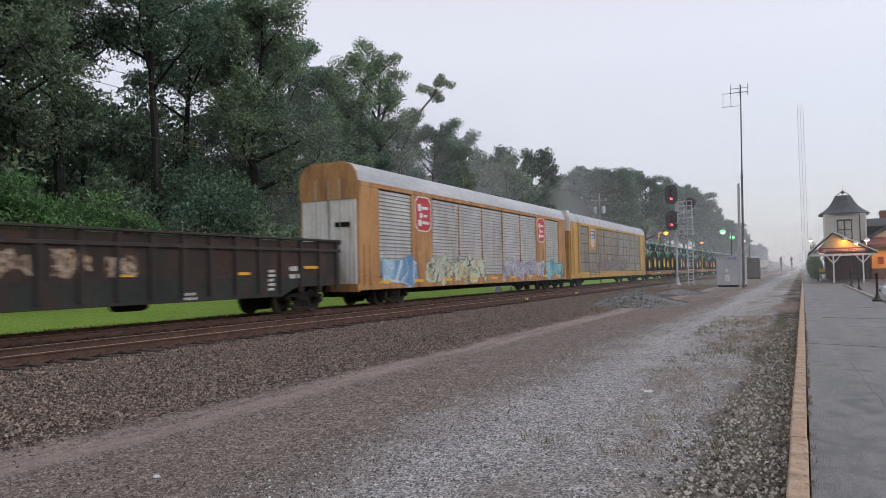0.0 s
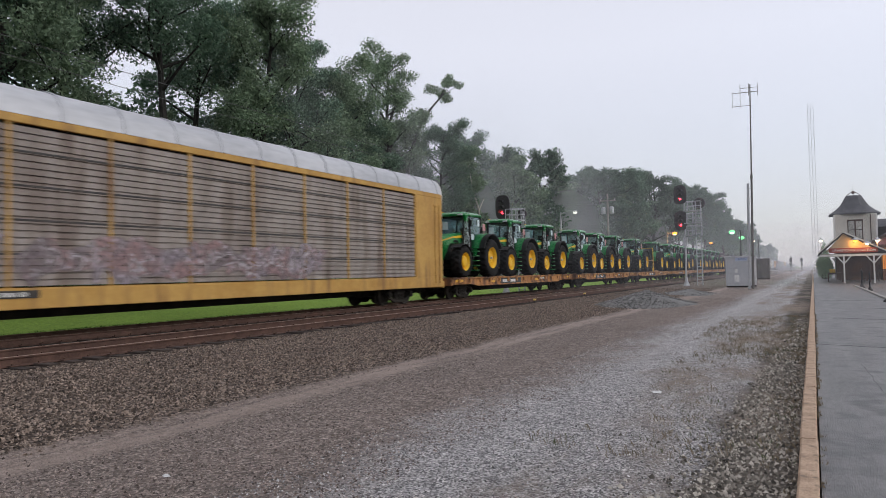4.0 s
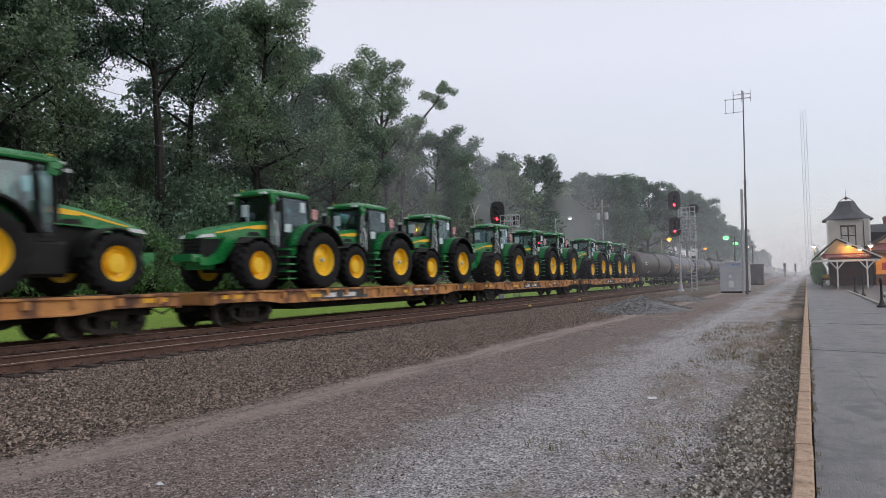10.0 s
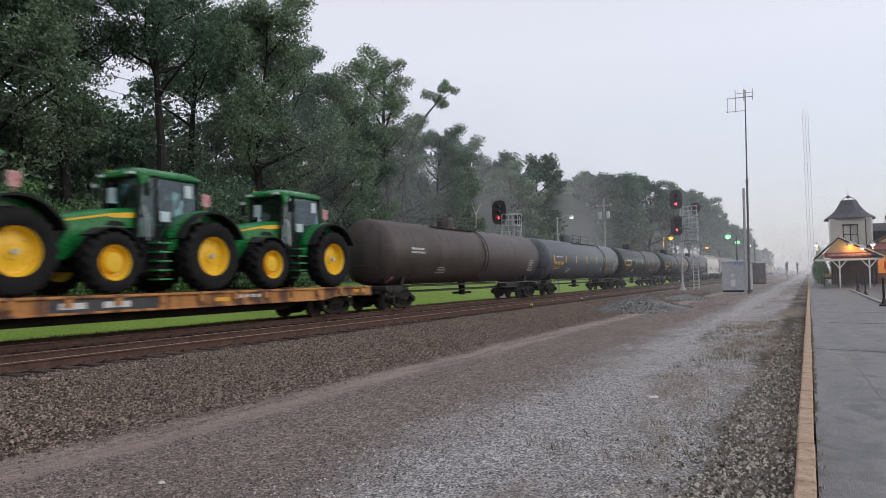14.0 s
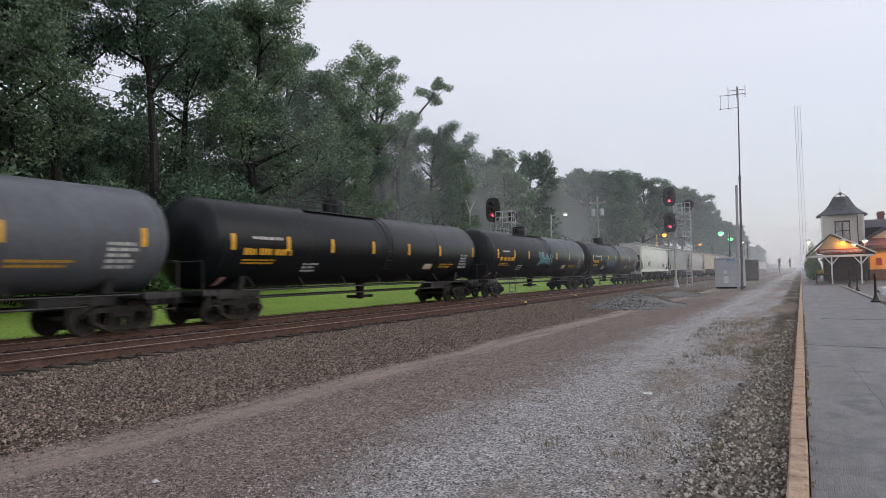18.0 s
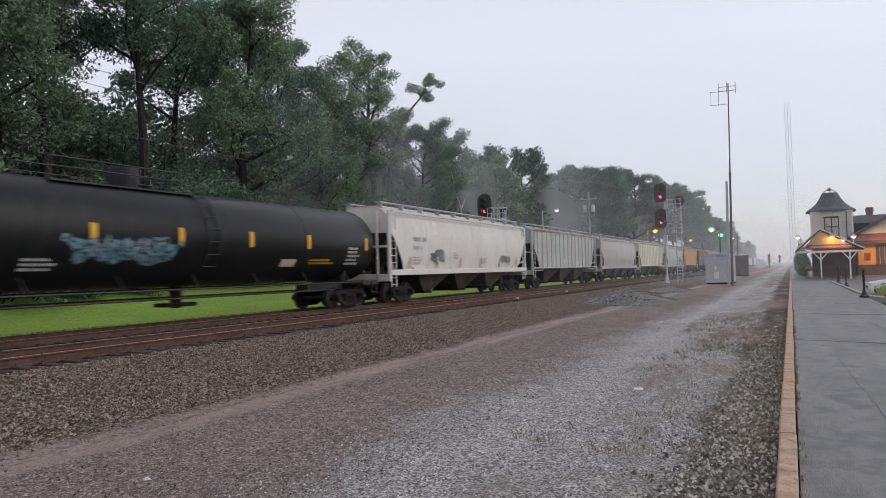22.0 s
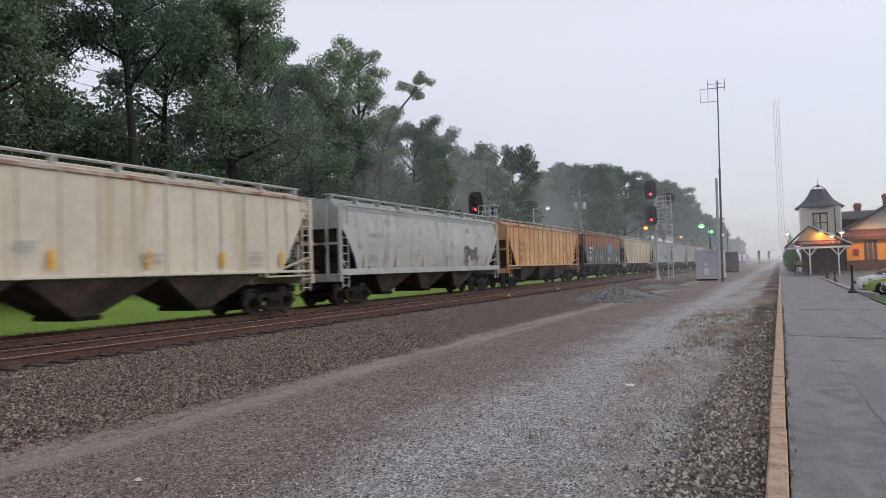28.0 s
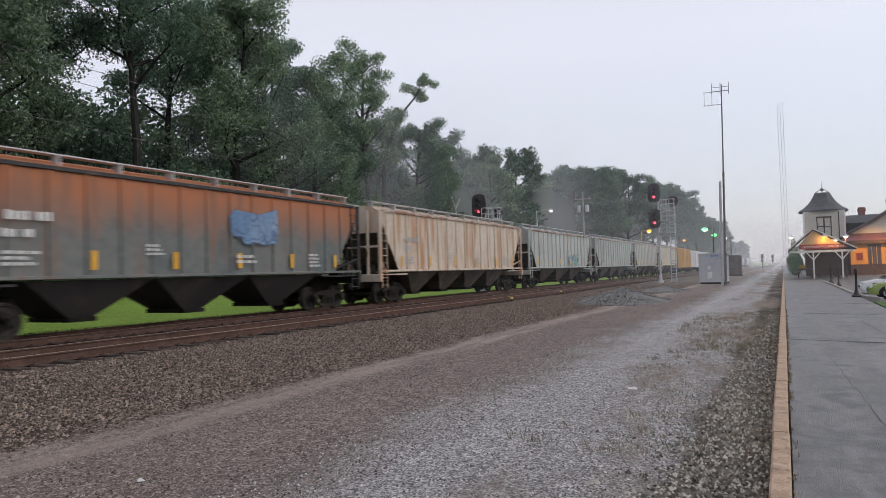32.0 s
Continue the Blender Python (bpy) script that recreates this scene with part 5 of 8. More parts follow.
def tractor_master():
    t = thing("tractor", "new green tractor with yellow wheels and a glazed cab", "tractor", pose(0, 0, 0), group="tractors on the train")
    # local: nose towards -y, rear axle at y=0, wheelbase 3.4, ground z=0
    hood = Bag()
    sec = [(-5.06, 0.30, 1.72, 1.86), (-4.86, 0.42, 1.70, 1.96), (-4.30, 0.47, 1.74, 2.11), (-3.20, 0.51, 1.84, 2.33), (-1.98, 0.54, 1.88, 2.48)]
    for (ya, wa, za, ta), (yb, wb, zb, tb) in zip(sec, sec[1:]):
        pa, pb = ([(-w_, z_), (w_, z_), (w_ + 0.01, t_ - 0.12), (w_ * 0.86, t_ - 0.02), (w_ * 0.4, t_ + 0.015), (-w_ * 0.4, t_ + 0.015), (-w_ * 0.86, t_ - 0.02), (-w_ - 0.01, t_ - 0.12)] for w_, z_, t_ in ((wa, za, ta), (wb, zb, tb)))
        hood.prism(pa, "y", ya, yb, pb)
    part("hood", hood, M_TGREEN, t)
    part("grille", Bag().prism([(-5.03, 1.74), (-5.00, 1.02), (-3.60, 1.02), (-3.60, 1.80)][::-1], "x", -0.40, 0.40), M_TBLACK, t, "black radiator grille")
    for j in range(5):
        part("grille_bar", Bag().beam(-0.36, 0.36, -5.05, -5.0, 1.12 + 0.12 * j, 1.16 + 0.12 * j, 0.006), M_TBLACK, t, key=("grbar", j))
    part("engine_block", Bag().beam(-0.34, 0.34, -3.6, -1.95, 0.72, 1.90, 0.05), M_TBLACK, t)
    for s in (-1, 1):
        st = Bag()
        rows_ = [(-4.44, 0.492, 1.905, 1.945), (-2.98, 0.540, 2.155, 2.225), (-2.80, 0.546, 2.125, 2.255), (-2.00, 0.566, 2.165, 2.325)]
        vs = [(s * x_, y_, z_) for y_, x_, za, zb in rows_ for z_ in (za, zb)]
        st.add(vs, [((2 * i, 2 * i + 2, 2 * i + 3, 2 * i + 1) if s > 0 else (2 * i + 1, 2 * i + 3, 2 * i + 2, 2 * i)) for i in range(3)])
        part("stripe", st, M_TYELLOW, t, "yellow stripe")
        part("headlight", Bag().prism([(-5.08, 1.74), (-4.46, 1.79), (-4.50, 1.90), (-4.92, 1.86)], "x", *sorted((s * 0.27, s * 0.487))), M_LIGHTGREY, t)
        cw = [(-4.05, 1.90), (-3.35, 1.95), (-3.55, 1.66), (-3.85, 1.28), (-4.15, 0.96), (-4.75, 0.84), (-5.12, 0.86), (-5.18, 1.10), (-4.70, 1.12), (-4.36, 1.32), (-4.16, 1.62)]
        part("front_cowl", Bag().prism(cw[::-1], "x", *sorted((s * 0.39, s * 0.515))), M_TGREEN, t)
        part("side_vent", Bag().prism([(-3.05, 1.90), (-2.35, 1.90), (-2.35, 2.02), (-2.90, 2.04)], "x", *sorted((s * 0.50, s * 0.532))), M_TBLACK, t)
    part("front_bracket", Bag().prism([(-5.40, 0.98), (-5.00, 0.94), (-4.95, 1.20), (-5.40, 1.22)], "x", -0.44, 0.44).beam(-0.30, 0.30, -5.02, -3.9, 0.72, 1.10, 0.05), M_TGREEN, t)
    ch = Bag().beam(-0.30, 0.30, -4.3, -1.2, 0.62, 1.22, 0.05).beam(-0.34, 0.34, -1.4, 0.55, 0.62, 1.45, 0.06)
    ch.tube((-1.1, -3.4, 0.84), (1.1, -3.4, 0.84), 0.14, 0.14, 10).tube((-1.15, 0, 1.07), (1.15, 0, 1.07), 0.17, 0.17, 10)
    part("chassis", ch, M_TBLACK, t)
    part("fuel_tank", Bag().beam(0.36, 0.92, -2.42, -1.25, 0.50, 1.42, 0.09), M_TBLACK, t)
    part("battery_box", Bag().beam(-0.92, -0.36, -2.3, -1.25, 0.50, 1.42, 0.09), M_TBLACK, t)
    for i in range(5):
        part("step", Bag().box(0.94, 1.38, -1.98, -1.52, 0.36 + 0.26 * i, 0.41 + 0.26 * i), M_TGREEN, t, key=("tstep", i))
    for yq in (-2.0, -1.52):
        part("step_rail", Bag().box(0.95, 0.99, yq, yq + 0.035, 0.36, 1.62), M_TBLACK, t)
    part("grab_rail", Bag().pipe([(1.02, -2.02, 1.5), (1.02, -2.06, 2.2), (0.86, -2.02, 2.5)], 0.018), M_STEELG, t)
    # cab
    cf = Bag()
    for s in (-1, 1):
        for xa, ya, za, xb, yb in ((0.66, -2.14, 1.55, 0.70, -2.02), (0.88, -1.64, 1.5, 0.82, -1.58), (0.80, -0.06, 1.9, 0.74, 0.0)):
            cf.tube((s * xa, ya, za), (s * xb, yb, 3.40), 0.05 if ya != -1.64 else 0.07, 0.05, 6)
    cf.beam(-0.88, 0.88, -2.05, 0.02, 1.36, 1.60, 0.03).beam(-0.74, 0.74, -2.12, 0.06, 3.32, 3.38, 0.01)
    part("cab_frame", cf, M_TBLACK, t)
    for s in (-1, 1):
        part("roof_bracket", Bag().prism([(-2.22, 3.40), (-1.88, 3.40), (-1.86, 3.14), (-1.96, 3.06), (-2.10, 3.10)], "x", *sorted((s * 0.76, s * 0.88))), M_TGREEN, t)
    part("cab_seat", Bag().beam(-0.28, 0.28, -1.05, -0.5, 1.6, 2.0, 0.06).beam(-0.26, 0.26, -0.55, -0.40, 1.95, 2.85, 0.05).beam(0.32, 0.46, -1.2, -0.5, 2.05, 2.2, 0.03), M_TBLACK, t)
    part("steering_column", Bag().tube((0, -1.75, 1.6), (0, -1.52, 2.25), 0.06, 0.04, 8).lathe([(0.17, 0), (0.21, 0.02), (0.17, 0.04)], "z", (0, -1.50, 2.27), 16), M_TBLACK, t)
    roof = Bag()
    r1 = [(-0.66, -2.32), (0.66, -2.32), (0.84, -2.12), (0.87, -0.10), (0.74, 0.14), (-0.74, 0.14), (-0.87, -0.10), (-0.84, -2.12)]
    r2 = [(x * 0.80, -1.0 + (y + 1.0) * 0.86) for x, y in r1]
    roof.prism([(x * 0.97, -1.0 + (y + 1.0) * 0.97) for x, y in r1], "z", 3.38, 3.43, r1).prism(r1, "z", 3.43, 3.50).prism(r1, "z", 3.50, 3.61, r2)
    part("cab_roof", roof, M_TGREEN, t, smooth=25)
    for s in (-1, 1):
        part("work_lamp", Bag().beam(*sorted((s * 0.46, s * 0.74)), -2.35, -2.26, 3.40, 3.48, 0.012), M_LIGHTGREY, t)
        part("work_lamp", Bag().beam(*sorted((s * 0.42, s * 0.7)), 0.12, 0.17, 3.40, 3.48, 0.012), M_LIGHTGREY, t)
        part("mirror", Bag().beam(*sorted((s * 1.02, s * 1.22)), -2.16, -2.10, 2.75, 3.12, 0.015).pipe([(s * 0.78, -1.95, 3.3), (s * 1.12, -2.12, 3.12)], 0.02), M_TBLACK, t)
    part("side_lamp", Bag().beam(-1.12, -0.94, -2.26, -2.18, 3.14, 3.24, 0.01), M_LIGHTGREY, t)
    part("beacon", Bag().lathe([(0, 0.14), (0.06, 0.12), (0.07, 0.0)], "z", (-0.60, -2.05, 3.52), 10), M_STRAP, t, "amber beacon")
    for vs in ([(-0.63, -2.15, 1.62), (0.63, -2.15, 1.62), (0.67, -2.03, 3.34), (-0.67, -2.03, 3.34)],
               [(0.70, -2.09, 1.62), (0.865, -1.66, 1.62), (0.815, -1.60, 3.34), (0.715, -1.97, 3.34)],
               [(0.88, -1.56, 1.62), (0.86, -1.15, 1.80), (0.795, -0.08, 2.40), (0.735, -0.03, 3.34), (0.815, -1.51, 3.34)],
               [(-0.795, -0.08, 2.40), (-0.86, -1.15, 1.80), (-0.68, -2.09, 1.62), (-0.705, -1.97, 3.34), (-0.735, -0.03, 3.34)],
               [(0.76, -0.04, 2.2), (-0.76, -0.04, 2.2), (-0.71, 0.0, 3.34), (0.71, 0.0, 3.34)]):
        part("window_glass", Bag().add(vs, [tuple(range(len(vs)))]), M_GLASS, t, smooth=0)
    for q in ((0.80, 0.804, -0.52, -0.24, 2.86, 3.24), (0.872, 0.876, -1.48, -1.12, 2.08, 2.38), (-0.60, -0.25, -2.135, -2.130, 2.66, 3.10)):
        part("paper_notice", Bag().box(*q), M_NOTICE, t, "pale protective sheet stuck on the glass")
    for s in (-1, 1):
        ring = [radians(158 - 133 * j / 11) for j in range(12)]
        fb = Bag()
        outer = [(1.37 * math.cos(a), 1.07 + 1.37 * math.sin(a)) for a in ring]
        inner = [(1.30 * math.cos(a), 1.07 + 1.30 * math.sin(a)) for a in ring]
        fb.prism(outer[::-1] + inner, "x", *sorted((s * 0.98, s * 1.54)))
        part("fender", fb, M_TBLACK, t, "black fender edge", smooth=50)
        gp = [(-1.28, 1.25), (1.0, 1.25)] + [(1.40 * math.cos(radians(a_)), 1.07 + 1.40 * math.sin(radians(a_))) for a_ in range(30, 160, 12)]
        part("fender_panel", Bag().prism(gp, "x", *sorted((s * 0.62, s * 0.98))).prism([(1.405 * math.cos(a), 1.07 + 1.405 * math.sin(a)) for a in ring[:9]] + [(1.37 * math.cos(a), 1.07 + 1.37 * math.sin(a)) for a in reversed(ring[:9])], "x", *sorted((s * 0.98, s * 1.22))), M_TGREEN, t, smooth=40)
        ff = Bag().prism([(-3.4 + r_ * math.cos(radians(a_)), 0.84 + r_ * math.sin(radians(a_))) for r_, turn_ in ((0.96, range(10, 131, 15)), (0.92, range(130, 9, -15))) for a_ in turn_], "x", *sorted((s * 0.86, s * 1.44)))
        part("front_fender", ff, M_TBLACK, t, smooth=50)
        for nm, y, r, wd, rim, lugs in (("rear_wheel", 0.0, 1.07, 0.64, 0.58, 20), ("front_wheel", -3.40, 0.84, 0.56, 0.46, 18)):
            ty = part("tyre", tyre_bag(r, wd, rim, lugs), M_TYRE, t, "black lugged tyre", key=("tyre", nm), at=pose(s * 1.19, y, r, 0, 0, 0 if s > 0 else 180))
            front = nm[0] == "f"
            rb = Bag().lathe([(rim + 0.02, wd * 0.47), (rim + 0.005, wd * 0.43), (rim - 0.03, wd * 0.36), (rim - 0.06, wd * 0.14), (rim * 0.66, wd * 0.10)] + ([(rim * 0.58, wd * 0.36), (rim * 0.52, wd * 0.40), (0.0, wd * 0.42)] if front else [(rim * 0.50, wd * 0.16), (rim * 0.34, wd * 0.17), (rim * 0.32, wd * 0.25), (0.0, wd * 0.26)]), "x", n=32)
            rb.lathe([(rim + 0.02, -wd * 0.46), (rim - 0.06, -wd * 0.3), (0.0, -wd * 0.25)], "x", n=28)
            for i in range(10):
                a = 2 * math.pi * i / 10
                rb.tube((wd * 0.09, rim * 0.76 * math.cos(a), rim * 0.76 * math.sin(a)), (wd * 0.17, rim * 0.76 * math.cos(a), rim * 0.76 * math.sin(a)), 0.04, 0.03, 6)
            part("rim", rb, M_TYELLOW, ty, "yellow steel rim", key=("rim", nm))
            if not front:
                part("axle_stub", Bag().tube((0.05, 0, 0), (0.27, 0, 0), 0.075, 0.07, 10), M_STEELG, ty, key="stub")
    hitch = Bag().tube((-0.35, 0.6, 0.9), (-0.4, 1.25, 0.65), 0.05, 0.05, 6).tube((0.35, 0.6, 0.9), (0.4, 1.25, 0.65), 0.05, 0.05, 6).beam(-0.3, 0.3, 0.5, 0.85, 0.6, 1.3, 0.05).tube((-0.3, 0.7, 1.3), (-0.38, 1.1, 0.75), 0.04, 0.04, 6).tube((0.3, 0.7, 1.3), (0.38, 1.1, 0.75), 0.04, 0.04, 6)
    part("rear_hitch", hitch, M_TGREEN, t)
    part("exhaust", Bag().tube((-0.62, -2.22, 1.9), (-0.62, -2.22, 3.3), 0.07, 0.06, 10), M_TBLACK, t)
    part("warning_flag", Bag().beam(0.80, 0.84, 0.16, 0.48, 2.66, 3.04, 0.015).tube((0.82, 0.30, 2.4), (0.82, 0.30, 2.68), 0.02, 0.02, 6), M_FLAG, t, "red and white warning panel")
    return t


M_NOTICE = surf("pale protective film", (0.46, 0.58, 0.60), (0.60, 0.70, 0.72), 4, 0.4, 0, 0)
M_FLAG = surf("red and white panel", (0.45, 0.10, 0.10), (0.62, 0.45, 0.45), 7, 0.6, 0, 0)
M_GLASS = bpy.data.materials.new("tinted cab glass")
M_GLASS.use_nodes = True
gn, gl = M_GLASS.node_tree.nodes, M_GLASS.node_tree.links
gn.clear()
g_out, g_tr, g_gl, g_mx, g_fr = (gn.new("ShaderNode" + k) for k in ("OutputMaterial", "BsdfTransparent", "BsdfGlossy", "MixShader", "Fresnel"))
g_tr.inputs["Color"].default_value = (0.66, 0.76, 0.76, 1)
g_gl.inputs["Roughness"].default_value = 0.04
g_gl.inputs["Color"].default_value = (0.72, 0.88, 0.92, 1)
g_fr.inputs["IOR"].default_value = 1.9
gl.new(g_fr.outputs[0], g_mx.inputs[0])
gl.new(g_tr.outputs[0], g_mx.inputs[1])
gl.new(g_gl.outputs[0], g_mx.inputs[2])
gl.new(g_mx.outputs[0], g_out.inputs["Surface"])


def tank_car(yc, length, paint, label, seed, radius=1.50, marks=True, graffiti=None, deck=(-4.4, 0.5)):
    car = thing("tank_car", label, "tank car", pose(TX, yc, 0), group="tank cars")
    h, r, zc = length / 2 - 0.55, radius, 1.14 + radius
    prof = [(0.0, -h + 0.0)] + [(r * math.sin(radians(a)), -h + 0.62 - 0.62 * math.cos(radians(a))) for a in (18, 36, 54, 72, 90)]
    prof = prof + [(r, 0.0)] + [(a, -b) for a, b in reversed(prof)]
    shell = Bag().lathe(list(reversed(prof)), "y", (0, 0, zc), 40)
    part("tank", shell, paint, car, smooth=40)
    for q in (-h + 0.68, -h * 0.5, 0.0, h * 0.5, h - 0.68):
        part("weld_ring", Bag().lathe([(r + 0.003, 0.03), (r + 0.010, 0.02), (r + 0.010, -0.02), (r + 0.003, -0.03)], "y", (0, 0, zc), 40), paint, car, key="ring %.2f %s" % (r, paint.name), at=pose(0, q, 0))
    d0, d1 = deck
    dome = Bag().lathe([(0, 0.62), (0.42, 0.60), (0.46, 0.54), (0.46, 0.0)], "z", (0, d0 + (0.55 if d0 > -3 else 2.8), zc + r - 0.05), 18)
    part("dome", dome, paint, car, "round manway housing on top")
    plat = Bag().box(-0.75, 0.75, d0, d1, zc + r - 0.14, zc + r - 0.09)
    part("platform", plat, M_BLACK, car)
    rb = Bag()
    for s in (-1, 1):
        for y in (d0, d0 + (d1 - d0) / 3, d1 - (d1 - d0) / 3, d1):
            rb.tube((s * 0.75, y, zc + r - 0.1), (s * 0.75, y, zc + r + 0.50), 0.022, 0.022, 5)
        rb.pipe([(s * 0.75, d0, zc + r + 0.50), (s * 0.75, d1, zc + r + 0.50)], 0.022)
        rb.pipe([(s * 0.75, d0, zc + r + 0.25), (s * 0.75, d1, zc + r + 0.25)], 0.018)
    part("platform_rail", rb, M_BLACK, car)
    # a ladder bent over the shell up to the platform
    arc = [((r + 0.07) * math.cos(radians(a)), zc + (r + 0.07) * math.sin(radians(a))) for a in range(-35, 71, 15)]
    for yq in (d1 - 0.25, d1 + 0.20):
        part("ladder_rail", Bag().pipe([(x_, yq, z_) for x_, z_ in arc], 0.022, 5), M_BLACK, car)
    for x_, z_ in arc:
        part("rung", Bag().tube((0, -0.25, 0), (0, 0.20, 0), 0.018, 0.018, 5), M_BLACK, car, key="shellrung", at=pose(x_, d1, z_))
    for s in (-1, 1):
        b = Bag().beam(-1.35, 1.35, *sorted((s * (h + 0.05), s * (h - 1.2))), 0.92, 1.10, 0.03).beam(-0.3, 0.3, *sorted((s * (h + 0.15), s * (h - 3.6))), 0.70, 1.05, 0.04)
        b.prism([(-0.9, 1.1), (0.9, 1.1), (1.15, zc - 0.55), (-1.15, zc - 0.55)][::-1], "y", *sorted((s * (h - 1.9), s * (h - 2.15))))
        part("stub_sill", b, M_BLACK, car)
        hr = Bag()
        for q in (-1.3, 1.3):
            hr.tube((q, s * (h + 0.02), 1.1), (q, s * (h + 0.02), 2.0), 0.022, 0.022, 5)
        hr.pipe([(-1.3, s * (h + 0.02), 2.0), (1.3, s * (h + 0.02), 2.0)], 0.022)
        part("end_handrail", hr, M_BLACK, car)
        truck(car, s * (h - 1.75))
        ladder(car, 1.36, s * (h - 0.35), 0.5, 1.15, M_BLACK, 0.4)
    sr = Bag()
    for q in (-1, 1):
        sr.pipe([(q * 1.40, -h + 1.4, 1.06), (q * 1.40, h - 1.4, 1.06)], 0.03)
        sr.pipe([(q * 0.9, -h + 2.6, 0.78), (q * 0.9, h - 2.6, 0.78)], 0.03)
        for i in range(7):
            y = -h + 2.2 + (2 * h - 4.4) * i / 6
            sr.tube((q * 1.40, y, 1.06), (q * 1.05, y, 1.5), 0.02, 0.02, 5)
    part("side_rail", sr, M_BLACK, car)
    part("outlet", Bag().tube((0, 0.3, 0.45), (0, 0.3, 1.2), 0.16, 0.22, 10).box(-0.3, 0.3, -0.3, 0.9, 0.5, 0.62), M_UNDER, car)
    rnd = random.Random(seed)

    def on_shell(rows):
        """Bars that lie on the curve of the tank."""
        b = Bag()
        for y0, y1, z0, z1 in rows:
            k = 4
            vs = []
            for j in range(k + 1):
                z = z0 + (z1 - z0) * j / k
                x = math.sqrt(max(0.01, (r + 0.006) ** 2 - (z - zc) ** 2))
                vs += [(x, y0, z), (x, y1, z)]
            b.add(vs, [(2 * j, 2 * j + 1, 2 * j + 3, 2 * j + 2) for j in range(k)])
        return b

    if marks:
        for ym in (-9.0, -6.3, -3.7, -0.8, 2.2, 5.3, 9.2):
            part("reflector", on_shell([(ym - 0.09, ym + 0.09, zc - 0.27, zc + 0.25)]), M_AMBER, car)
        part("tan_plate", on_shell([(3.9, 4.7, zc - 0.92, zc - 0.66)]), M_TAN, car, "faded tan patch of paint")
        part("amber_stencil", on_shell(lettering(rnd, 5.5, zc - 0.72, 1.7, 2, 0.07)), M_AMBER, car)
        part("amber_stencil", on_shell(lettering(rnd, -h + 1.6, zc - 0.42, 2.4, 1, 0.22) + lettering(rnd, -h + 1.6, zc - 0.62, 1.8, 2, 0.06)), M_AMBER, car)
    part("stencil", on_shell(lettering(rnd, -h + 2.0, zc + 0.1, 1.6, 1 if marks else 2, 0.10) + lettering(rnd, h - 2.4, zc - 0.25, 0.9, 5, 0.09) + lettering(rnd, -h + 4.8, zc - 0.75, 0.9, 3, 0.07)), M_WHITE, car)
    part("placard", on_shell([(-h + 1.0, -h + 1.28, 1.22, 1.5)]), M_FLAG, car)
    if graffiti:
        y0, y1, z0, z1, tint = graffiti
        b = Bag()
        vs = []
        for j in range(7):
            z = z0 + (z1 - z0) * j / 6
            x = math.sqrt((r + 0.008) ** 2 - (z - zc) ** 2)
            vs += [(x, y0, z), (x, y1, z)]
        b.add(vs, [(2 * j, 2 * j + 1, 2 * j + 3, 2 * j + 2) for j in range(6)])
        part("graffiti", b, spray(tint, tuple(0.35 * c for c in tint[0]), 4.5, 0.25), car)
    couplers(car, length / 2 - 0.25)
    return mover(car)


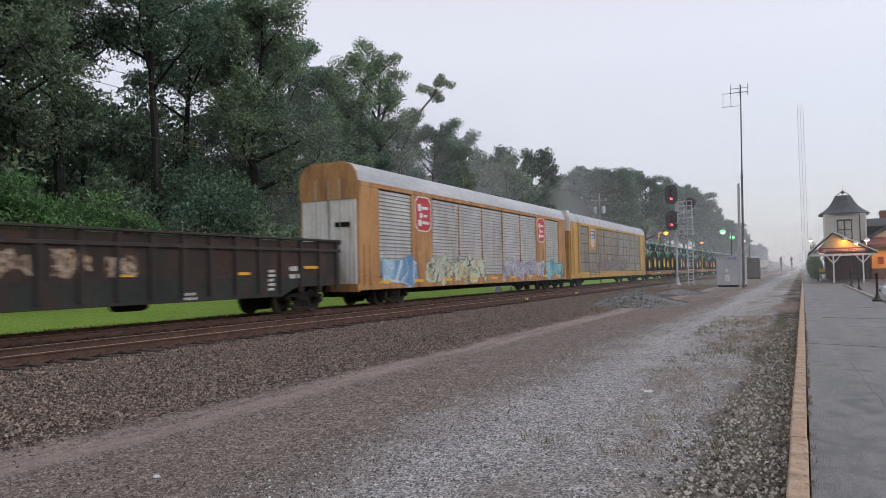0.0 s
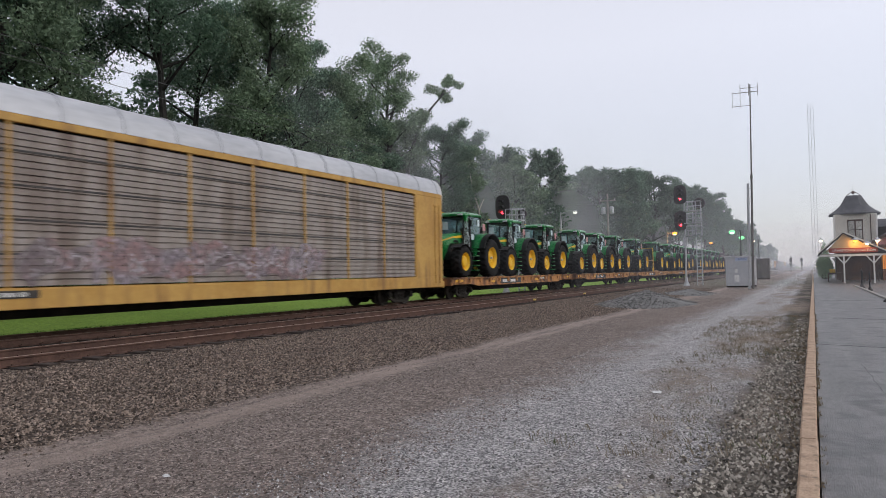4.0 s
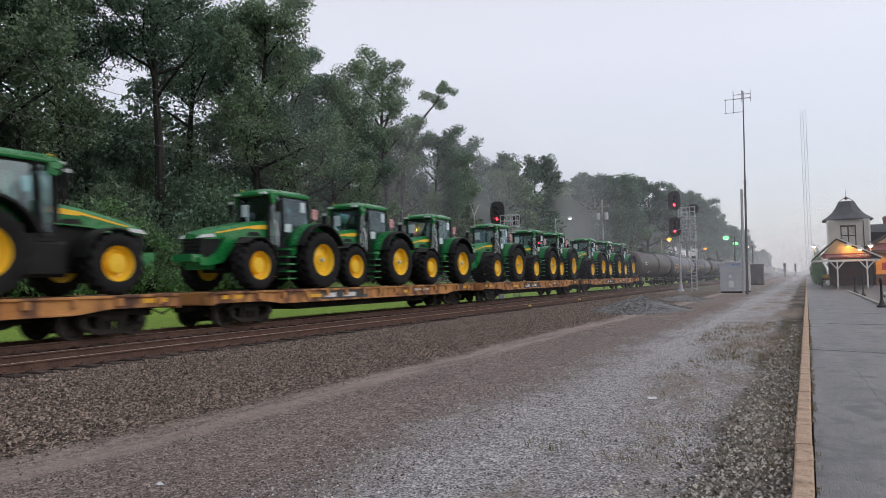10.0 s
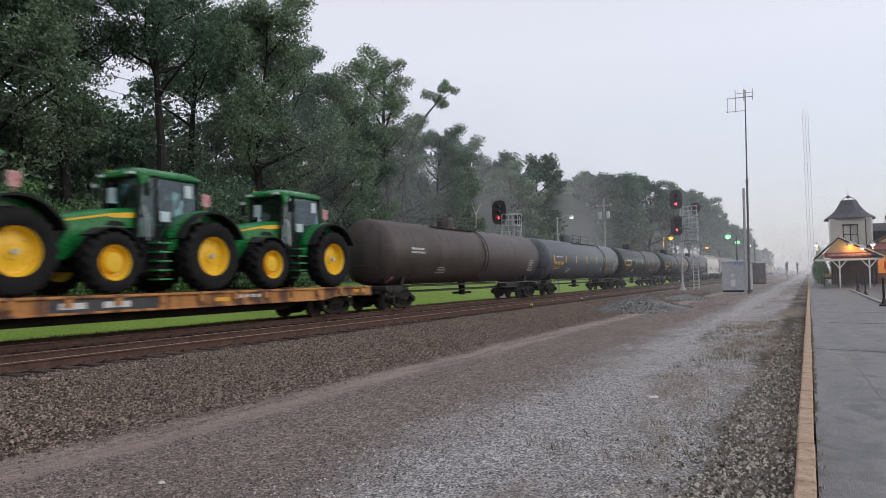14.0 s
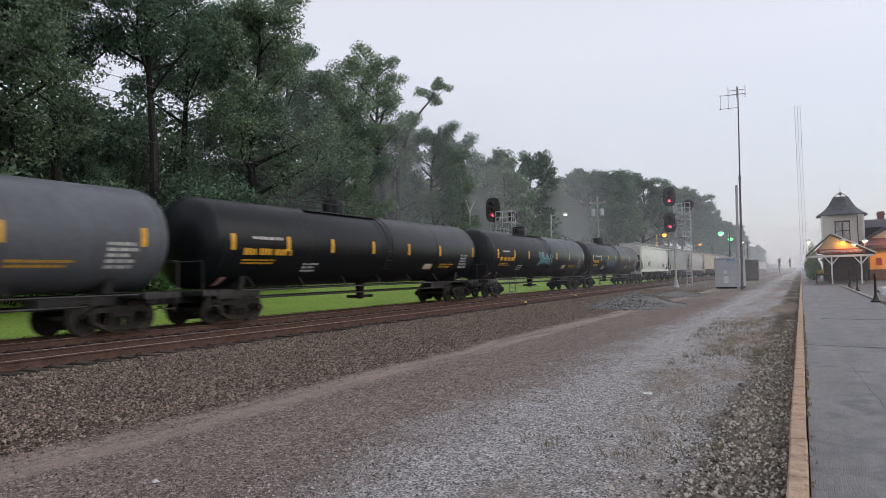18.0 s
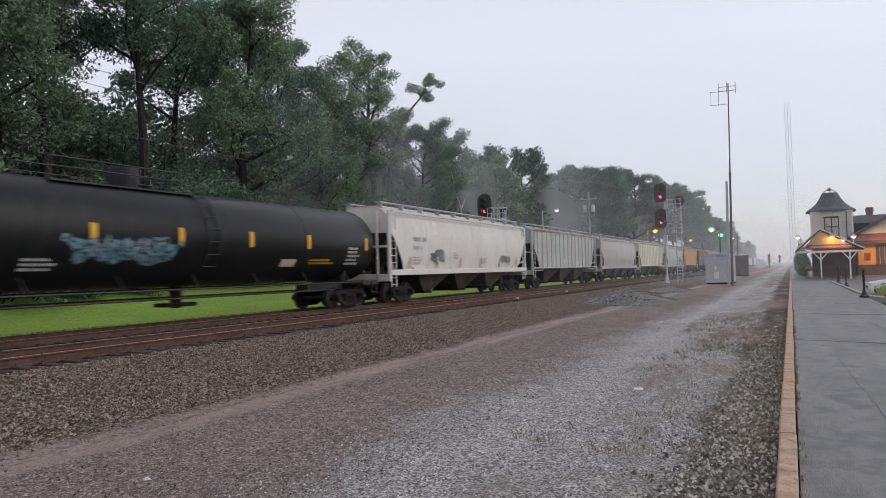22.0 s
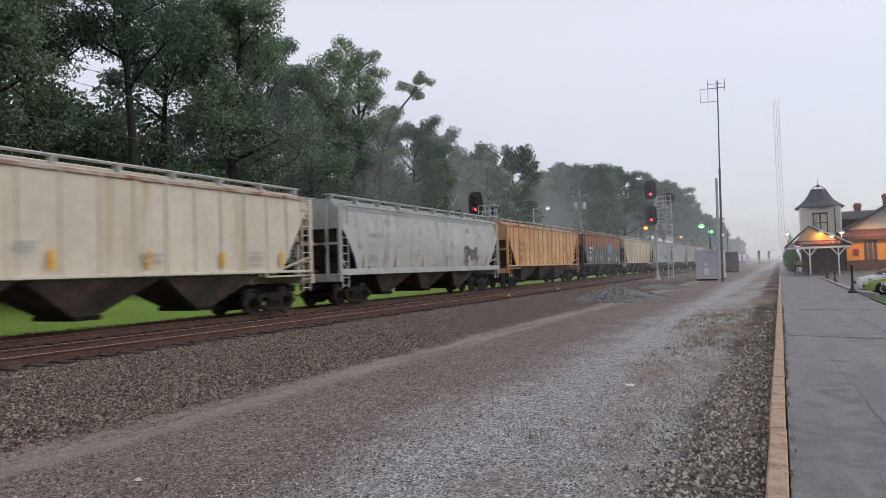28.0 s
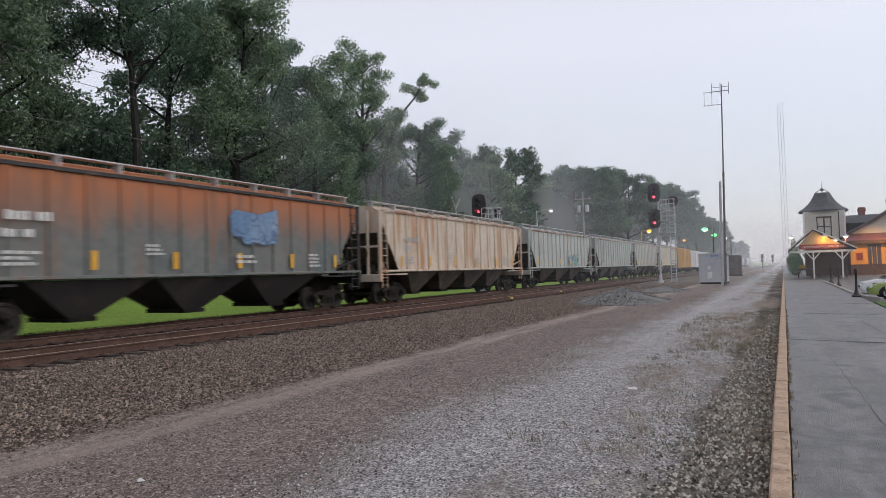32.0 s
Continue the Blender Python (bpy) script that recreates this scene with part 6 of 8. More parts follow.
def hopper_car(yc, length, paint, label, seed, ribbed, sill=None, trim=None, graffiti=(), names=True, marks=None):
    """A covered hopper: curved smooth sides, or flat ones with ribs."""
    car = thing("hopper_car", label, "hopper car", pose(TX, yc, 0), group="covered hopper cars")
    h, side, lo, hi = length / 2 - 0.55, 1.50, 1.52, 4.18
    sill, trim = sill or paint, trim or paint
    rnd = random.Random(seed)
    if ribbed:
        prof = [(-side + 0.10, lo), (side - 0.10, lo), (side - 0.10, hi), (0.75, hi + 0.30), (-0.75, hi + 0.30), (-side + 0.10, hi)]
    else:
        prof = [(-side + 0.16, lo), (side - 0.16, lo), (side - 0.04, lo + 0.45), (side, lo + 1.1), (side - 0.02, lo + 1.75), (side - 0.14, hi - 0.25), (side - 0.42, hi + 0.08), (0.6, hi + 0.32), (-0.6, hi + 0.32), (-side + 0.42, hi + 0.08), (-side + 0.14, hi - 0.25), (-side + 0.02, lo + 1.75), (-side, lo + 1.1), (-side + 0.04, lo + 0.45)]
    # side sheets, cut back below at each end; a slope sheet and an end wall close the hull inside them
    vs, k = [], len(prof)
    cut = 1.55 if ribbed else 1.25
    knee = lo + (0.86 if ribbed else 0.66) * (hi - lo)
    for s in (-1, 1):
        for x, z in prof:
            f = min(1.0, max(0.0, (z - lo) / (knee - lo)))
            vs.append((x, s * (h - 0.22 - cut * (1 - f)), z))
    full = Bag()
    ring = [i for i in range(k)]
    # cross sections at several stations, so that the cut has its bend
    st = []
    for s, lst in ((-1, (0,)), (1, (0,))):
        st.append([vs[(0 if s < 0 else k) + i] for i in ring])
    dense = []
    for sec in st:
        out = []
        for (xa, ya, za), (xb, yb, zb) in zip(sec, sec[1:] + sec[:1]):
            out.append((xa, ya, za))
            if (za - knee) * (zb - knee) < 0:
                t_ = (knee - za) / (zb - za)
                s_ = -1 if ya < 0 else 1
                out.append((xa + (xb - xa) * t_, s_ * (h - 0.22), knee))
        dense.append(out)
    n2 = len(dense[0])
    full.add(dense[0] + dense[1], [(i, (i + 1) % n2, n2 + (i + 1) % n2, n2 + i) for i in range(n2)])
    part("hull", full, paint, car, smooth=30)
    for s in (-1, 1):
        w = side - 0.13
        zs = hi - 0.95
        sl = Bag().prism([(s * (h - 0.24), zs), (s * (h - 2.4), lo), (s * (h - 2.5), lo), (s * (h - 0.34), zs)][:: 1 if s < 0 else -1], "x", -w, w)
        # dark chute steel puts the shade of the end recess into the colour
        part("slope_sheet", sl, M_CHUTE, car)
        top = [(x * 0.985, z) for x, z in prof if z > zs]
        part("end_wall", Bag().prism(([(w * 0.99, zs)] + top + [(-w * 0.99, zs)])[::-1], "y", *sorted((s * (h - 0.30), s * (h - 0.24)))), paint, car)
    if ribbed:
        n = 17
        for s in (1, -1):
            for i in range(n):
                y = -h + 0.32 + (2 * h - 0.64) * i / (n - 1)
                over_ = max(0.0, abs(y) - (h - 0.22 - cut))
                z0 = lo - 0.02 + (knee - lo) * over_ / cut
                part("rib", Bag().prism([(-0.07, 0.0), (0.07, 0.0), (0.05, 0.055), (-0.05, 0.055)], "z", z0, hi), paint, car, key=("hrib", paint.name, round(z0, 2)), at=pose(s * (side - 0.10), y, 0, 0, 0, -90 if s > 0 else 90))
    for s in (-1, 1):
        t = Bag().beam(*sorted((s * (side + 0.02), s * (side - 0.14))), -h + 0.05, h - 0.05, lo - (0.07 if ribbed else 0.24), lo + 0.02, 0.012)
        part("side_sill", t, sill, car)
        t = Bag().beam(*sorted((s * (side - 0.02), s * (side - 0.20))), -h + 0.40, h - 0.40, hi - 0.02, hi + 0.09, 0.012)
        part("top_chord", t, M_CHORD if ribbed and trim is not M_BLACK else trim, car)
    # hopper chutes
    for i in range(3 if length < 19.6 else 4):
        n = 3 if length < 19.6 else 4
        w = (2 * h - 5.6) / n
        yc_ = -h + 2.8 + w * (i + 0.5)
        c = Bag()
        a = [(-side + 0.18, yc_ - w * 0.49), (side - 0.18, yc_ - w * 0.49), (side - 0.18, yc_ + w * 0.49), (-side + 0.18, yc_ + w * 0.49)]
        b_ = [(-0.75, yc_ - 0.35), (0.75, yc_ - 0.35), (0.75, yc_ + 0.35), (-0.75, yc_ + 0.35)]
        c.prism(b_, "z", 0.42, lo - 0.1, a)
        part("chute", c, M_CHUTE if not trim == M_BLACK else M_BLACK, car)
        part("outlet_gate", Bag().box(-0.85, 0.85, yc_ - 0.42, yc_ + 0.42, 0.32, 0.44), M_UNDER, car)
    # running boards and hatches
    rb = Bag()
    zr = hi + 0.46
    for x0, x1 in ((-0.98, -0.66), (0.66, 0.98)):
        rb.box(x0, x1, -h + 0.1, h - 0.1, zr, zr + 0.035)
    for i in range(10):
        y = -h + 0.3 + (2 * h - 0.6) * i / 9
        rb.box(-0.98, -0.70, y - 0.03, y + 0.03, hi + 0.2, zr).box(0.70, 0.98, y - 0.03, y + 0.03, hi + 0.2, zr)
    part("running_board", rb, M_STEELG, car)
    part("hatch", Bag().beam(-0.32, 0.32, -h + 1.2, h - 1.2, hi + 0.28, hi + 0.42, 0.04), paint, car)
    for s in (-1, 1):
        e = Bag()
        for q in (-1, 1):
            e.beam(*sorted((q * (side - 0.02), q * (side - 0.14))), *sorted((s * (h - 0.02), s * (h - 0.14))), 1.2, hi + 0.05, 0.01)
            e.beam(*sorted((q * 0.85, q * 0.75)), *sorted((s * (h - 0.02), s * (h - 0.12))), 1.3, hi + 0.05, 0.01)
            e.tube((q * 1.4, s * (h - 0.2), 2.0), (q * 0.8, s * (h - 1.6), 1.45), 0.05, 0.05, 6)
        e.beam(-side, side, *sorted((s * (h + 0.02), s * (h - 0.16))), 1.02, 1.36, 0.02).beam(-side, side, *sorted((s * (h - 0.02), s * (h - 0.12))), 2.55, 2.65, 0.01)
        e.box(-side + 0.1, side - 0.1, *sorted((s * (h - 0.02), s * (h - 2.6))), 1.30, 1.36)
        part("end_frame", e, trim, car)
        ladder(car, side - 0.04, s * (h - 0.42), 0.75, hi, trim, 0.44)
        ladder(car, -0.95, s * (h + 0.0), 1.2, hi + 0.3, trim, 0.44, "x")
        part("brake_gear", Bag().lathe([(0.28, -0.03), (0.31, 0.0), (0.28, 0.03)], "y", (0.55, s * (h + 0.04), 2.3), 16).box(0.3, 0.8, *sorted((s * (h - 0.3), s * (h - 0.7))), 1.36, 1.8), M_UNDER, car)
        part("draft_sill", Bag().beam(-0.32, 0.32, *sorted((s * (h + 0.05), s * (h - 3.2))), 0.72, 1.05, 0.03), M_UNDER, car)
        truck(car, s * (h - 1.8))
    x = side + 0.012
    if names:
        part("stencil", bars(lettering(rnd, -h + 2.3, lo + 1.36, 1.5, 1, 0.22) + lettering(rnd, -h + 2.2, lo + 0.95, 1.0, 1, 0.2) + lettering(rnd, -h + 2.2, lo + 0.55, 0.9, 3, 0.08), x), marks or M_STEN, car)
        part("stencil", bars(lettering(rnd, h - 3.6, lo + 0.6, 0.7, 4, 0.08) + lettering(rnd, 1.2, lo + 0.5, 1.0, 2, 0.10) + lettering(rnd, -2.4, lo + 0.8, 0.6, 3, 0.07), x + 0.003), marks or M_STEN, car)
    a_, b2, c_ = (0.085, 0.16, 0.66) if ribbed else (0.085, 0.08, 0.62)
    for q_ in [(-h + 1.9 + (2 * h - 3.8) * i / 5 - a_, -h + 1.9 + (2 * h - 3.8) * i / 5 + a_, lo + b2, lo + c_) for i in range(6)]:
        part("reflector", bars([q_], x), M_AMBER if ribbed else M_TAN, car)
    for g in graffiti:
        sprayed(car, *g[:4], x, *g[4:])
    couplers(car, length / 2 - 0.25)
    return mover(car)


def box_car(yc, length, paint, label, top=4.6):
    car = thing("box_car", label, "box car", pose(TX, yc, 0), group="box cars")
    h, side = length / 2 - 0.5, 1.50
    part("body", Bag().prism([(-side, 1.0), (side, 1.0), (side, top - 0.25), (0.6, top), (-0.6, top), (-side, top - 0.25)], "y", -h, h), paint, car, key=("boxbody", paint.name, round(length, 1), top))
    rib = Bag().beam(side, side + 0.06, -0.05, 0.05, 1.0, top - 0.3, 0.01)
    for i in range(16):
        y = -h + 0.4 + (2 * h - 0.8) * i / 15
        if abs(y) > 1.9:
            part("rib", rib, paint, car, key=("boxrib", paint.name, top), at=pose(0, y, 0))
    for s in (-1, 1):
        part("door", Bag().beam(*sorted((s * (side + 0.09), s * side)), -1.7, 1.7, 1.1, top - 0.4, 0.02), paint, car, key=("boxdoor", paint.name, top, s))
        truck(car, s * (h - 1.8))
    part("underframe", Bag().beam(-0.35, 0.35, -h, h, 0.5, 1.0, 0.05), M_UNDER, car)
    couplers(car, length / 2 - 0.25)
    return mover(car)


M_CHUTE = surf("grimy chute steel and recess shade", (0.030, 0.025, 0.020), (0.085, 0.068, 0.053), 1.2, 0.8, 0, 0.2, 30, streak=((0.13, 0.095, 0.068), 0.52, 0.75))
M_DUSTY = surf("dusty grey box car steel", (0.10, 0.095, 0.088), (0.18, 0.168, 0.155), 1.2, 0.8, 0, 0.2, 30)
M_STEN = surf("faded grey stencil paint", (0.36, 0.36, 0.355), (0.44, 0.44, 0.43), 6, 0.7, 0, 0)
M_CHORD = surf("rust stained roof edge", (0.26, 0.15, 0.10), (0.52, 0.46, 0.40), 1.6, 0.8, 0, 0.1, 30, spot=((0.24, 0.09, 0.045), 0.50, 0.66, 1.4))
M_RUSTY = surf("faded brown stencil paint", (0.24, 0.15, 0.09), (0.34, 0.22, 0.13), 6, 0.7, 0, 0)
M_TAN = surf("faded tan marks", (0.50, 0.42, 0.30), (0.58, 0.50, 0.38), 5, 0.6, 0, 0)
P_WHITE = surf("dirty off-white hopper paint", (0.60, 0.57, 0.52), (0.70, 0.67, 0.62), 0.5, 0.6, 0, 0.05, 25, streak=((0.54, 0.50, 0.455), 0.55, 0.80))
P_GREY = surf("light grey ribbed hopper paint", (0.37, 0.39, 0.375), (0.46, 0.48, 0.455), 0.5, 0.65, 0, 0.05, 25, streak=((0.36, 0.22, 0.13), 0.58, 0.74))
P_BEIGE = surf("beige grey hopper paint", (0.40, 0.37, 0.35), (0.49, 0.455, 0.43), 0.5, 0.6, 0, 0.05, 25, streak=((0.38, 0.33, 0.29), 0.5, 0.75))
P_CREAM = surf("cream hopper paint", (0.55, 0.50, 0.40), (0.66, 0.61, 0.50), 0.5, 0.65, 0, 0.05, 25, streak=((0.46, 0.36, 0.22), 0.54, 0.74))
P_PALE = surf("pale green-grey hopper paint", (0.36, 0.375, 0.355), (0.46, 0.475, 0.45), 0.5, 0.6, 0, 0.05, 25, streak=((0.27, 0.25, 0.22), 0.54, 0.76), spot=((0.20, 0.19, 0.17), 0.60, 0.76, 1.3))
P_TAN = surf("orange tan hopper paint", (0.52, 0.30, 0.14), (0.66, 0.43, 0.22), 0.5, 0.7, 0, 0.05, 25, streak=((0.42, 0.17, 0.07), 0.50, 0.70), spot=((0.40, 0.15, 0.06), 0.56, 0.74, 0.9))
P_BROWN = surf("faded teal and rust hopper paint", (0.10, 0.125, 0.125), (0.19, 0.19, 0.175), 0.45, 0.75, 0, 0.05, 25, streak=((0.22, 0.12, 0.08), 0.54, 0.76), fade=((0.40, 0.155, 0.075), 2.6, 3.9))
P_RUSTCREAM = surf("rust streaked cream hopper paint", (0.52, 0.44, 0.35), (0.64, 0.56, 0.47), 0.5, 0.7, 0, 0.05, 25, streak=((0.42, 0.22, 0.11), 0.46, 0.68))
P_GREYB = surf("blue grey tank paint", (0.080, 0.088, 0.101), (0.115, 0.125, 0.140), 0.6, 0.40, 0, 0.04, 25, streak=((0.08, 0.08, 0.085), 0.5, 0.75), spec=0.3)
P_DARKBR = surf("brownish black tank paint", (0.055, 0.042, 0.038), (0.085, 0.066, 0.058), 0.6, 0.5, 0, 0.04, 25, streak=((0.035, 0.03, 0.028), 0.5, 0.75))
P_TBLACK = surf("satin black tank paint", (0.0045, 0.0060, 0.0070), (0.0085, 0.0105, 0.012), 0.6, 0.36, 0, 0.03, 25, streak=((0.016, 0.017, 0.018), 0.58, 0.80), spec=0.22)
M_BLACK2 = surf("dark grimy tank paint", (0.006, 0.0075, 0.0085), (0.012, 0.0135, 0.014), 0.6, 0.38, 0, 0.03, 25, streak=((0.022, 0.021, 0.020), 0.56, 0.78), spec=0.22)

# the order of the cars: where each body begins and ends along the track at the start
CARS = ((3.5, 22.3), (23.7, 51.4), (53.0, 81.6), (82.8, 102.3), (103.7, 123.2), (124.5, 143.4), (144.9, 163.4), (164.9, 183.2), (184.6, 205.5),
        (207.0, 226.6), (227.7, 248.7), (249.7, 270.3), (271.4, 291.9), (292.8, 313.4), (314.2, 332.2), (333.5, 351.4), (353.2, 369.9), (371.8, 390.2),
        (392.0, 409.7), (411.4, 429.3), (430.9, 448.2), (449.8, 468.5), (470.0, 487.8), (489.3, 507.5), (509.0, 526.5), (528.0, 545.3))
MID = [(a + b) / 2 for a, b in CARS]
LEN = [b - a + 1.1 for a, b in CARS]
gondola(MID[0], LEN[0])
autorack(MID[1], LEN[1], M_ORANGE, M_GALV, M_ROOF, M_WHITEDOOR, "orange framed autorack car with grey louvred panels and spray paint", 1, 0)
autorack(MID[2], LEN[2], M_YELLOW, M_GALVB, M_ROOF, M_YELLOW, "yellow framed autorack car with stained louvres and a ribbed zinc roof", 2, 1)
FLATS = [flat_car(MID[i], LEN[i]) for i in range(3, 9)]
tank_car(MID[9], LEN[9], P_DARKBR, "brownish black tank car with white stencils", 51, marks=False)
tank_car(MID[10], LEN[10], P_GREYB, "blue-grey tank car with yellow reflective marks", 52, deck=(-2.2, 4.6))
tank_car(MID[11] - 0.2, LEN[11] - 0.4, P_TBLACK, "black tank car with amber lettering and reflectors", 53)
tank_car(MID[12], LEN[12], P_TBLACK, "black tank car with spray paint on its side", 54, graffiti=(-1.8, 1.6, 1.9, 2.9, ((0.10, 0.30, 0.34), (0.20, 0.42, 0.44), (0.34, 0.34, 0.38))))
tank_car(MID[13], LEN[13], M_BLACK2, "grimy black tank car with faint spray paint", 55, graffiti=(-4.6, -0.7, 1.75, 2.60, ((0.10, 0.20, 0.24), (0.16, 0.28, 0.33), (0.20, 0.24, 0.30))))
hopper_car(MID[14], LEN[14], P_WHITE, "off-white covered hopper car with smooth curved sides", 61, False, graffiti=((-5.2, -3.4, 1.70, 2.6, ((0.10, 0.10, 0.11), (0.16, 0.16, 0.16), (0.24, 0.23, 0.22)), (0.05, 0.05, 0.05), '', 2.6, 0.3), (4.4, 6.0, 1.75, 2.4, ((0.10, 0.10, 0.11), (0.16, 0.16, 0.16), (0.24, 0.23, 0.22)), (0.05, 0.05, 0.05), '', 2.6, 0.3)))
hopper_car(MID[15], LEN[15], P_GREY, "light grey covered hopper car with ribbed sides", 62, True)
hopper_car(MID[16], LEN[16], P_BEIGE, "beige-grey covered hopper car with smooth curved sides", 63, False)
hopper_car(MID[17], LEN[17], P_CREAM, "cream covered hopper car with ribbed sides", 64, True)
hopper_car(MID[18], LEN[18], P_PALE, "pale grey-green covered hopper car with curved sides and dirt", 65, False, graffiti=((3.4, 5.5, 1.7, 2.7, ((0.10, 0.10, 0.11), (0.16, 0.16, 0.16), (0.24, 0.23, 0.22)), (0.05, 0.05, 0.05), '', 2.6, 0.3),))
hopper_car(MID[19], LEN[19], P_TAN, "faded orange-tan covered hopper car with ribbed sides", 66, True, marks=M_RUSTY)
hopper_car(MID[20], LEN[20], P_BROWN, "rusty brown and teal covered hopper car with spray paint", 67, True, trim=M_BLACK, graffiti=((0.6, 3.3, 2.4, 3.85, ((0.12, 0.22, 0.38), (0.16, 0.28, 0.44), (0.24, 0.34, 0.48)), (0.10, 0.16, 0.28), "", 1.8, 0.7),), marks=M_WHITE)
hopper_car(MID[21], LEN[21], P_RUSTCREAM, "rust-streaked cream covered hopper car with ribbed sides", 68, True)
hopper_car(MID[22], LEN[22], P_GREY, "light grey hopper car with bright spray paint", 69, True, graffiti=((0.6, 4.4, 1.6, 2.6, ((0.10, 0.30, 0.42), (0.20, 0.42, 0.50), (0.44, 0.40, 0.20)), (0.06, 0.10, 0.16), "", 2.2, 0.8),))
hopper_car(MID[23], LEN[23], P_PALE, "pale hopper car with ribbed sides", 70, True)
hopper_car(MID[24], LEN[24], P_BEIGE, "dull grey-brown hopper car with ribbed sides", 71, True)
hopper_car(MID[25], LEN[25], P_CREAM, "dull cream hopper car with ribbed sides", 72, True)
y = 546.2
P_BOXW = surf("white box car paint", (0.56, 0.56, 0.56), (0.68, 0.68, 0.68), 0.6, 0.6, 0, 0.05)
for i in range(16):
    ln = 18.5
    if i == 0:
        box_car(y + ln / 2, ln, M_YELLOW, "faded yellow ribbed steel box car")
    elif i < 4:
        box_car(y + ln / 2, ln, P_BOXW, "plain white steel box car", 4.4)
    elif i in (5, 9, 12):
        box_car(y + ln / 2, ln, M_DUSTY, "dusty grey steel box car", 4.3)
    else:
        box_car(y + ln / 2, ln, P_BOXW, "pale weathered steel box car", 4.2)
    y += ln

# tractors on the flat cars; one has its back to the front, with a pack of tyres before it
TR = tractor_master()
first = True
for q, turn in ((87.75, 0), (94.05, 0), (100.4, 0), (108.55, 0), (114.45, 0), (120.75, 0), (129.55, 0), (138.1, 180), (150.3, 0), (155.9, 0), (162.3, 0),
                (170.4, 0), (177.05, 0), (182.1, 0), (191.0, 0), (197.0, 0), (203.1, 0)):
    m = pose(TX, q, 1.135, 0, 0, turn)
    if q == 182.1:
        m = m @ Matrix.Diagonal((1, 0.88, 1.02, 1))
    ob = TR if first else copy_thing(TR, m)
    first = False
    ob.matrix_basis = m
    mover(ob)
pack = thing("tyre_pack", "strapped stack of black tractor tyres with pine dunnage", "tyres", pose(TX, 132.1, 1.12))
for sx in (-0.55, 0.55):
    for k in range(4):
        part("tyre", tyre_bag(0.95, 0.6, 0.5, 18), M_TYRE, pack, key="packtyre", at=pose(sx * 1.0, -0.3 + 0.03 * (k % 2), 0.31 + 0.62 * k + (0.09 if k > 1 else 0), 0, 90, 0))
part("dunnage", Bag().box(-1.4, 1.4, -1.35, -1.2, 1.25, 1.33).box(-1.4, 1.4, 0.6, 0.75, 1.25, 1.33).box(1.1, 1.25, -1.6, 1.9, 1.26, 1.32), M_WOOD, pack)
sb = Bag()
for yq in (0.40, 0.62):
    sb.box(1.49, 1.51, yq, yq + 0.09, 0.05, 2.68).box(-1.4, 1.5, yq, yq + 0.09, 2.66, 2.69)
part("strap", sb, M_STRAP, pack, "yellow webbing strap")
mover(pack)
tim = thing("timber_pile", "loose pine boards lying on a flat car", "timber", pose(TX, 134.4, 1.12))
rw = random.Random(2)
for i in range(9):
    part("board", Bag().beam(-0.7, 0.7, -0.06, 0.06, 0.0, 0.07, 0.006), M_WOOD, tim, key="board", at=pose(0.5 + rw.uniform(-0.4, 0.4), rw.uniform(-0.5, 0.6), 0.07 * (i // 3), 0, 0, rw.uniform(-40, 40)))
part("yellow_block", Bag().beam(0.8, 1.2, -0.2, 0.3, 0.21, 0.42, 0.03), M_STRAP, tim)
mover(tim)
# ---------------------------------------------------------------- signals, masts, cabinet
M_SIGRED = glow("red signal light", (1.0, 0.03, 0.05), 9.0)


def signal_head(parent, x, y, z, lit, sc=1.0):
    """A black rounded target with three hooded lights, facing the camera's side of the line."""
    back = Bag()
    k = 28
    turn = [(math.cos(2 * math.pi * i / k), math.sin(2 * math.pi * i / k)) for i in range(k)]
    ring = [(0.60 * sc * math.copysign(abs(c) ** 0.62, c), z + 0.94 * sc * math.copysign(abs(q) ** 0.62, q)) for c, q in turn]
    back.prism([(x + a, b) for a, b in ring], "y", y, y + 0.05)
    ob = part("signal_head", back, M_BLACK, parent, "black rounded backboard")
    part("lamp_box", Bag().beam(x - 0.2, x + 0.2, y + 0.05, y + 0.4, z - 0.6, z + 0.6, 0.03), M_BLACK, ob)
    for j, dz in enumerate((0.42, 0.0, -0.42)):
        hood = Bag()
        n = 12
        vs = []
        for i in range(n + 1):
            a = radians(-20 + 220 * i / n)
            for r, yy in ((0.17, y), (0.17, y - 0.42)):
                vs.append((x + r * math.cos(a), yy, z + dz + r * math.sin(a)))
        hood.add(vs, [(2 * i, 2 * i + 1, 2 * i + 3, 2 * i + 2) for i in range(n)])
        part("hood", hood, M_BLACK, ob, smooth=60)
        lens = Bag().lathe([(0.0, -0.03), (0.09, -0.02), (0.11, 0.0)], "y", (x, y, z + dz), 14)
        part("lens", lens, M_SIGRED if (lit and j == 2) else M_TBLACK, ob, "lit red lens" if (lit and j == 2) else "")
    return ob


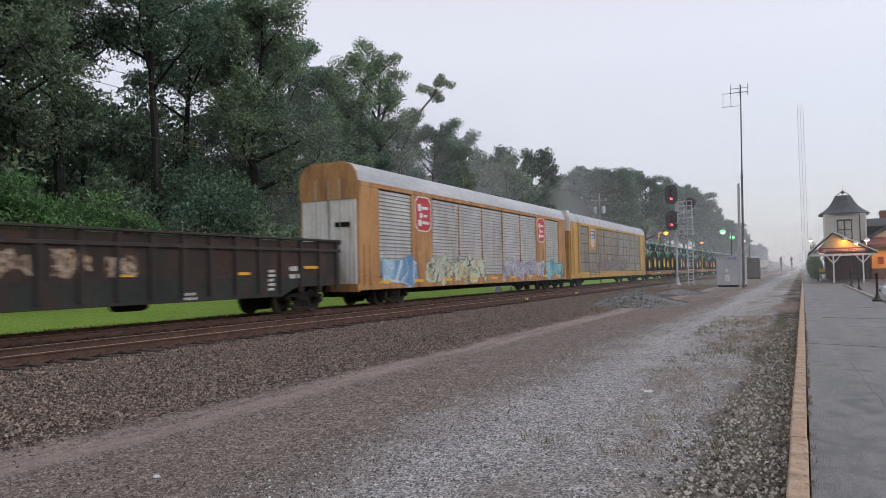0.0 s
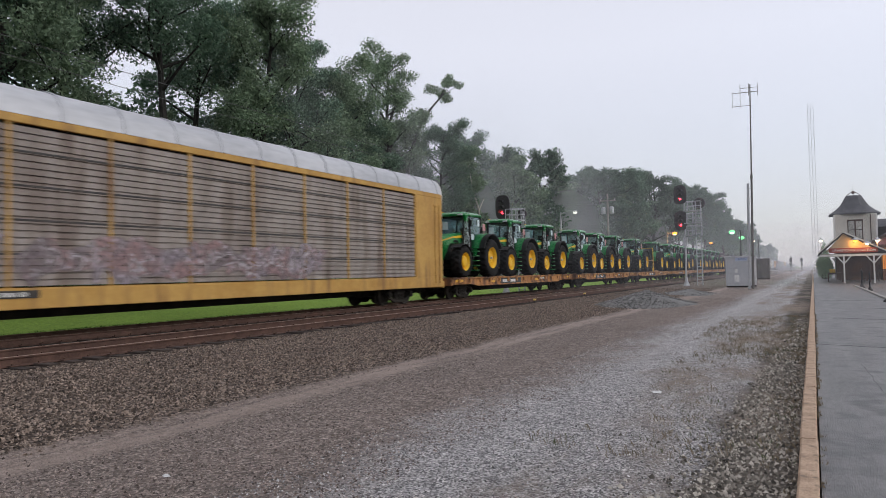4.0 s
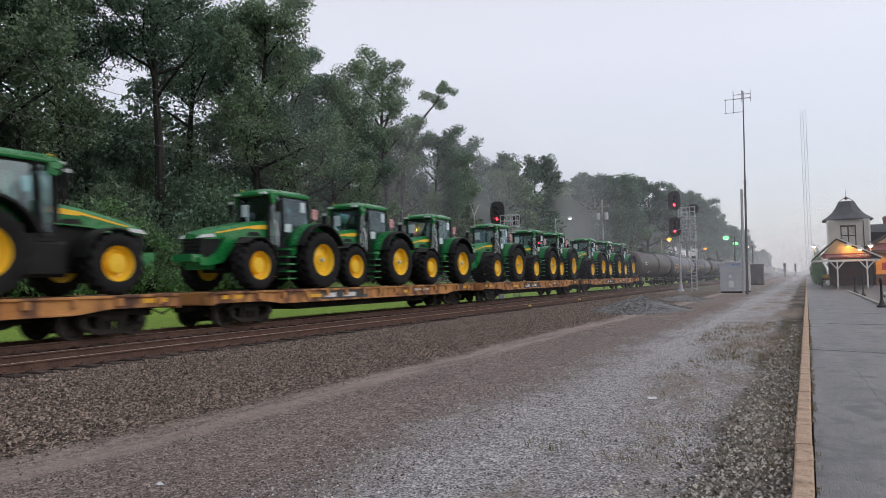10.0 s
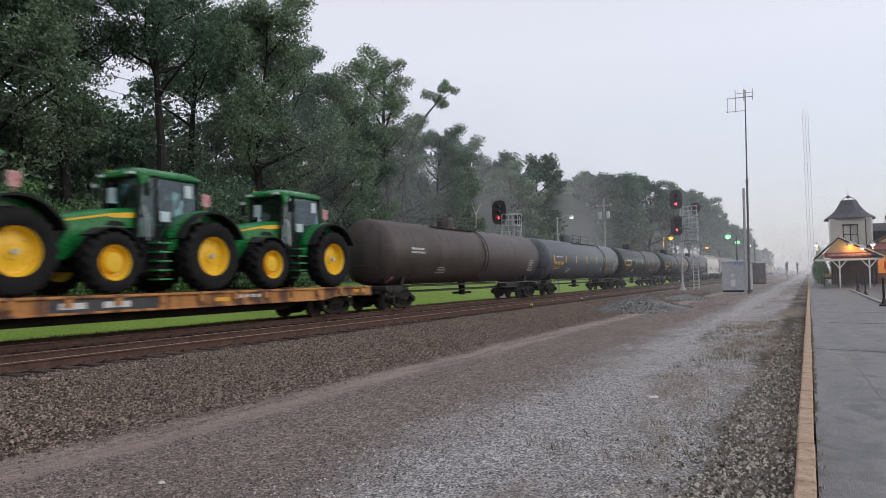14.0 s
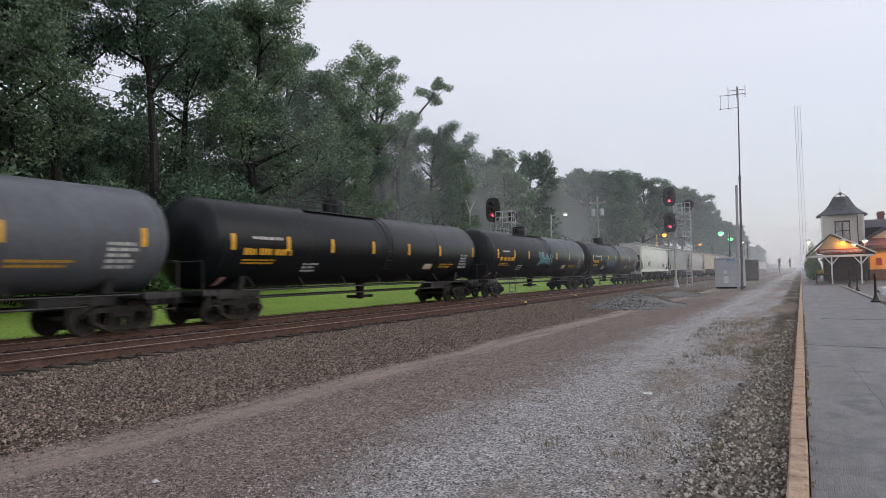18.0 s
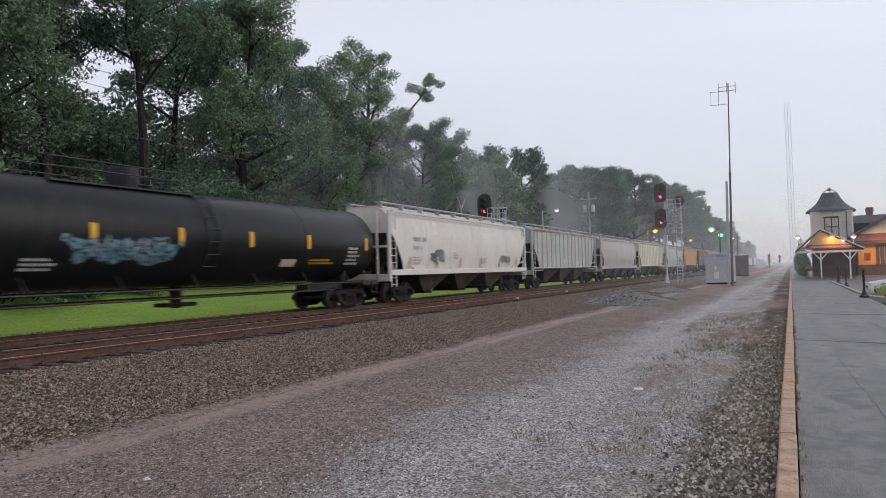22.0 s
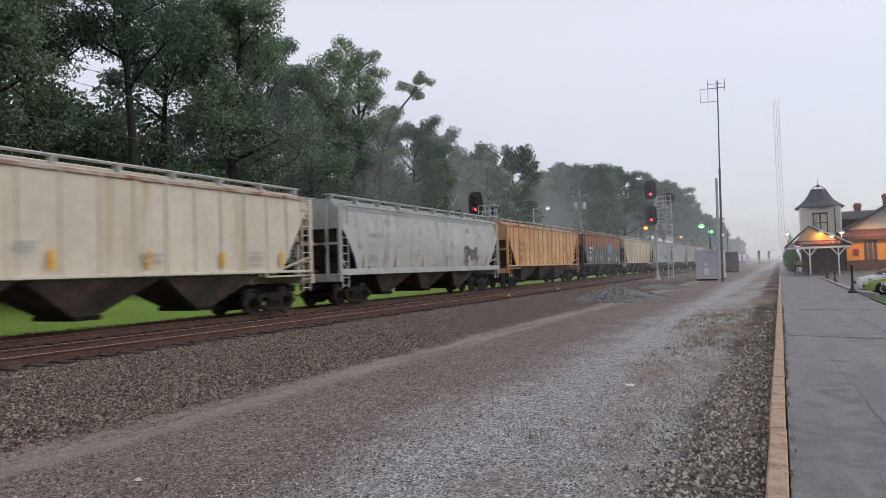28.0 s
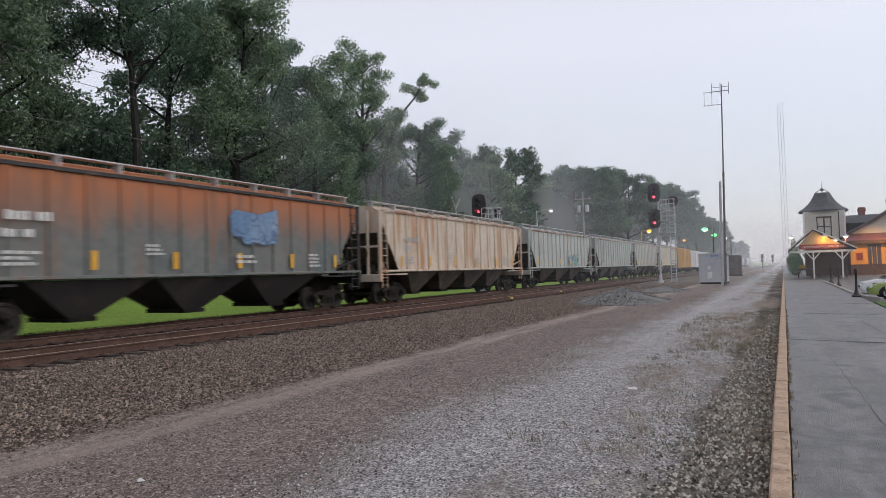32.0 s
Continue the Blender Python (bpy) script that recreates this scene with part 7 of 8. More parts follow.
def signal_mast(name, x, y, zb, zt, heads, label, side=1):
    s = thing(name, label, "railway signal", pose(x, y, zb), group="line signals")
    H = zt - zb
    part("mast", Bag().tube((0, 0, 0), (0, 0, H * 0.93), 0.09, 0.085, 12), M_STEELG, s)
    part("base", Bag().lathe([(0.0, 0.9), (0.12, 0.88), (0.16, 0.5), (0.30, 0.12), (0.34, 0.0)], "z", n=12), M_STEELG, s)
    part("junction_box", Bag().beam(-0.2, 0.2, -0.14, 0.14, H * 0.40, H * 0.46 + 0.25, 0.03), M_STEELG, s)
    for dx, z, lit in heads:
        signal_head(s, dx, -0.42, z - zb, lit)
        part("arm", Bag().tube((0, 0, z - zb), (dx, -0.3, z - zb), 0.05, 0.05, 8), M_STEELG, s)
    lad = Bag()
    lx = side * 1.25
    for q in (-0.24, 0.24):
        lad.beam(lx + q - 0.045, lx + q + 0.045, 0.10, 0.16, 0.1, H * 0.84, 0.005)
    z = 0.3
    while z < H * 0.82:
        lad.box(lx - 0.24, lx + 0.24, 0.11, 0.15, z, z + 0.055)
        z += 0.32
    part("ladder", lad, M_STEELG, s)
    for z in (H * 0.50, H * 0.62, H * 0.74):
        pl = Bag().beam(*sorted((0, lx + side * 0.3)), -0.45, 0.35, z, z + 0.06, 0.01)
        part("platform", pl, M_STEELG, s)
        for q in (0.5, 0.95):
            part("guard_rail", Bag().pipe([(side * 0.25, -0.45, z + q), (lx + side * 0.3, -0.45, z + q), (lx + side * 0.3, 0.35, z + q), (side * 0.25, 0.35, z + q)], 0.035, 5), M_STEELG, s)
        for xx in (side * 0.25, side * 0.8, lx + side * 0.3):
            for yy in (-0.45, 0.35):
                part("rail_post", Bag().tube((xx, yy, z), (xx, yy, z + 0.95), 0.035, 0.035, 5), M_STEELG, s)
    return s


near_sig = signal_mast("signal_near", -10.95, 71.0, -0.36, 9.5, [(-0.30, 8.60, True), (-0.30, 6.05, True)], "grey steel signal mast with two red lights, ladder and railed platforms")
rear = near_sig
rear = part("rear_head", Bag().lathe([(0, 0.05), (0.5, 0.05), (0.55, 0.0), (0.5, -0.05), (0, -0.05)], "y", (1.35, 0.3, 8.1), 18), M_BLACK, rear, "black round signal head facing away")
part("lamp_box", Bag().beam(1.15, 1.55, -0.08, 0.24, 7.75, 8.45, 0.03).tube((1.35, 0.3, 8.1), (1.0, 0.2, 8.1), 0.05, 0.05, 6), M_BLACK, rear)
far_sig = signal_mast("signal_far", -21.3, 50.5, -0.3, 7.3, [(0.0, 6.45, True)], "grey signal mast with a red light behind the train")
rear2 = far_sig
rear2 = part("rear_head", Bag().lathe([(0, 0.05), (0.36, 0.05), (0.4, 0.0), (0.36, -0.05), (0, -0.05)], "y", (1.3, 0.4, 6.2), 16), M_BLACK, rear2, "black round signal head turned away")
part("lamp_box", Bag().beam(1.16, 1.44, 0.08, 0.34, 5.95, 6.5, 0.03).tube((1.3, 0.4, 6.2), (1.0, 0.3, 6.2), 0.05, 0.05, 6), M_BLACK, rear2)

mast = thing("antenna_mast", "tall thin grey radio mast with crossed dipole antennas", "antenna mast", pose(-4.35, 61.7, -0.36, 0, 0.9, 0))
part("pole", Bag().tube((0, 0, 0), (0, 0, 9.2), 0.10, 0.08, 10).tube((0, 0, 9.2), (0, 0, 16.7), 0.06, 0.045, 8).tube((0, 0, 9.0), (0, 0, 9.3), 0.11, 0.11, 8), M_DUSTY, mast)
part("side_pole", Bag().tube((-0.28, 0.1, 0), (-0.28, 0.1, 8.6), 0.11, 0.10, 10).tube((-0.28, 0.1, 8.2), (0, 0, 8.2), 0.03, 0.03, 6), M_STEELG, mast)
an = Bag()
an.pipe([(-0.75, 0, 16.1), (0.55, 0, 16.1)], 0.03).pipe([(-0.75, 0, 16.45), (0.55, 0, 16.45)], 0.02)
for x in (-0.75, -0.1, 0.55):
    an.pipe([(x, 0, 15.8), (x, 0, 16.8)], 0.025)
an.pipe([(-0.75, 0, 16.1), (-1.45, 0, 16.1)], 0.02).pipe([(-0.75, 0, 15.0), (-1.45, 0, 15.0)], 0.02).pipe([(-0.75, 0, 14.9), (-0.75, 0, 16.1)], 0.02).pipe([(-1.35, 0, 14.9), (-1.35, 0, 16.2)], 0.015).pipe([(-0.75, 0, 15.0), (0, 0, 15.0)], 0.02)
part("antenna", an, M_DUSTY, mast)

cabn = thing("equipment_cabinet", "grey sheet metal signal equipment hut on short legs", "cabinet", pose(-5.75, 67.6, -0.36))
cb = Bag().beam(-1.15, 1.15, -1.0, 2.2, 0.15, 2.62, 0.03)
part("body", cb, M_ALU, cabn)
part("roof", Bag().prism([(-1.25, 2.62), (1.25, 2.62), (1.25, 2.68), (0, 2.78), (-1.25, 2.68)], "y", -1.1, 2.3), M_ALU, cabn)
part("door", Bag().box(-0.95, -0.05, -1.03, -1.0, 0.25, 2.4), M_ALU, cabn)
part("vent", Bag().box(0.35, 0.75, -1.02, -1.0, 1.9, 2.2), M_STEELG, cabn)
part("notice", Bag().box(-0.42, -0.17, -1.037, -1.03, 1.30, 1.62).box(-0.45, -0.05, -1.036, -1.03, 0.5, 1.1), M_WHITE, cabn)
for yf in (-0.95, 2.0):
    part("foot", Bag().box(-1.1, 1.1, yf, yf + 0.15, 0, 0.15), M_UNDER, cabn)
M_SIGNBLUE = surf("pale blue sign board", (0.42, 0.50, 0.66), (0.50, 0.58, 0.72), 5, 0.5, 0, 0)
M_NAVY = surf("navy lettering", (0.03, 0.05, 0.16), (0.04, 0.06, 0.2), 5, 0.5, 0, 0)
sg = part("name_board", Bag().box(-0.35, 0.65, -1.04, -1.01, 2.36, 2.62), M_SIGNBLUE, cabn)


def letters(text, size, m, material, parent, name="lettering"):
    cu = bpy.data.curves.new("text", "FONT")
    cu.body, cu.size, cu.extrude, cu.align_x, cu.align_y = text, size, 0.006, "CENTER", "CENTER"
    tmp = new("text", cu)
    me = bpy.data.meshes.new_from_object(tmp.evaluated_get(bpy.context.evaluated_depsgraph_get()))
    bpy.data.objects.remove(tmp)
    me.materials.append(material)
    ob = new(name, me)
    ob.parent, ob.matrix_basis = parent, m
    return ob


letters("LEWIS", 0.27, pose(0.15, -1.05, 2.49, 90, 0, 0), M_NAVY, cabn)
cab2 = thing("equipment_box", "small dark grey trackside equipment box", "cabinet", pose(-6.55, 112.0, -0.38))
part("body", Bag().beam(-0.95, 0.95, -0.9, 0.9, 0.0, 2.95, 0.03), M_CHUTE, cab2)
part("roof", Bag().box(-1.02, 1.02, -0.98, 0.98, 2.95, 3.03), M_CHUTE, cab2)

# gravel heaps
M_STONEH = stone_material("grey-green heap stone", (0.055, 0.055, 0.052), (0.165, 0.163, 0.155), (0.36, 0.355, 0.34))
def heap(name, label, x, y, rx, ry, hgt, n, seed):
    b = Bag()
    k, rings = 40, 9
    vs = [(x, y, ground_z(x, y) + hgt)]
    for j in range(1, rings + 1):
        f = j / rings
        for i in range(k):
            a = 2 * math.pi * i / k
            w = 1 + 0.16 * noise.noise((math.cos(a) * 1.5, math.sin(a) * 1.5, seed))
            px, py = x + rx * f * w * math.cos(a), y + ry * f * w * math.sin(a)
            pz = ground_z(px, py) - 0.03 + hgt * (1 - f) ** 1.15 * (1 + 0.25 * noise.noise((px * 1.1, py * 0.8, seed)))
            vs.append((px, py, pz))
    fs = [(0, 1 + i, 1 + (i + 1) % k) for i in range(k)]
    for j in range(rings - 1):
        fs += [(1 + j * k + i, 1 + (j + 1) * k + i, 1 + (j + 1) * k + (i + 1) % k, 1 + j * k + (i + 1) % k) for i in range(k)]
    b.add(vs, fs)
    tagged(part(name, b, surf("heap " + name, (0.12, 0.118, 0.113), (0.22, 0.217, 0.208), 3, 0.9, 0, 0.9, 25), smooth=60), label, "gravel heap", kind="stuff")
    rng = np.random.default_rng(seed)
    sp = []
    for i in range(n):
        a, f = rng.uniform(0, 6.28), math.sqrt(rng.random())
        px, py = x + rx * f * math.cos(a), y + ry * f * math.sin(a)
        sp.append((px, py, ground_z(px, py) + hgt * (1 - f) ** 1.15, rng.uniform(0.05, 0.11)))
    stones("heap_stones", "grey-green crushed stone lying on the heap", np.array(sp), M_STONEH)


heap("gravel_heap", "low heap of grey-green crushed stone", -7.5, 36.2, 2.3, 5.2, 0.72, 2600, 4)
heap("gravel_heap", "low spread heap of brown gravel", -7.6, 50.5, 1.9, 4.0, 0.30, 500, 8)

# ---------------------------------------------------------------- poles and lamps along the line
def utility_pole(x, y, zt, label):
    p = thing("utility_pole", label, "utility pole", pose(x, y, ground_z(x, y) - 0.1))
    H = zt - ground_z(x, y)
    part("pole", Bag().tube((0, 0, 0), (0, 0, H), 0.17, 0.12, 10), M_POLE, p)
    part("crossarm", Bag().beam(-1.1, 1.1, -0.06, 0.06, H - 1.0, H - 0.86, 0.01), M_POLE, p)
    for s in (-1, 1):
        part("transformer", Bag().lathe([(0, 0.0), (0.27, 0.02), (0.28, 0.1), (0.28, 0.85), (0.22, 0.95), (0, 0.97)], "z", (s * 0.55, -0.05, H - 2.7), 14), M_STEELG, p)
        part("insulator", Bag().tube((s * 0.95, 0, H - 0.86), (s * 0.95, 0, H - 0.66), 0.05, 0.03, 8), M_STEELG, p)
    return p


utility_pole(-24.0, 92.2, 11.7, "wooden utility pole with two grey transformers and a crossarm")
GLOW_O = glow("sodium lamp", (1.0, 0.38, 0.035), 1.7)
GLOW_G = glow("mercury lamp", (0.20, 1.0, 0.32), 1.2)
GLOW_W = glow("warm white lamp", (1.0, 0.84, 0.6), 2.6)
GLOW_D = glow("dim lamp", (0.9, 0.85, 0.8), 1.2)


def street_lamp(x, y, zl, arm, bulb, label, material, colour=None, watts=0, r=0.22):
    p = thing("street_lamp", label, "street lamp", pose(x, y, ground_z(x, y) - 0.1), group="lamps along the line")
    H = zl - ground_z(x, y) + 0.1
    part("pole", Bag().tube((0, 0, 0), (0, 0, H + 0.1), 0.10, 0.07, 8), material, p)
    part("arm", Bag().pipe([(0, 0, H - 0.15), (arm * 0.5, 0, H + 0.15), (arm, 0, H + 0.12)], 0.04), material, p)
    part("lamp_housing", Bag().lathe([(0, 0.22), (0.12, 0.20), (0.26, 0.05), (0.26, 0.0)], "z", (arm, 0, H), 14), M_STEELG, p)
    part("bulb", Bag().lathe([(0, r * 0.6), (r * 0.7, r * 0.4), (r, 0), (r * 0.7, -r * 0.5), (0, -r * 0.7)], "z", (arm, 0, H - 0.05), 14), bulb, p, "glowing lamp")
    if watts:
        li = new("lamp_light", bpy.data.lights.new("lamp_light", "POINT"))
        li.data.energy, li.data.color, li.data.shadow_soft_size = watts, colour, 0.3
        li.matrix_basis = pose(x + arm, y, zl - 0.45)
    return p


street_lamp(-24.0, 72.5, 7.7, 1.6, GLOW_D, "grey street lamp with a curved arm behind the train", M_STEELG)
street_lamp(-25.5, 143.0, 8.5, 1.5, GLOW_O, "street lamp glowing orange among the trees", M_POLE, (1.0, 0.45, 0.08), 900, 0.50)
street_lamp(-25.5, 198.0, 8.2, 1.5, GLOW_O, "far street lamp glowing orange", M_POLE, r=0.45)
street_lamp(-7.4, 88.0, 5.65, -0.9, GLOW_G, "dark lamp post with a green-white glowing lamp", M_BLACK, (0.5, 1.0, 0.7), 500, 0.36)
street_lamp(-8.2, 110.0, 5.8, -0.9, GLOW_G, "dark lamp post with a green-white glowing lamp", M_BLACK, r=0.40)
street_lamp(-8.6, 138.0, 6.2, -0.8, GLOW_W, "far lamp post with a warm lamp", M_BLACK, r=0.22)

wires = thing("overhead_wires", "thin sagging wires along the wood's edge", "wires")
for z0, xo in ((7.2, -24.0), (9.4, -25.5), (9.9, -25.0)):
    b = Bag()
    pts = [(xo, -12 + 104 * i / 40, z0 + 3.2 * (abs(i - 16) / 24) ** 2 - 0.1 * (i > 16)) for i in range(41)]
    b.pipe(pts, 0.013, 4)
    part("wire", b, M_WIRE, wires)

# far lattice mast and distant signals
lat = thing("lattice_tower", "tall pale guyed lattice radio tower in the mist", "radio tower", pose(0.55, 165, -0.3))
lb = Bag()
H = 36.0
for a in (90, 210, 330):
    c, s = 0.62 * math.cos(radians(a)), 0.62 * math.sin(radians(a))
    lb.tube((c, s, 0), (c, s, H), 0.035, 0.03, 5)
part("legs", lb, M_STEELG, lat)
br = Bag()
cor = [(0.62 * math.cos(radians(a)), 0.62 * math.sin(radians(a))) for a in (90, 210, 330)]
for k in range(26):
    z = k * H / 26
    for i in range(3):
        a, b_ = cor[i], cor[(i + 1) % 3]
        br.tube((*a, z), (*b_, z + H / 26), 0.012, 0.012, 3, caps=False)
part("bracing", br, M_STEELG, lat)
part("antenna", Bag().tube((0.5, 0, 27), (0.5, 0, 30), 0.05, 0.05, 6).tube((0, 0, 28.5), (0.5, 0, 28.5), 0.03, 0.03, 5).tube((-0.5, 0, 26), (-0.5, 0, 27.5), 0.04, 0.04, 6).tube((-0.5, 0, 26.7), (0, 0, 26.7), 0.03, 0.03, 5), M_STEELG, lat)
for x, y in ((-6.0, 240.0), (-3.4, 262.0), (-6.9, 270.0)):
    s = thing("distant_signal", "small distant signal post with dark heads", "railway signal", pose(x, y, -0.36))
    part("post", Bag().tube((0, 0, 0), (0, 0, 4.0), 0.10, 0.09, 6), M_CHUTE, s)
    part("head", Bag().beam(-0.35, 0.35, -0.15, 0.15, 3.3, 4.6, 0.1), M_BLACK, s)
    part("head", Bag().beam(-0.32, 0.32, -0.15, 0.15, 2.1, 3.0, 0.1), M_BLACK, s)
# ---------------------------------------------------------------- the station
S_CREAM = surf("cream painted clapboard", (0.50, 0.46, 0.40), (0.60, 0.56, 0.49), 1.0, 0.7, 0, 0.15, 30)
# ochre is deepened with the orange lamplight that falls on the wall
S_ORANGE = surf("ochre boards with lamp glow", (0.58, 0.27, 0.055), (0.68, 0.33, 0.075), 1.0, 0.7, 0, 0.15, 30)
S_BROWN = surf("dark brown trim and canopy shade", (0.055, 0.03, 0.022), (0.09, 0.05, 0.036), 2, 0.6, 0, 0.1)
S_SLATE = surf("dark slate shingles", (0.035, 0.036, 0.042), (0.07, 0.072, 0.08), 2.0, 0.7, 0, 0.5, 14)
S_REDROOF = surf("dull red metal roof", (0.16, 0.06, 0.06), (0.22, 0.09, 0.085), 1.0, 0.5, 0, 0.1)
S_WHITE = surf("white painted timber", (0.66, 0.64, 0.60), (0.76, 0.74, 0.70), 2, 0.6, 0, 0.1)
S_SIGN = surf("red sign board paint", (0.22, 0.025, 0.015), (0.28, 0.035, 0.02), 3, 0.5, 0, 0)
S_BRICK = surf("red chimney brick", (0.20, 0.08, 0.055), (0.30, 0.13, 0.09), 6, 0.9, 0, 0.5, 30)
S_PANE = bpy.data.materials.new("window glass")
S_PANE.use_nodes = True
sp_ = S_PANE.node_tree.nodes["Principled BSDF"]
sp_.inputs["Base Color"].default_value, sp_.inputs["Roughness"].default_value, sp_.inputs["Specular IOR Level"].default_value = (0.05, 0.055, 0.06, 1), 0.05, 0.8


def window(parent, x0, x1, y, z0, z1, cols=2, rows=2):
    """A framed window in a wall that faces -y."""
    w = part("window", Bag().beam(x0 - 0.12, x1 + 0.12, y - 0.10, y, z1, z1 + 0.16, 0.01).box(x0 - 0.10, x0, y - 0.07, y, z0, z1).box(x1, x1 + 0.10, y - 0.07, y, z0, z1).beam(x0 - 0.14, x1 + 0.14, y - 0.12, y, z0 - 0.10, z0, 0.01), S_BROWN, parent)
    bb = Bag()
    for i in range(1, cols):
        xx = x0 + (x1 - x0) * i / cols
        bb.box(xx - 0.07, xx + 0.07, y - 0.05, y - 0.012, z0, z1)
    for j in range(1, rows):
        zz = z0 + (z1 - z0) * j / rows
        bb.box(x0, x1, y - 0.05, y - 0.014, zz - 0.03, zz + 0.03)
    part("glazing_bar", bb, S_BROWN, w)
    part("pane", Bag().box(x0, x1, y - 0.012, y - 0.004, z0, z1), S_PANE, w)
    return w


part("station_footing", Bag().box(6.5, 17.5, 87.9, 104, -1.2, ASPHALT_Z + 0.004), M_CONC)
tagged(bpy.data.objects["station_footing"], "concrete footing under the station wall", "footing", kind="structure")
st = thing("station_building", "old cream and ochre railway station with a slate-roofed tower", "station building", pose(0, 0, ASPHALT_Z))
TY = 90.0
# tower
tw = part("tower", Bag().box(2.25, 6.35, TY, TY + 4.2, 0, 7.35), S_CREAM, st)
cbd = Bag()
for i in range(30):
    z = 3.9 + i * 0.115
    cbd.prism([(TY - 0.03, z), (TY - 0.004, z), (TY - 0.004, z + 0.11)], "x", 2.25, 6.35)
part("clapboard", cbd, S_CREAM, tw)
for xx in (2.18, 6.25):
    part("corner_board", Bag().box(xx, xx + 0.16, TY - 0.06, TY, 0, 7.3), S_WHITE, tw)
part("downpipe", Bag().tube((5.75, TY - 0.1, 0.2), (5.75, TY - 0.1, 7.2), 0.05, 0.05, 8), S_BROWN, tw)
roof = Bag()
cx, cy = 4.3, TY + 2.1
prof = [(2.72, 7.30), (2.74, 7.45), (2.1, 7.85), (1.55, 8.35), (1.15, 8.95), (0.85, 9.55), (0.0, 9.6)]
k = 8
for (ra, za), (rb_, zb) in zip(prof, prof[1:]):
    a = [(cx + ra * math.cos(radians(22.5 + 45 * i)) * 1.0, cy + ra * math.sin(radians(22.5 + 45 * i))) for i in range(k)]
    b_ = [(cx + rb_ * math.cos(radians(22.5 + 45 * i)), cy + rb_ * math.sin(radians(22.5 + 45 * i))) for i in range(k)]
    roof.add([(*p, za) for p in a] + [(*p, zb) for p in b_], [(i, (i + 1) % k, k + (i + 1) % k, k + i) for i in range(k)])
part("tower_roof", roof, S_SLATE, st, "flared dark slate roof")
part("finial", Bag().tube((cx, cy, 9.5), (cx, cy, 10.9), 0.04, 0.015, 6).lathe([(0, 0.3), (0.16, 0.22), (0.2, 0.1), (0, 0)], "z", (cx, cy, 9.75), 10).pipe([(cx - 0.7, cy, 9.6), (cx - 0.35, cy, 9.85), (cx, cy, 10.1), (cx + 0.35, cy, 9.85), (cx + 0.7, cy, 9.6)], 0.04), S_BROWN, st)
window(tw, 3.62, 4.92, TY, 4.55, 6.55)
# main block with a gable towards the camera
MX0, MX1, MY = 6.6, 17.4, 88.0
mb = Bag().box(MX0, MX1, MY, MY + 16, 0, 3.55)
main = part("main_wall", mb, S_ORANGE, st, "boarded lower wall, ochre with lamplight in its paint")
part("plinth", Bag().box(MX0 - 0.03, MX1 + 0.03, MY - 0.04, MY + 16, 0, 1.15), S_BROWN, st, "dark brown lower panelling")
for i in range(24):
    x = MX0 + 0.2 + i * 0.45
    part("batten", Bag().box(-0.025, 0.025, MY - 0.03, MY, 1.15, 3.5), S_ORANGE, main, key="batten", at=pose(x, 0, 0))
gx = (MX0 + MX1) / 2
gab = Bag().prism([(MX0, 4.5), (MX1, 4.5), (gx, 7.6)], "y", MY + 1.0, MY + 16)
part("gable", gab, S_CREAM, st, "cream boarded gable")
part("upper_wall", Bag().box(MX0, MX1, MY + 1.0, MY + 16, 3.55, 4.5), S_CREAM, st)
part("skirt_roof", Bag().prism([(MY - 0.7, 3.75), (MY - 0.7, 3.62), (MY + 1.0, 3.62), (MY + 1.0, 4.55)][::-1], "x", MX0 - 0.6, MX1 + 0.6), S_REDROOF, st, "dull red skirt roof over the wall")
part("skirt_fascia", Bag().beam(MX0 - 0.6, MX1 + 0.6, MY - 0.74, MY - 0.70, 3.40, 3.76, 0.008), S_BROWN, st)
mr = Bag()
mr.prism([(MX0 - 0.9, 4.02), (gx, 7.75), (gx, 7.95), (MX0 - 0.9, 4.22)][::-1], "y", MY + 0.4, MY + 16.5)
mr.prism([(gx, 7.75), (MX1 + 0.9, 4.02), (MX1 + 0.9, 4.22), (gx, 7.95)][::-1], "y", MY + 0.4, MY + 16.5)
part("main_roof", mr, S_SLATE, st, "dark slate gable roof")
part("bargeboard", Bag().prism([(MX0 - 0.95, 3.85), (gx, 7.58), (gx, 7.86), (MX0 - 0.95, 4.13)][::-1], "y", MY + 0.30, MY + 0.398), S_BROWN, st)
part("hall_roof", Bag().prism([(TY + 4.2, 6.0), (TY + 6, 7.0), (TY + 12, 7.0), (TY + 12, 5)][::-1], "x", 4.5, 10.2), S_SLATE, st)
for x, y, zt, w in ((8.6, 97.0, 7.95, 0.34), (11.2, 93.0, 8.6, 0.42)):
    part("chimney", Bag().beam(x - w, x + w, y - w, y + w, 5.5, zt, 0.02).beam(x - w * 1.25, x + w * 1.25, y - w * 1.25, y + w * 1.25, zt - 0.45, zt - 0.2, 0.02), S_BRICK, st)
window(main, 8.35, 9.35, MY, 1.2, 3.1)
window(main, 11.0, 12.0, MY, 1.2, 3.1)
part("notice_board", Bag().box(7.15, 7.75, MY - 0.03, MY, 1.6, 2.4), S_SIGN, st)
# wall behind the canopy, brown to hold the shade under its roof
part("lobby_wall", Bag().box(2.25, 6.6, TY - 0.2, TY, 0, 3.5), S_BROWN, st)
part("lobby_door", Bag().box(3.4, 4.5, TY - 0.25, TY - 0.2, 0, 2.2), S_BROWN, st)

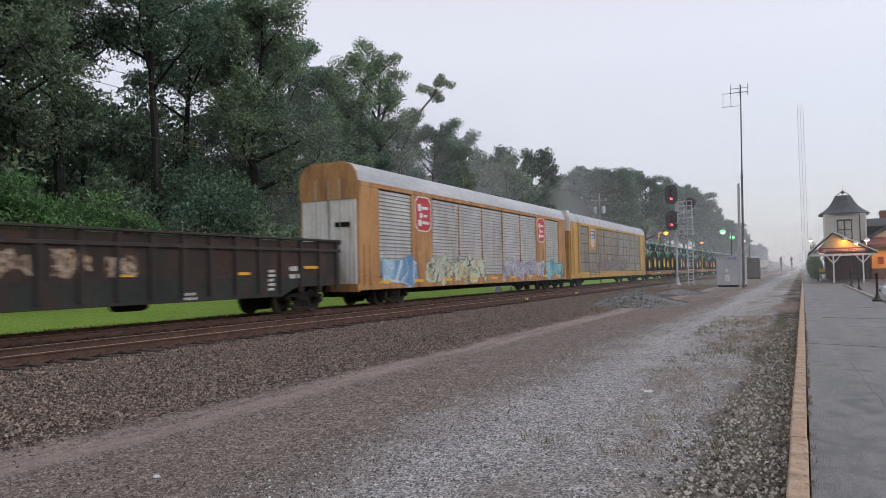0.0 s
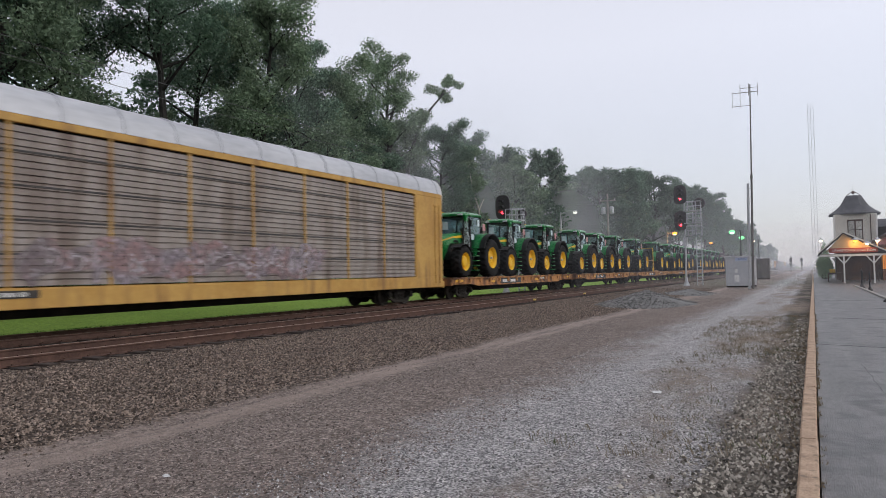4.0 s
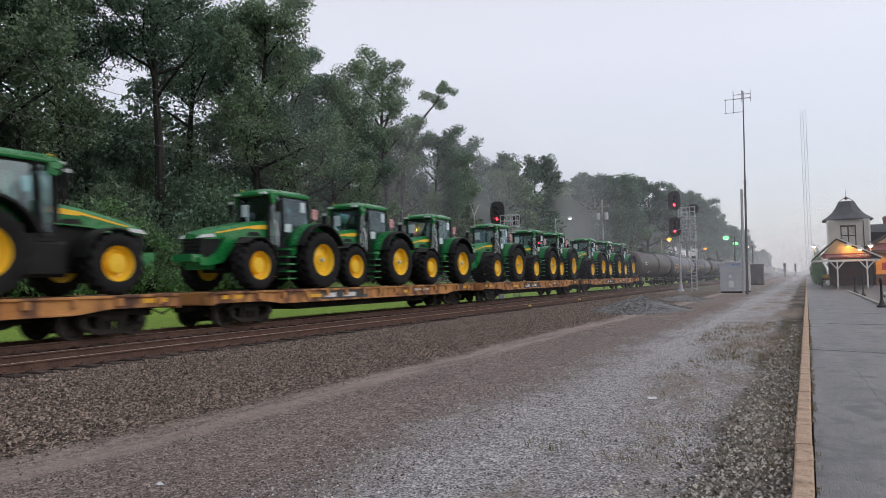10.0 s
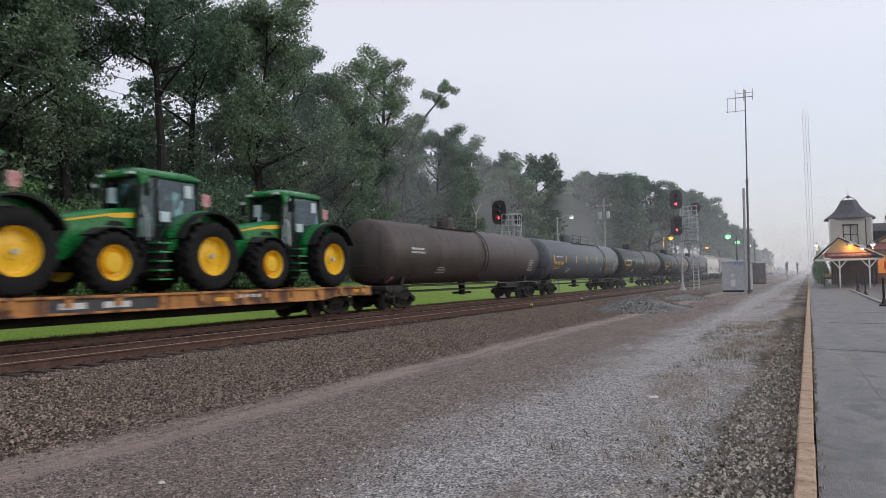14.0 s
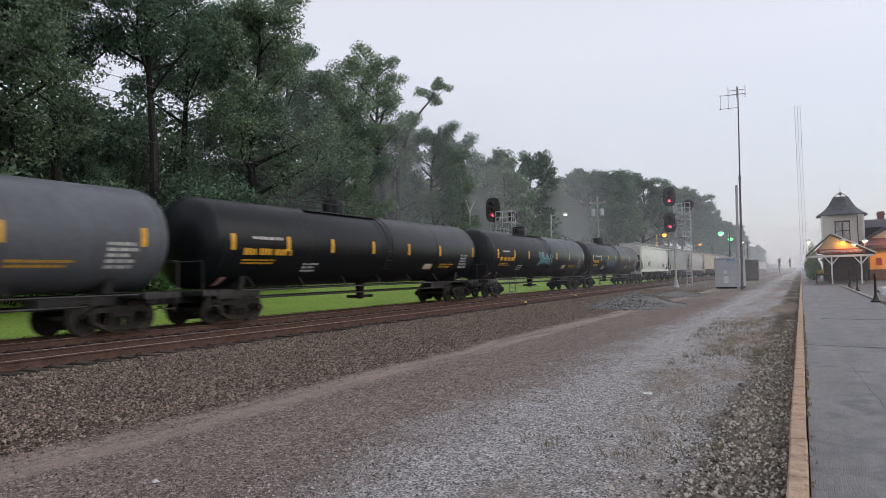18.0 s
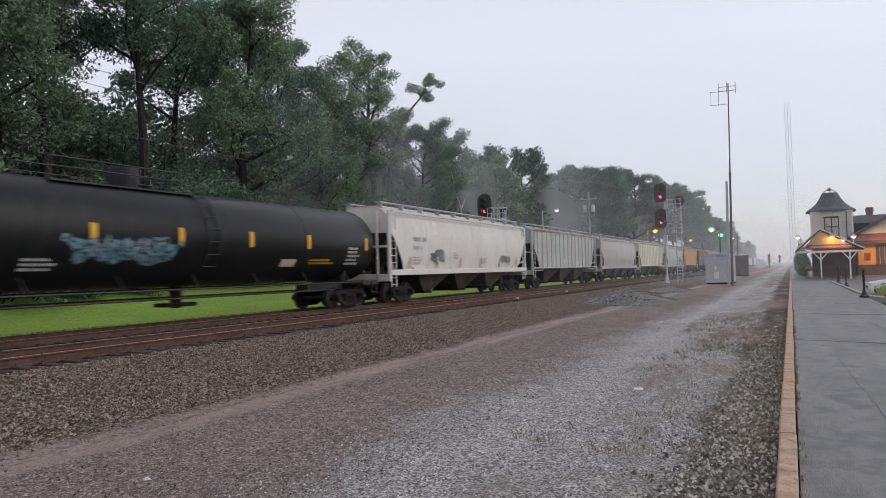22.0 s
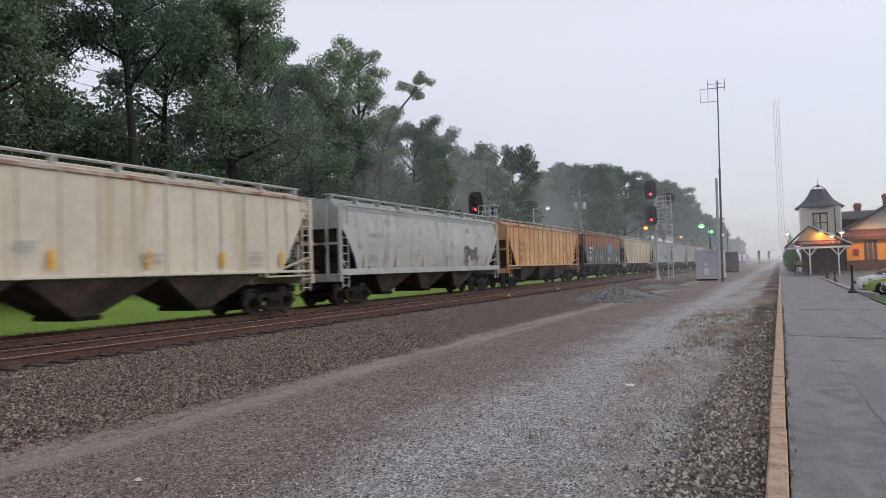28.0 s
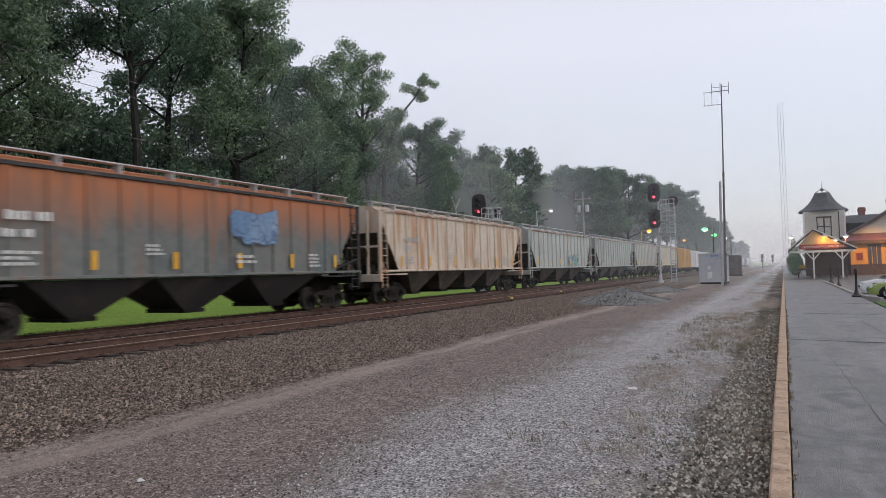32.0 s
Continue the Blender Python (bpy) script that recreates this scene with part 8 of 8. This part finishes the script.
# entrance canopy
CY0, CY1, CXA, CXB = 72.0, 89.5, 0.75, 5.55
cn = thing("station_canopy", "open gabled canopy on white timber posts with a red name board", "canopy", pose(0, 0, ASPHALT_Z))
gxc = (CXA + CXB) / 2 - 0.70
cr = Bag()
cr.prism([(CXA - 0.3, 2.62), (gxc, 4.52), (gxc, 4.70), (CXA - 0.3, 2.80)][::-1], "y", CY0 - 0.3, CY1)
cr.prism([(gxc, 4.52), (CXB + 0.3, 2.62), (CXB + 0.3, 2.80), (gxc, 4.70)][::-1], "y", CY0 - 0.3, CY1)
part("canopy_roof", cr, S_SLATE, cn)
rk = Bag().prism([(CXA - 0.35, 2.64), (gxc, 4.54), (gxc, 4.68), (CXA - 0.35, 2.78)][::-1], "y", CY0 - 0.36, CY0 - 0.305).prism([(gxc, 4.54), (CXB + 0.35, 2.64), (CXB + 0.35, 2.78), (gxc, 4.68)][::-1], "y", CY0 - 0.36, CY0 - 0.305)
part("rake_board", rk, surf("pale rake board paint", (0.56, 0.52, 0.45), (0.68, 0.64, 0.56), 2, 0.7, 0, 0.1), cn)
part("gable_board", Bag().prism([(CXA + 0.3, 2.85), (CXB - 0.3, 2.85), (gxc, 4.45)], "y", CY0 + 0.04, CY0 + 0.10), surf("tan gable boards", (0.42, 0.31, 0.18), (0.52, 0.40, 0.25), 2, 0.7, 0, 0.1), cn)
sb_ = part("name_board", Bag().beam(CXA + 0.55, CXB - 0.5, CY0 - 0.10, CY0 - 0.03, 2.72, 3.16, 0.01), S_SIGN, cn, "red name board with pale lettering")
letters("LEWISTOWN JUNCTION", 0.30, pose(gxc + 0.80, CY0 - 0.11, 2.93, 90, 0, 0), S_WHITE, cn)
part("front_beam", Bag().beam(CXA - 0.2, CXB + 0.2, CY0 - 0.06, CY0 + 0.10, 2.42, 2.60, 0.01), S_WHITE, cn)
pst = Bag().beam(-0.06, 0.06, -0.06, 0.06, 0, 2.45, 0.01)
kb = Bag().tube((0, 0, 1.75), (0.55, 0, 2.42), 0.05, 0.05, 6).tube((0, 0, 1.75), (-0.55, 0, 2.42), 0.05, 0.05, 6)
for yq in (CY0, CY0 + 5.6, CY0 + 11.2, CY0 + 16.8):
    for xq in (2.45, 4.75):
        # rear posts are brown, the canopy's shade put into their colour
        wood = S_WHITE if yq == CY0 else S_BROWN
        po = part("post", pst, wood, cn, key=("canopypost", wood.name), at=pose(xq, yq, 0))
        part("brace", kb, wood, po, key=("canopybrace", wood.name))
part("ceiling_boards", Bag().box(CXA, CXB, CY0 + 0.1, CY1, 2.60, 2.64), surf("dim soffit boards", (0.3, 0.24, 0.17), (0.38, 0.3, 0.22), 2, 0.8, 0, 0.1), cn)


def station_lamp(x, y, z, colour, watts, mat, r=0.16, label="small glowing station lamp under the gable", aim=None):
    p = thing("station_lamp", label, "lamp", pose(x, y, z), group="station lamps")
    part("shade", Bag().lathe([(0.05, 0.24), (0.10, 0.2), (0.30, 0.06), (0.32, 0.0)], "z", n=14), M_STEELG, p)
    part("bulb", Bag().lathe([(0, 0.08), (r, 0.02), (r, -0.06), (0, -0.16)], "z", n=12), mat, p)
    part("bracket", Bag().tube((0, 0, 0.2), (0, 0.35, 0.45), 0.025, 0.025, 6), M_STEELG, p)
    li = new("lamp_light", bpy.data.lights.new("lamp_light", "SPOT" if aim else "POINT"))
    li.data.energy, li.data.color, li.data.shadow_soft_size = watts, colour, 0.12
    li.matrix_basis = look((x, y - 0.05, z - 0.3), aim) if aim else pose(x, y - 0.05, z - 0.3)
    if aim:
        li.data.spot_size, li.data.spot_blend = radians(95), 0.6


station_lamp(3.35, CY0 - 0.35, 3.62, (1.0, 0.50, 0.10), 36, GLOW_O, 0.2)
station_lamp(4.25, CY0 - 0.35, 3.28, (1.0, 0.62, 0.25), 9, GLOW_W, 0.14)
station_lamp(5.5, 78.0, 3.75, (1.0, 0.66, 0.35), 150, GLOW_W, 0.2, "station lamp with a white shade on the wall")
station_lamp(10.4, 84.5, 5.2, (1.0, 0.50, 0.12), 1200, GLOW_O, 0.2, "orange glowing flood lamp by the station wall", (9.6, MY, 1.6))
station_lamp(0.95, 100.0, 4.6, (0.9, 1.0, 0.85), 60, GLOW_W, 0.2, "white lamp beyond the canopy")
part("lamp_pole", Bag().tube((0, 0, -4.8), (0, 0.3, 0.4), 0.05, 0.05, 6), S_BROWN, bpy.data.objects["station_lamp.004"])
part("lamp_pole", Bag().tube((0, 0.35, -4.0), (0, 0.35, 0.45), 0.05, 0.05, 6), S_BROWN, bpy.data.objects["station_lamp.002"])
part("lamp_pole", Bag().tube((0, 0.35, -5.45), (0, 0.35, 0.45), 0.05, 0.05, 6), S_BROWN, bpy.data.objects["station_lamp.003"])

# baggage wagon under the canopy, posts and cars in the parking lot
wg = thing("baggage_wagon", "old dark baggage wagon with spoked wheels and a yellow load", "wagon", pose(1.9, 79.0, ASPHALT_Z))
part("bed", Bag().beam(-0.6, 0.6, -1.2, 1.2, 0.75, 0.9, 0.02), S_BROWN, wg)
for x, y in ((-0.62, -0.8), (0.62, -0.8), (-0.62, 0.8), (0.62, 0.8)):
    wb = Bag().lathe([(0.36, -0.04), (0.42, -0.04), (0.42, 0.04), (0.36, 0.04), (0.36, -0.04)], "x", n=18)
    for i in range(8):
        a = math.pi * i / 4
        wb.tube((0, 0, 0), (0, 0.38 * math.cos(a), 0.38 * math.sin(a)), 0.025, 0.02, 5)
    part("wheel", wb, S_BROWN, wg, key="wagonwheel", at=pose(x, y, 0.42))
part("load", Bag().beam(-0.5, 0.0, -1.0, -0.5, 0.9, 1.25, 0.06), M_STRAP, wg, "yellow box")
bn = thing("bench", "dark bench under the canopy", "bench", pose(4.0, 82.0, ASPHALT_Z))
part("seat", Bag().beam(-0.9, 0.9, -0.25, 0.25, 0.42, 0.48, 0.01), S_BROWN, bn)
part("backrest", Bag().beam(-0.9, 0.9, 0.22, 0.28, 0.5, 1.0, 0.01), S_BROWN, bn)
part("leg", Bag().box(-0.8, -0.72, -0.2, 0.2, 0, 0.42), S_BROWN, bn)
part("leg", Bag().box(0.72, 0.8, -0.2, 0.2, 0, 0.42), S_BROWN, bn)


def lamp_post(x, y, hgt):
    p = thing("bollard_post", "dark green iron post with a flared base beside the asphalt", "post", pose(x, y, min(ASPHALT_Z - 0.02, lot_z(y) if x > 3.0 else 0)), group="posts by the parking area")
    part("base", Bag().lathe([(0.20, 0.0), (0.20, 0.08), (0.12, 0.14), (0.08, 0.26), (0.05, 0.35)], "z", n=12), M_BLACK, p)
    part("shaft", Bag().lathe([(0.05, 0.35), (0.042, hgt - 0.15), (0.06, hgt - 0.12), (0.06, hgt - 0.05), (0.04, hgt), (0, hgt + 0.03)], "z", n=12), M_BLACK, p)


lamp_post(2.78, 35.0, 1.25)
lamp_post(2.95, 56.5, 1.3)
lamp_post(3.4, 64.0, 1.4)
lamp_post(3.75, 62.0, 1.4)
M_CONCG = surf("pale grey concrete", (0.30, 0.29, 0.27), (0.42, 0.40, 0.37), 3, 0.9, 0, 0.4, 40)
ck = thing("parking_kerb", "low pale concrete kerb curving round the parking area", "kerb", kind="structure")
pts = [(2.72, 62.0), (2.80, 56.0), (2.84, 48.0), (2.86, 40.0), (2.92, 36.5), (3.05, 34.0), (3.4, 32.2)]
for (xa, ya), (xb, yb) in zip(pts, pts[1:]):
    d = Vector((xb - xa, yb - ya, 0))
    ln = d.length
    part("kerb_stone", Bag().beam(-0.07, 0.07, 0, ln, -0.70, 0.10, 0.012), M_CONCG, ck, at=pose(xa, ya, ASPHALT_Z, 0, 0, math.degrees(math.atan2(-d.x, d.y))))
gr = Bag().prism([(2.95, 22.0), (2.95, 30.5), (4.2, 30.0), (4.7, 25.5), (9, 17.6), (9, 14), (3.6, 14)], "z", -1.4, ASPHALT_Z + 0.02)
tagged(part("lawn", gr, surf("mown lawn", (0.04, 0.09, 0.018), (0.075, 0.14, 0.03), 6, 0.9, 0, 0.8, 60)), "small patch of mown grass beside the asphalt", "lawn", kind="structure")


def motor_car(x, y, turn, paint, label):
    c = thing("car", label, "car", pose(x, y, lot_z(y) - 0.005, 0, 0, turn), group="parked cars")
    body = Bag()
    secs = [(-2.15, 0.56, 0.36, 0.58), (-2.08, 0.70, 0.28, 0.68), (-1.85, 0.80, 0.24, 0.79), (-1.4, 0.85, 0.22, 0.87), (-0.95, 0.87, 0.22, 0.95), (1.2, 0.88, 0.22, 1.0), (1.75, 0.86, 0.26, 0.99), (2.02, 0.76, 0.32, 0.90), (2.12, 0.64, 0.40, 0.78)]
    rows = [[(-w, y, z), (w, y, z), (w, y, z + (t_ - z) * 0.72), (w * 0.90, y, t_), (-w * 0.90, y, t_), (-w, y, z + (t_ - z) * 0.72)] for y, w, z, t_ in secs]
    k = len(rows)
    body.add(sum(rows, []), [(j * 6 + i, (j + 1) * 6 + i, (j + 1) * 6 + (i + 1) % 6, j * 6 + (i + 1) % 6) for j in range(k - 1) for i in range(6)] + [tuple(range(6)), tuple(reversed(range(6 * k - 6, 6 * k)))])
    part("body", body, paint, c, smooth=45)
    cab = Bag()
    a = [(-0.74, -1.0), (0.74, -1.0), (0.74, 1.6), (-0.74, 1.6)]
    b_ = [(-0.58, -0.25), (0.58, -0.25), (0.58, 1.05), (-0.58, 1.05)]
    cab.prism(a, "z", 0.96, 1.42, b_)
    part("glasshouse", cab, S_PANE, c)
    part("roof", Bag().prism([(-0.62, -0.32), (0.62, -0.32), (0.62, 1.12), (-0.62, 1.12)], "z", 1.42, 1.47, [(-0.52, -0.2), (0.52, -0.2), (0.52, 1.0), (-0.52, 1.0)]), paint, c)
    wh = Bag().lathe([(0.0, -0.10), (0.2, -0.10), (0.31, -0.09), (0.31, 0.09), (0.2, 0.11), (0.0, 0.09)], "x", n=18)
    for sx in (-0.80, 0.80):
        for yy in (-1.3, 1.3):
            w = part("wheel", wh, M_TYRE, c, key="carwheel", at=pose(sx, yy, 0.31))
            part("rim", Bag().lathe([(0, 0.115), (0.18, 0.112), (0.19, 0.10)], "x", n=14).lathe([(0.19, -0.10), (0.18, -0.112), (0, -0.115)], "x", n=14), M_STEELG, w, key="carrim")
    for sx in (-0.865, 0.865):
        for yy in (-1.3, 1.3):
            part("wheel_arch", Bag().lathe([(0.30, -0.03), (0.39, -0.03), (0.39, 0.03), (0.30, 0.03)], "x", (sx, yy, 0.33), 18), M_TBLACK, c)
    for sx in (-0.62, 0.62):
        part("mirror", Bag().beam(sx * 1.5 - 0.09, sx * 1.5 + 0.09, -0.72, -0.60, 0.95, 1.08, 0.03), paint, c)
    part("grille", Bag().beam(-0.42, 0.42, -2.17, -2.10, 0.42, 0.56, 0.02), M_TBLACK, c)
    for sx in (-0.55, 0.55):
        part("headlight", Bag().beam(sx - 0.16, sx + 0.16, -2.13, -1.95, 0.62, 0.76, 0.02), M_LIGHTGREY, c)
        part("tail_light", Bag().beam(sx - 0.16, sx + 0.16, 2.02, 2.12, 0.68, 0.82, 0.02), M_RED, c)
    return c


C_WHITE = surf("white car paint", (0.66, 0.67, 0.68), (0.74, 0.75, 0.76), 1, 0.25, 0, 0.0, spec=0.7)
C_LIME = surf("lime green car paint", (0.20, 0.27, 0.04), (0.24, 0.31, 0.055), 1, 0.25, 0, 0.0, spec=0.7)
C_BLACK = surf("black car paint", (0.012, 0.012, 0.014), (0.018, 0.018, 0.02), 1, 0.2, 0, 0.0, spec=0.8)
motor_car(6.55, 53.4, -88, C_WHITE, "white parked car in the station lot")
motor_car(6.38, 46.4, -90, C_LIME, "lime green parked hatchback in the station lot")
motor_car(6.95, 43.4, -91, C_BLACK, "black parked car in the station lot")
# trees and shrubs beyond the canopy
for x, y, s, a in ((1.35, 94.0, 0.8, 0), (1.3, 99.0, 0.9, 180), (1.3, 104.0, 0.95, 0), (1.3, 111.0, 1.0, 180)):
    copy_thing(SCRUB[1], pose(x, y, -0.3, 0, 0, a) @ Matrix.Diagonal((0.26 * s, 0.8 * s, 0.80 * s, 1)))

# ---------------------------------------------------------------- morning mist: haze put into thin see-through sheets that stand across the line
M_MIST = bpy.data.materials.new("mist haze sheet")
M_MIST.use_nodes = True
mn, ml = M_MIST.node_tree.nodes, M_MIST.node_tree.links
mn.clear()
m_out, m_tr, m_df, m_tl, m_ad, m_mx = (mn.new("ShaderNode" + k) for k in ("OutputMaterial", "BsdfTransparent", "BsdfDiffuse", "BsdfTranslucent", "AddShader", "MixShader"))
for q in (m_df, m_tl):
    q.inputs["Color"].default_value = (0.58, 0.58, 0.605, 1)
# normals point up, so each sheet takes the sky's brightness whichever way it faces
for q, nz in ((m_df, 1.0), (m_tl, -1.0)):
    nv = mn.new("ShaderNodeCombineXYZ")
    nv.inputs[2].default_value = nz
    ml.new(nv.outputs[0], q.inputs["Normal"])
ml.new(m_df.outputs[0], m_ad.inputs[0])
ml.new(m_tl.outputs[0], m_ad.inputs[1])
m_co = mn.new("ShaderNodeTexCoord")
m_no = mn.new("ShaderNodeTexNoise")
m_no.inputs["Scale"].default_value, m_no.inputs["Detail"].default_value = 0.03, 3
m_sp = mn.new("ShaderNodeSeparateXYZ")
ml.new(m_co.outputs["Object"], m_no.inputs["Vector"])
ml.new(m_co.outputs["Object"], m_sp.inputs[0])
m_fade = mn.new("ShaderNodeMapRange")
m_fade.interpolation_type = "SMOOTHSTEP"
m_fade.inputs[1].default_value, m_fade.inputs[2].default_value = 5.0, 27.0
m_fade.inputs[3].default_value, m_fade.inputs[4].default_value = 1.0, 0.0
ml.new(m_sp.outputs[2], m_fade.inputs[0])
m_mul = mn.new("ShaderNodeMath")
m_mul.operation = "MULTIPLY"
m_oi = mn.new("ShaderNodeObjectInfo")
m_m2 = mn.new("ShaderNodeMath")
m_m2.operation = "MULTIPLY"
m_nr = mn.new("ShaderNodeMapRange")
m_nr.inputs[1].default_value, m_nr.inputs[2].default_value, m_nr.inputs[3].default_value, m_nr.inputs[4].default_value = 0.3, 0.7, 0.55, 1.2
ml.new(m_no.outputs[0], m_nr.inputs[0])
ml.new(m_fade.outputs[0], m_mul.inputs[0])
ml.new(m_nr.outputs[0], m_mul.inputs[1])
# it clings to the wood and thins out over the open ground
m_side = mn.new("ShaderNodeMapRange")
m_side.interpolation_type = "SMOOTHSTEP"
m_side.inputs[1].default_value, m_side.inputs[2].default_value, m_side.inputs[3].default_value, m_side.inputs[4].default_value = -33.0, -23.0, 1.0, 0.10
ml.new(m_sp.outputs[0], m_side.inputs[0])
m_m3 = mn.new("ShaderNodeMath")
m_m3.operation = "MULTIPLY"
ml.new(m_mul.outputs[0], m_m3.inputs[0])
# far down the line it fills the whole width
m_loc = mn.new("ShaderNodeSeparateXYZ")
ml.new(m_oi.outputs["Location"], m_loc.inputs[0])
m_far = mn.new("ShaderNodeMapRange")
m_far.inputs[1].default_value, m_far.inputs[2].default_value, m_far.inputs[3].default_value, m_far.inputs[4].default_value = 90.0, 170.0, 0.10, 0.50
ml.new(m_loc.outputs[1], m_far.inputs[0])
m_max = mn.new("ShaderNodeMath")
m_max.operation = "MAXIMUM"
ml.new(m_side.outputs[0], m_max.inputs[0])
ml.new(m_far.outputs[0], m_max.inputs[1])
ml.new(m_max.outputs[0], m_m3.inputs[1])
ml.new(m_m3.outputs[0], m_m2.inputs[0])
ml.new(m_oi.outputs["Alpha"], m_m2.inputs[1])
ml.new(m_m2.outputs[0], m_mx.inputs[0])
ml.new(m_tr.outputs[0], m_mx.inputs[1])
ml.new(m_ad.outputs[0], m_mx.inputs[2])
ml.new(m_mx.outputs[0], m_out.inputs["Surface"])
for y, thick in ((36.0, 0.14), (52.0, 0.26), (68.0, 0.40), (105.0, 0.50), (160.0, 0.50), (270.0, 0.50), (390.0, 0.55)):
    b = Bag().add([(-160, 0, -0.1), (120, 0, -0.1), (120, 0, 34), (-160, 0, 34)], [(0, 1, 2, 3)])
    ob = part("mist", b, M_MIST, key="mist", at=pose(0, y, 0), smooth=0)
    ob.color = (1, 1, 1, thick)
    tagged(ob, "flat hazing sheet across the railway, standing in for morning mist", "mist", kind="stuff")

# one more sheet veils the trees, its haze lifting their darks
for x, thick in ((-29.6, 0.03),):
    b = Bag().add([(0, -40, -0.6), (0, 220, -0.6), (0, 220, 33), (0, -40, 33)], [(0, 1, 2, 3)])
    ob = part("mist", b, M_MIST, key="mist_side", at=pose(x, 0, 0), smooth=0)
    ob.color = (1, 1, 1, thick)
    tagged(ob, "flat hazing sheet along the wood's edge, standing in for mist", "mist", kind="stuff")


# ---------------------------------------------------------------- all that moves
ROLLING = 88
def motions():
    for ob, rest in MOVERS:
        walk(ob, [(t, Matrix.Translation((0, -shift(t), 0)) @ rest) for t in range(0, 33)])
    # wheels roll without slipping: radius 0.457 m, a row for each thirtieth of a second
    rolls = [(i / 30, Matrix.Rotation(shift(i / 30) / 0.457, 4, "X")) for i in range(0, 32 * 30 + 1)]
    for ob in WHEELS[:ROLLING]:
        rest = ob.matrix_basis.copy()
        walk(ob, [(t, rest @ r) for t, r in rolls])


motions()
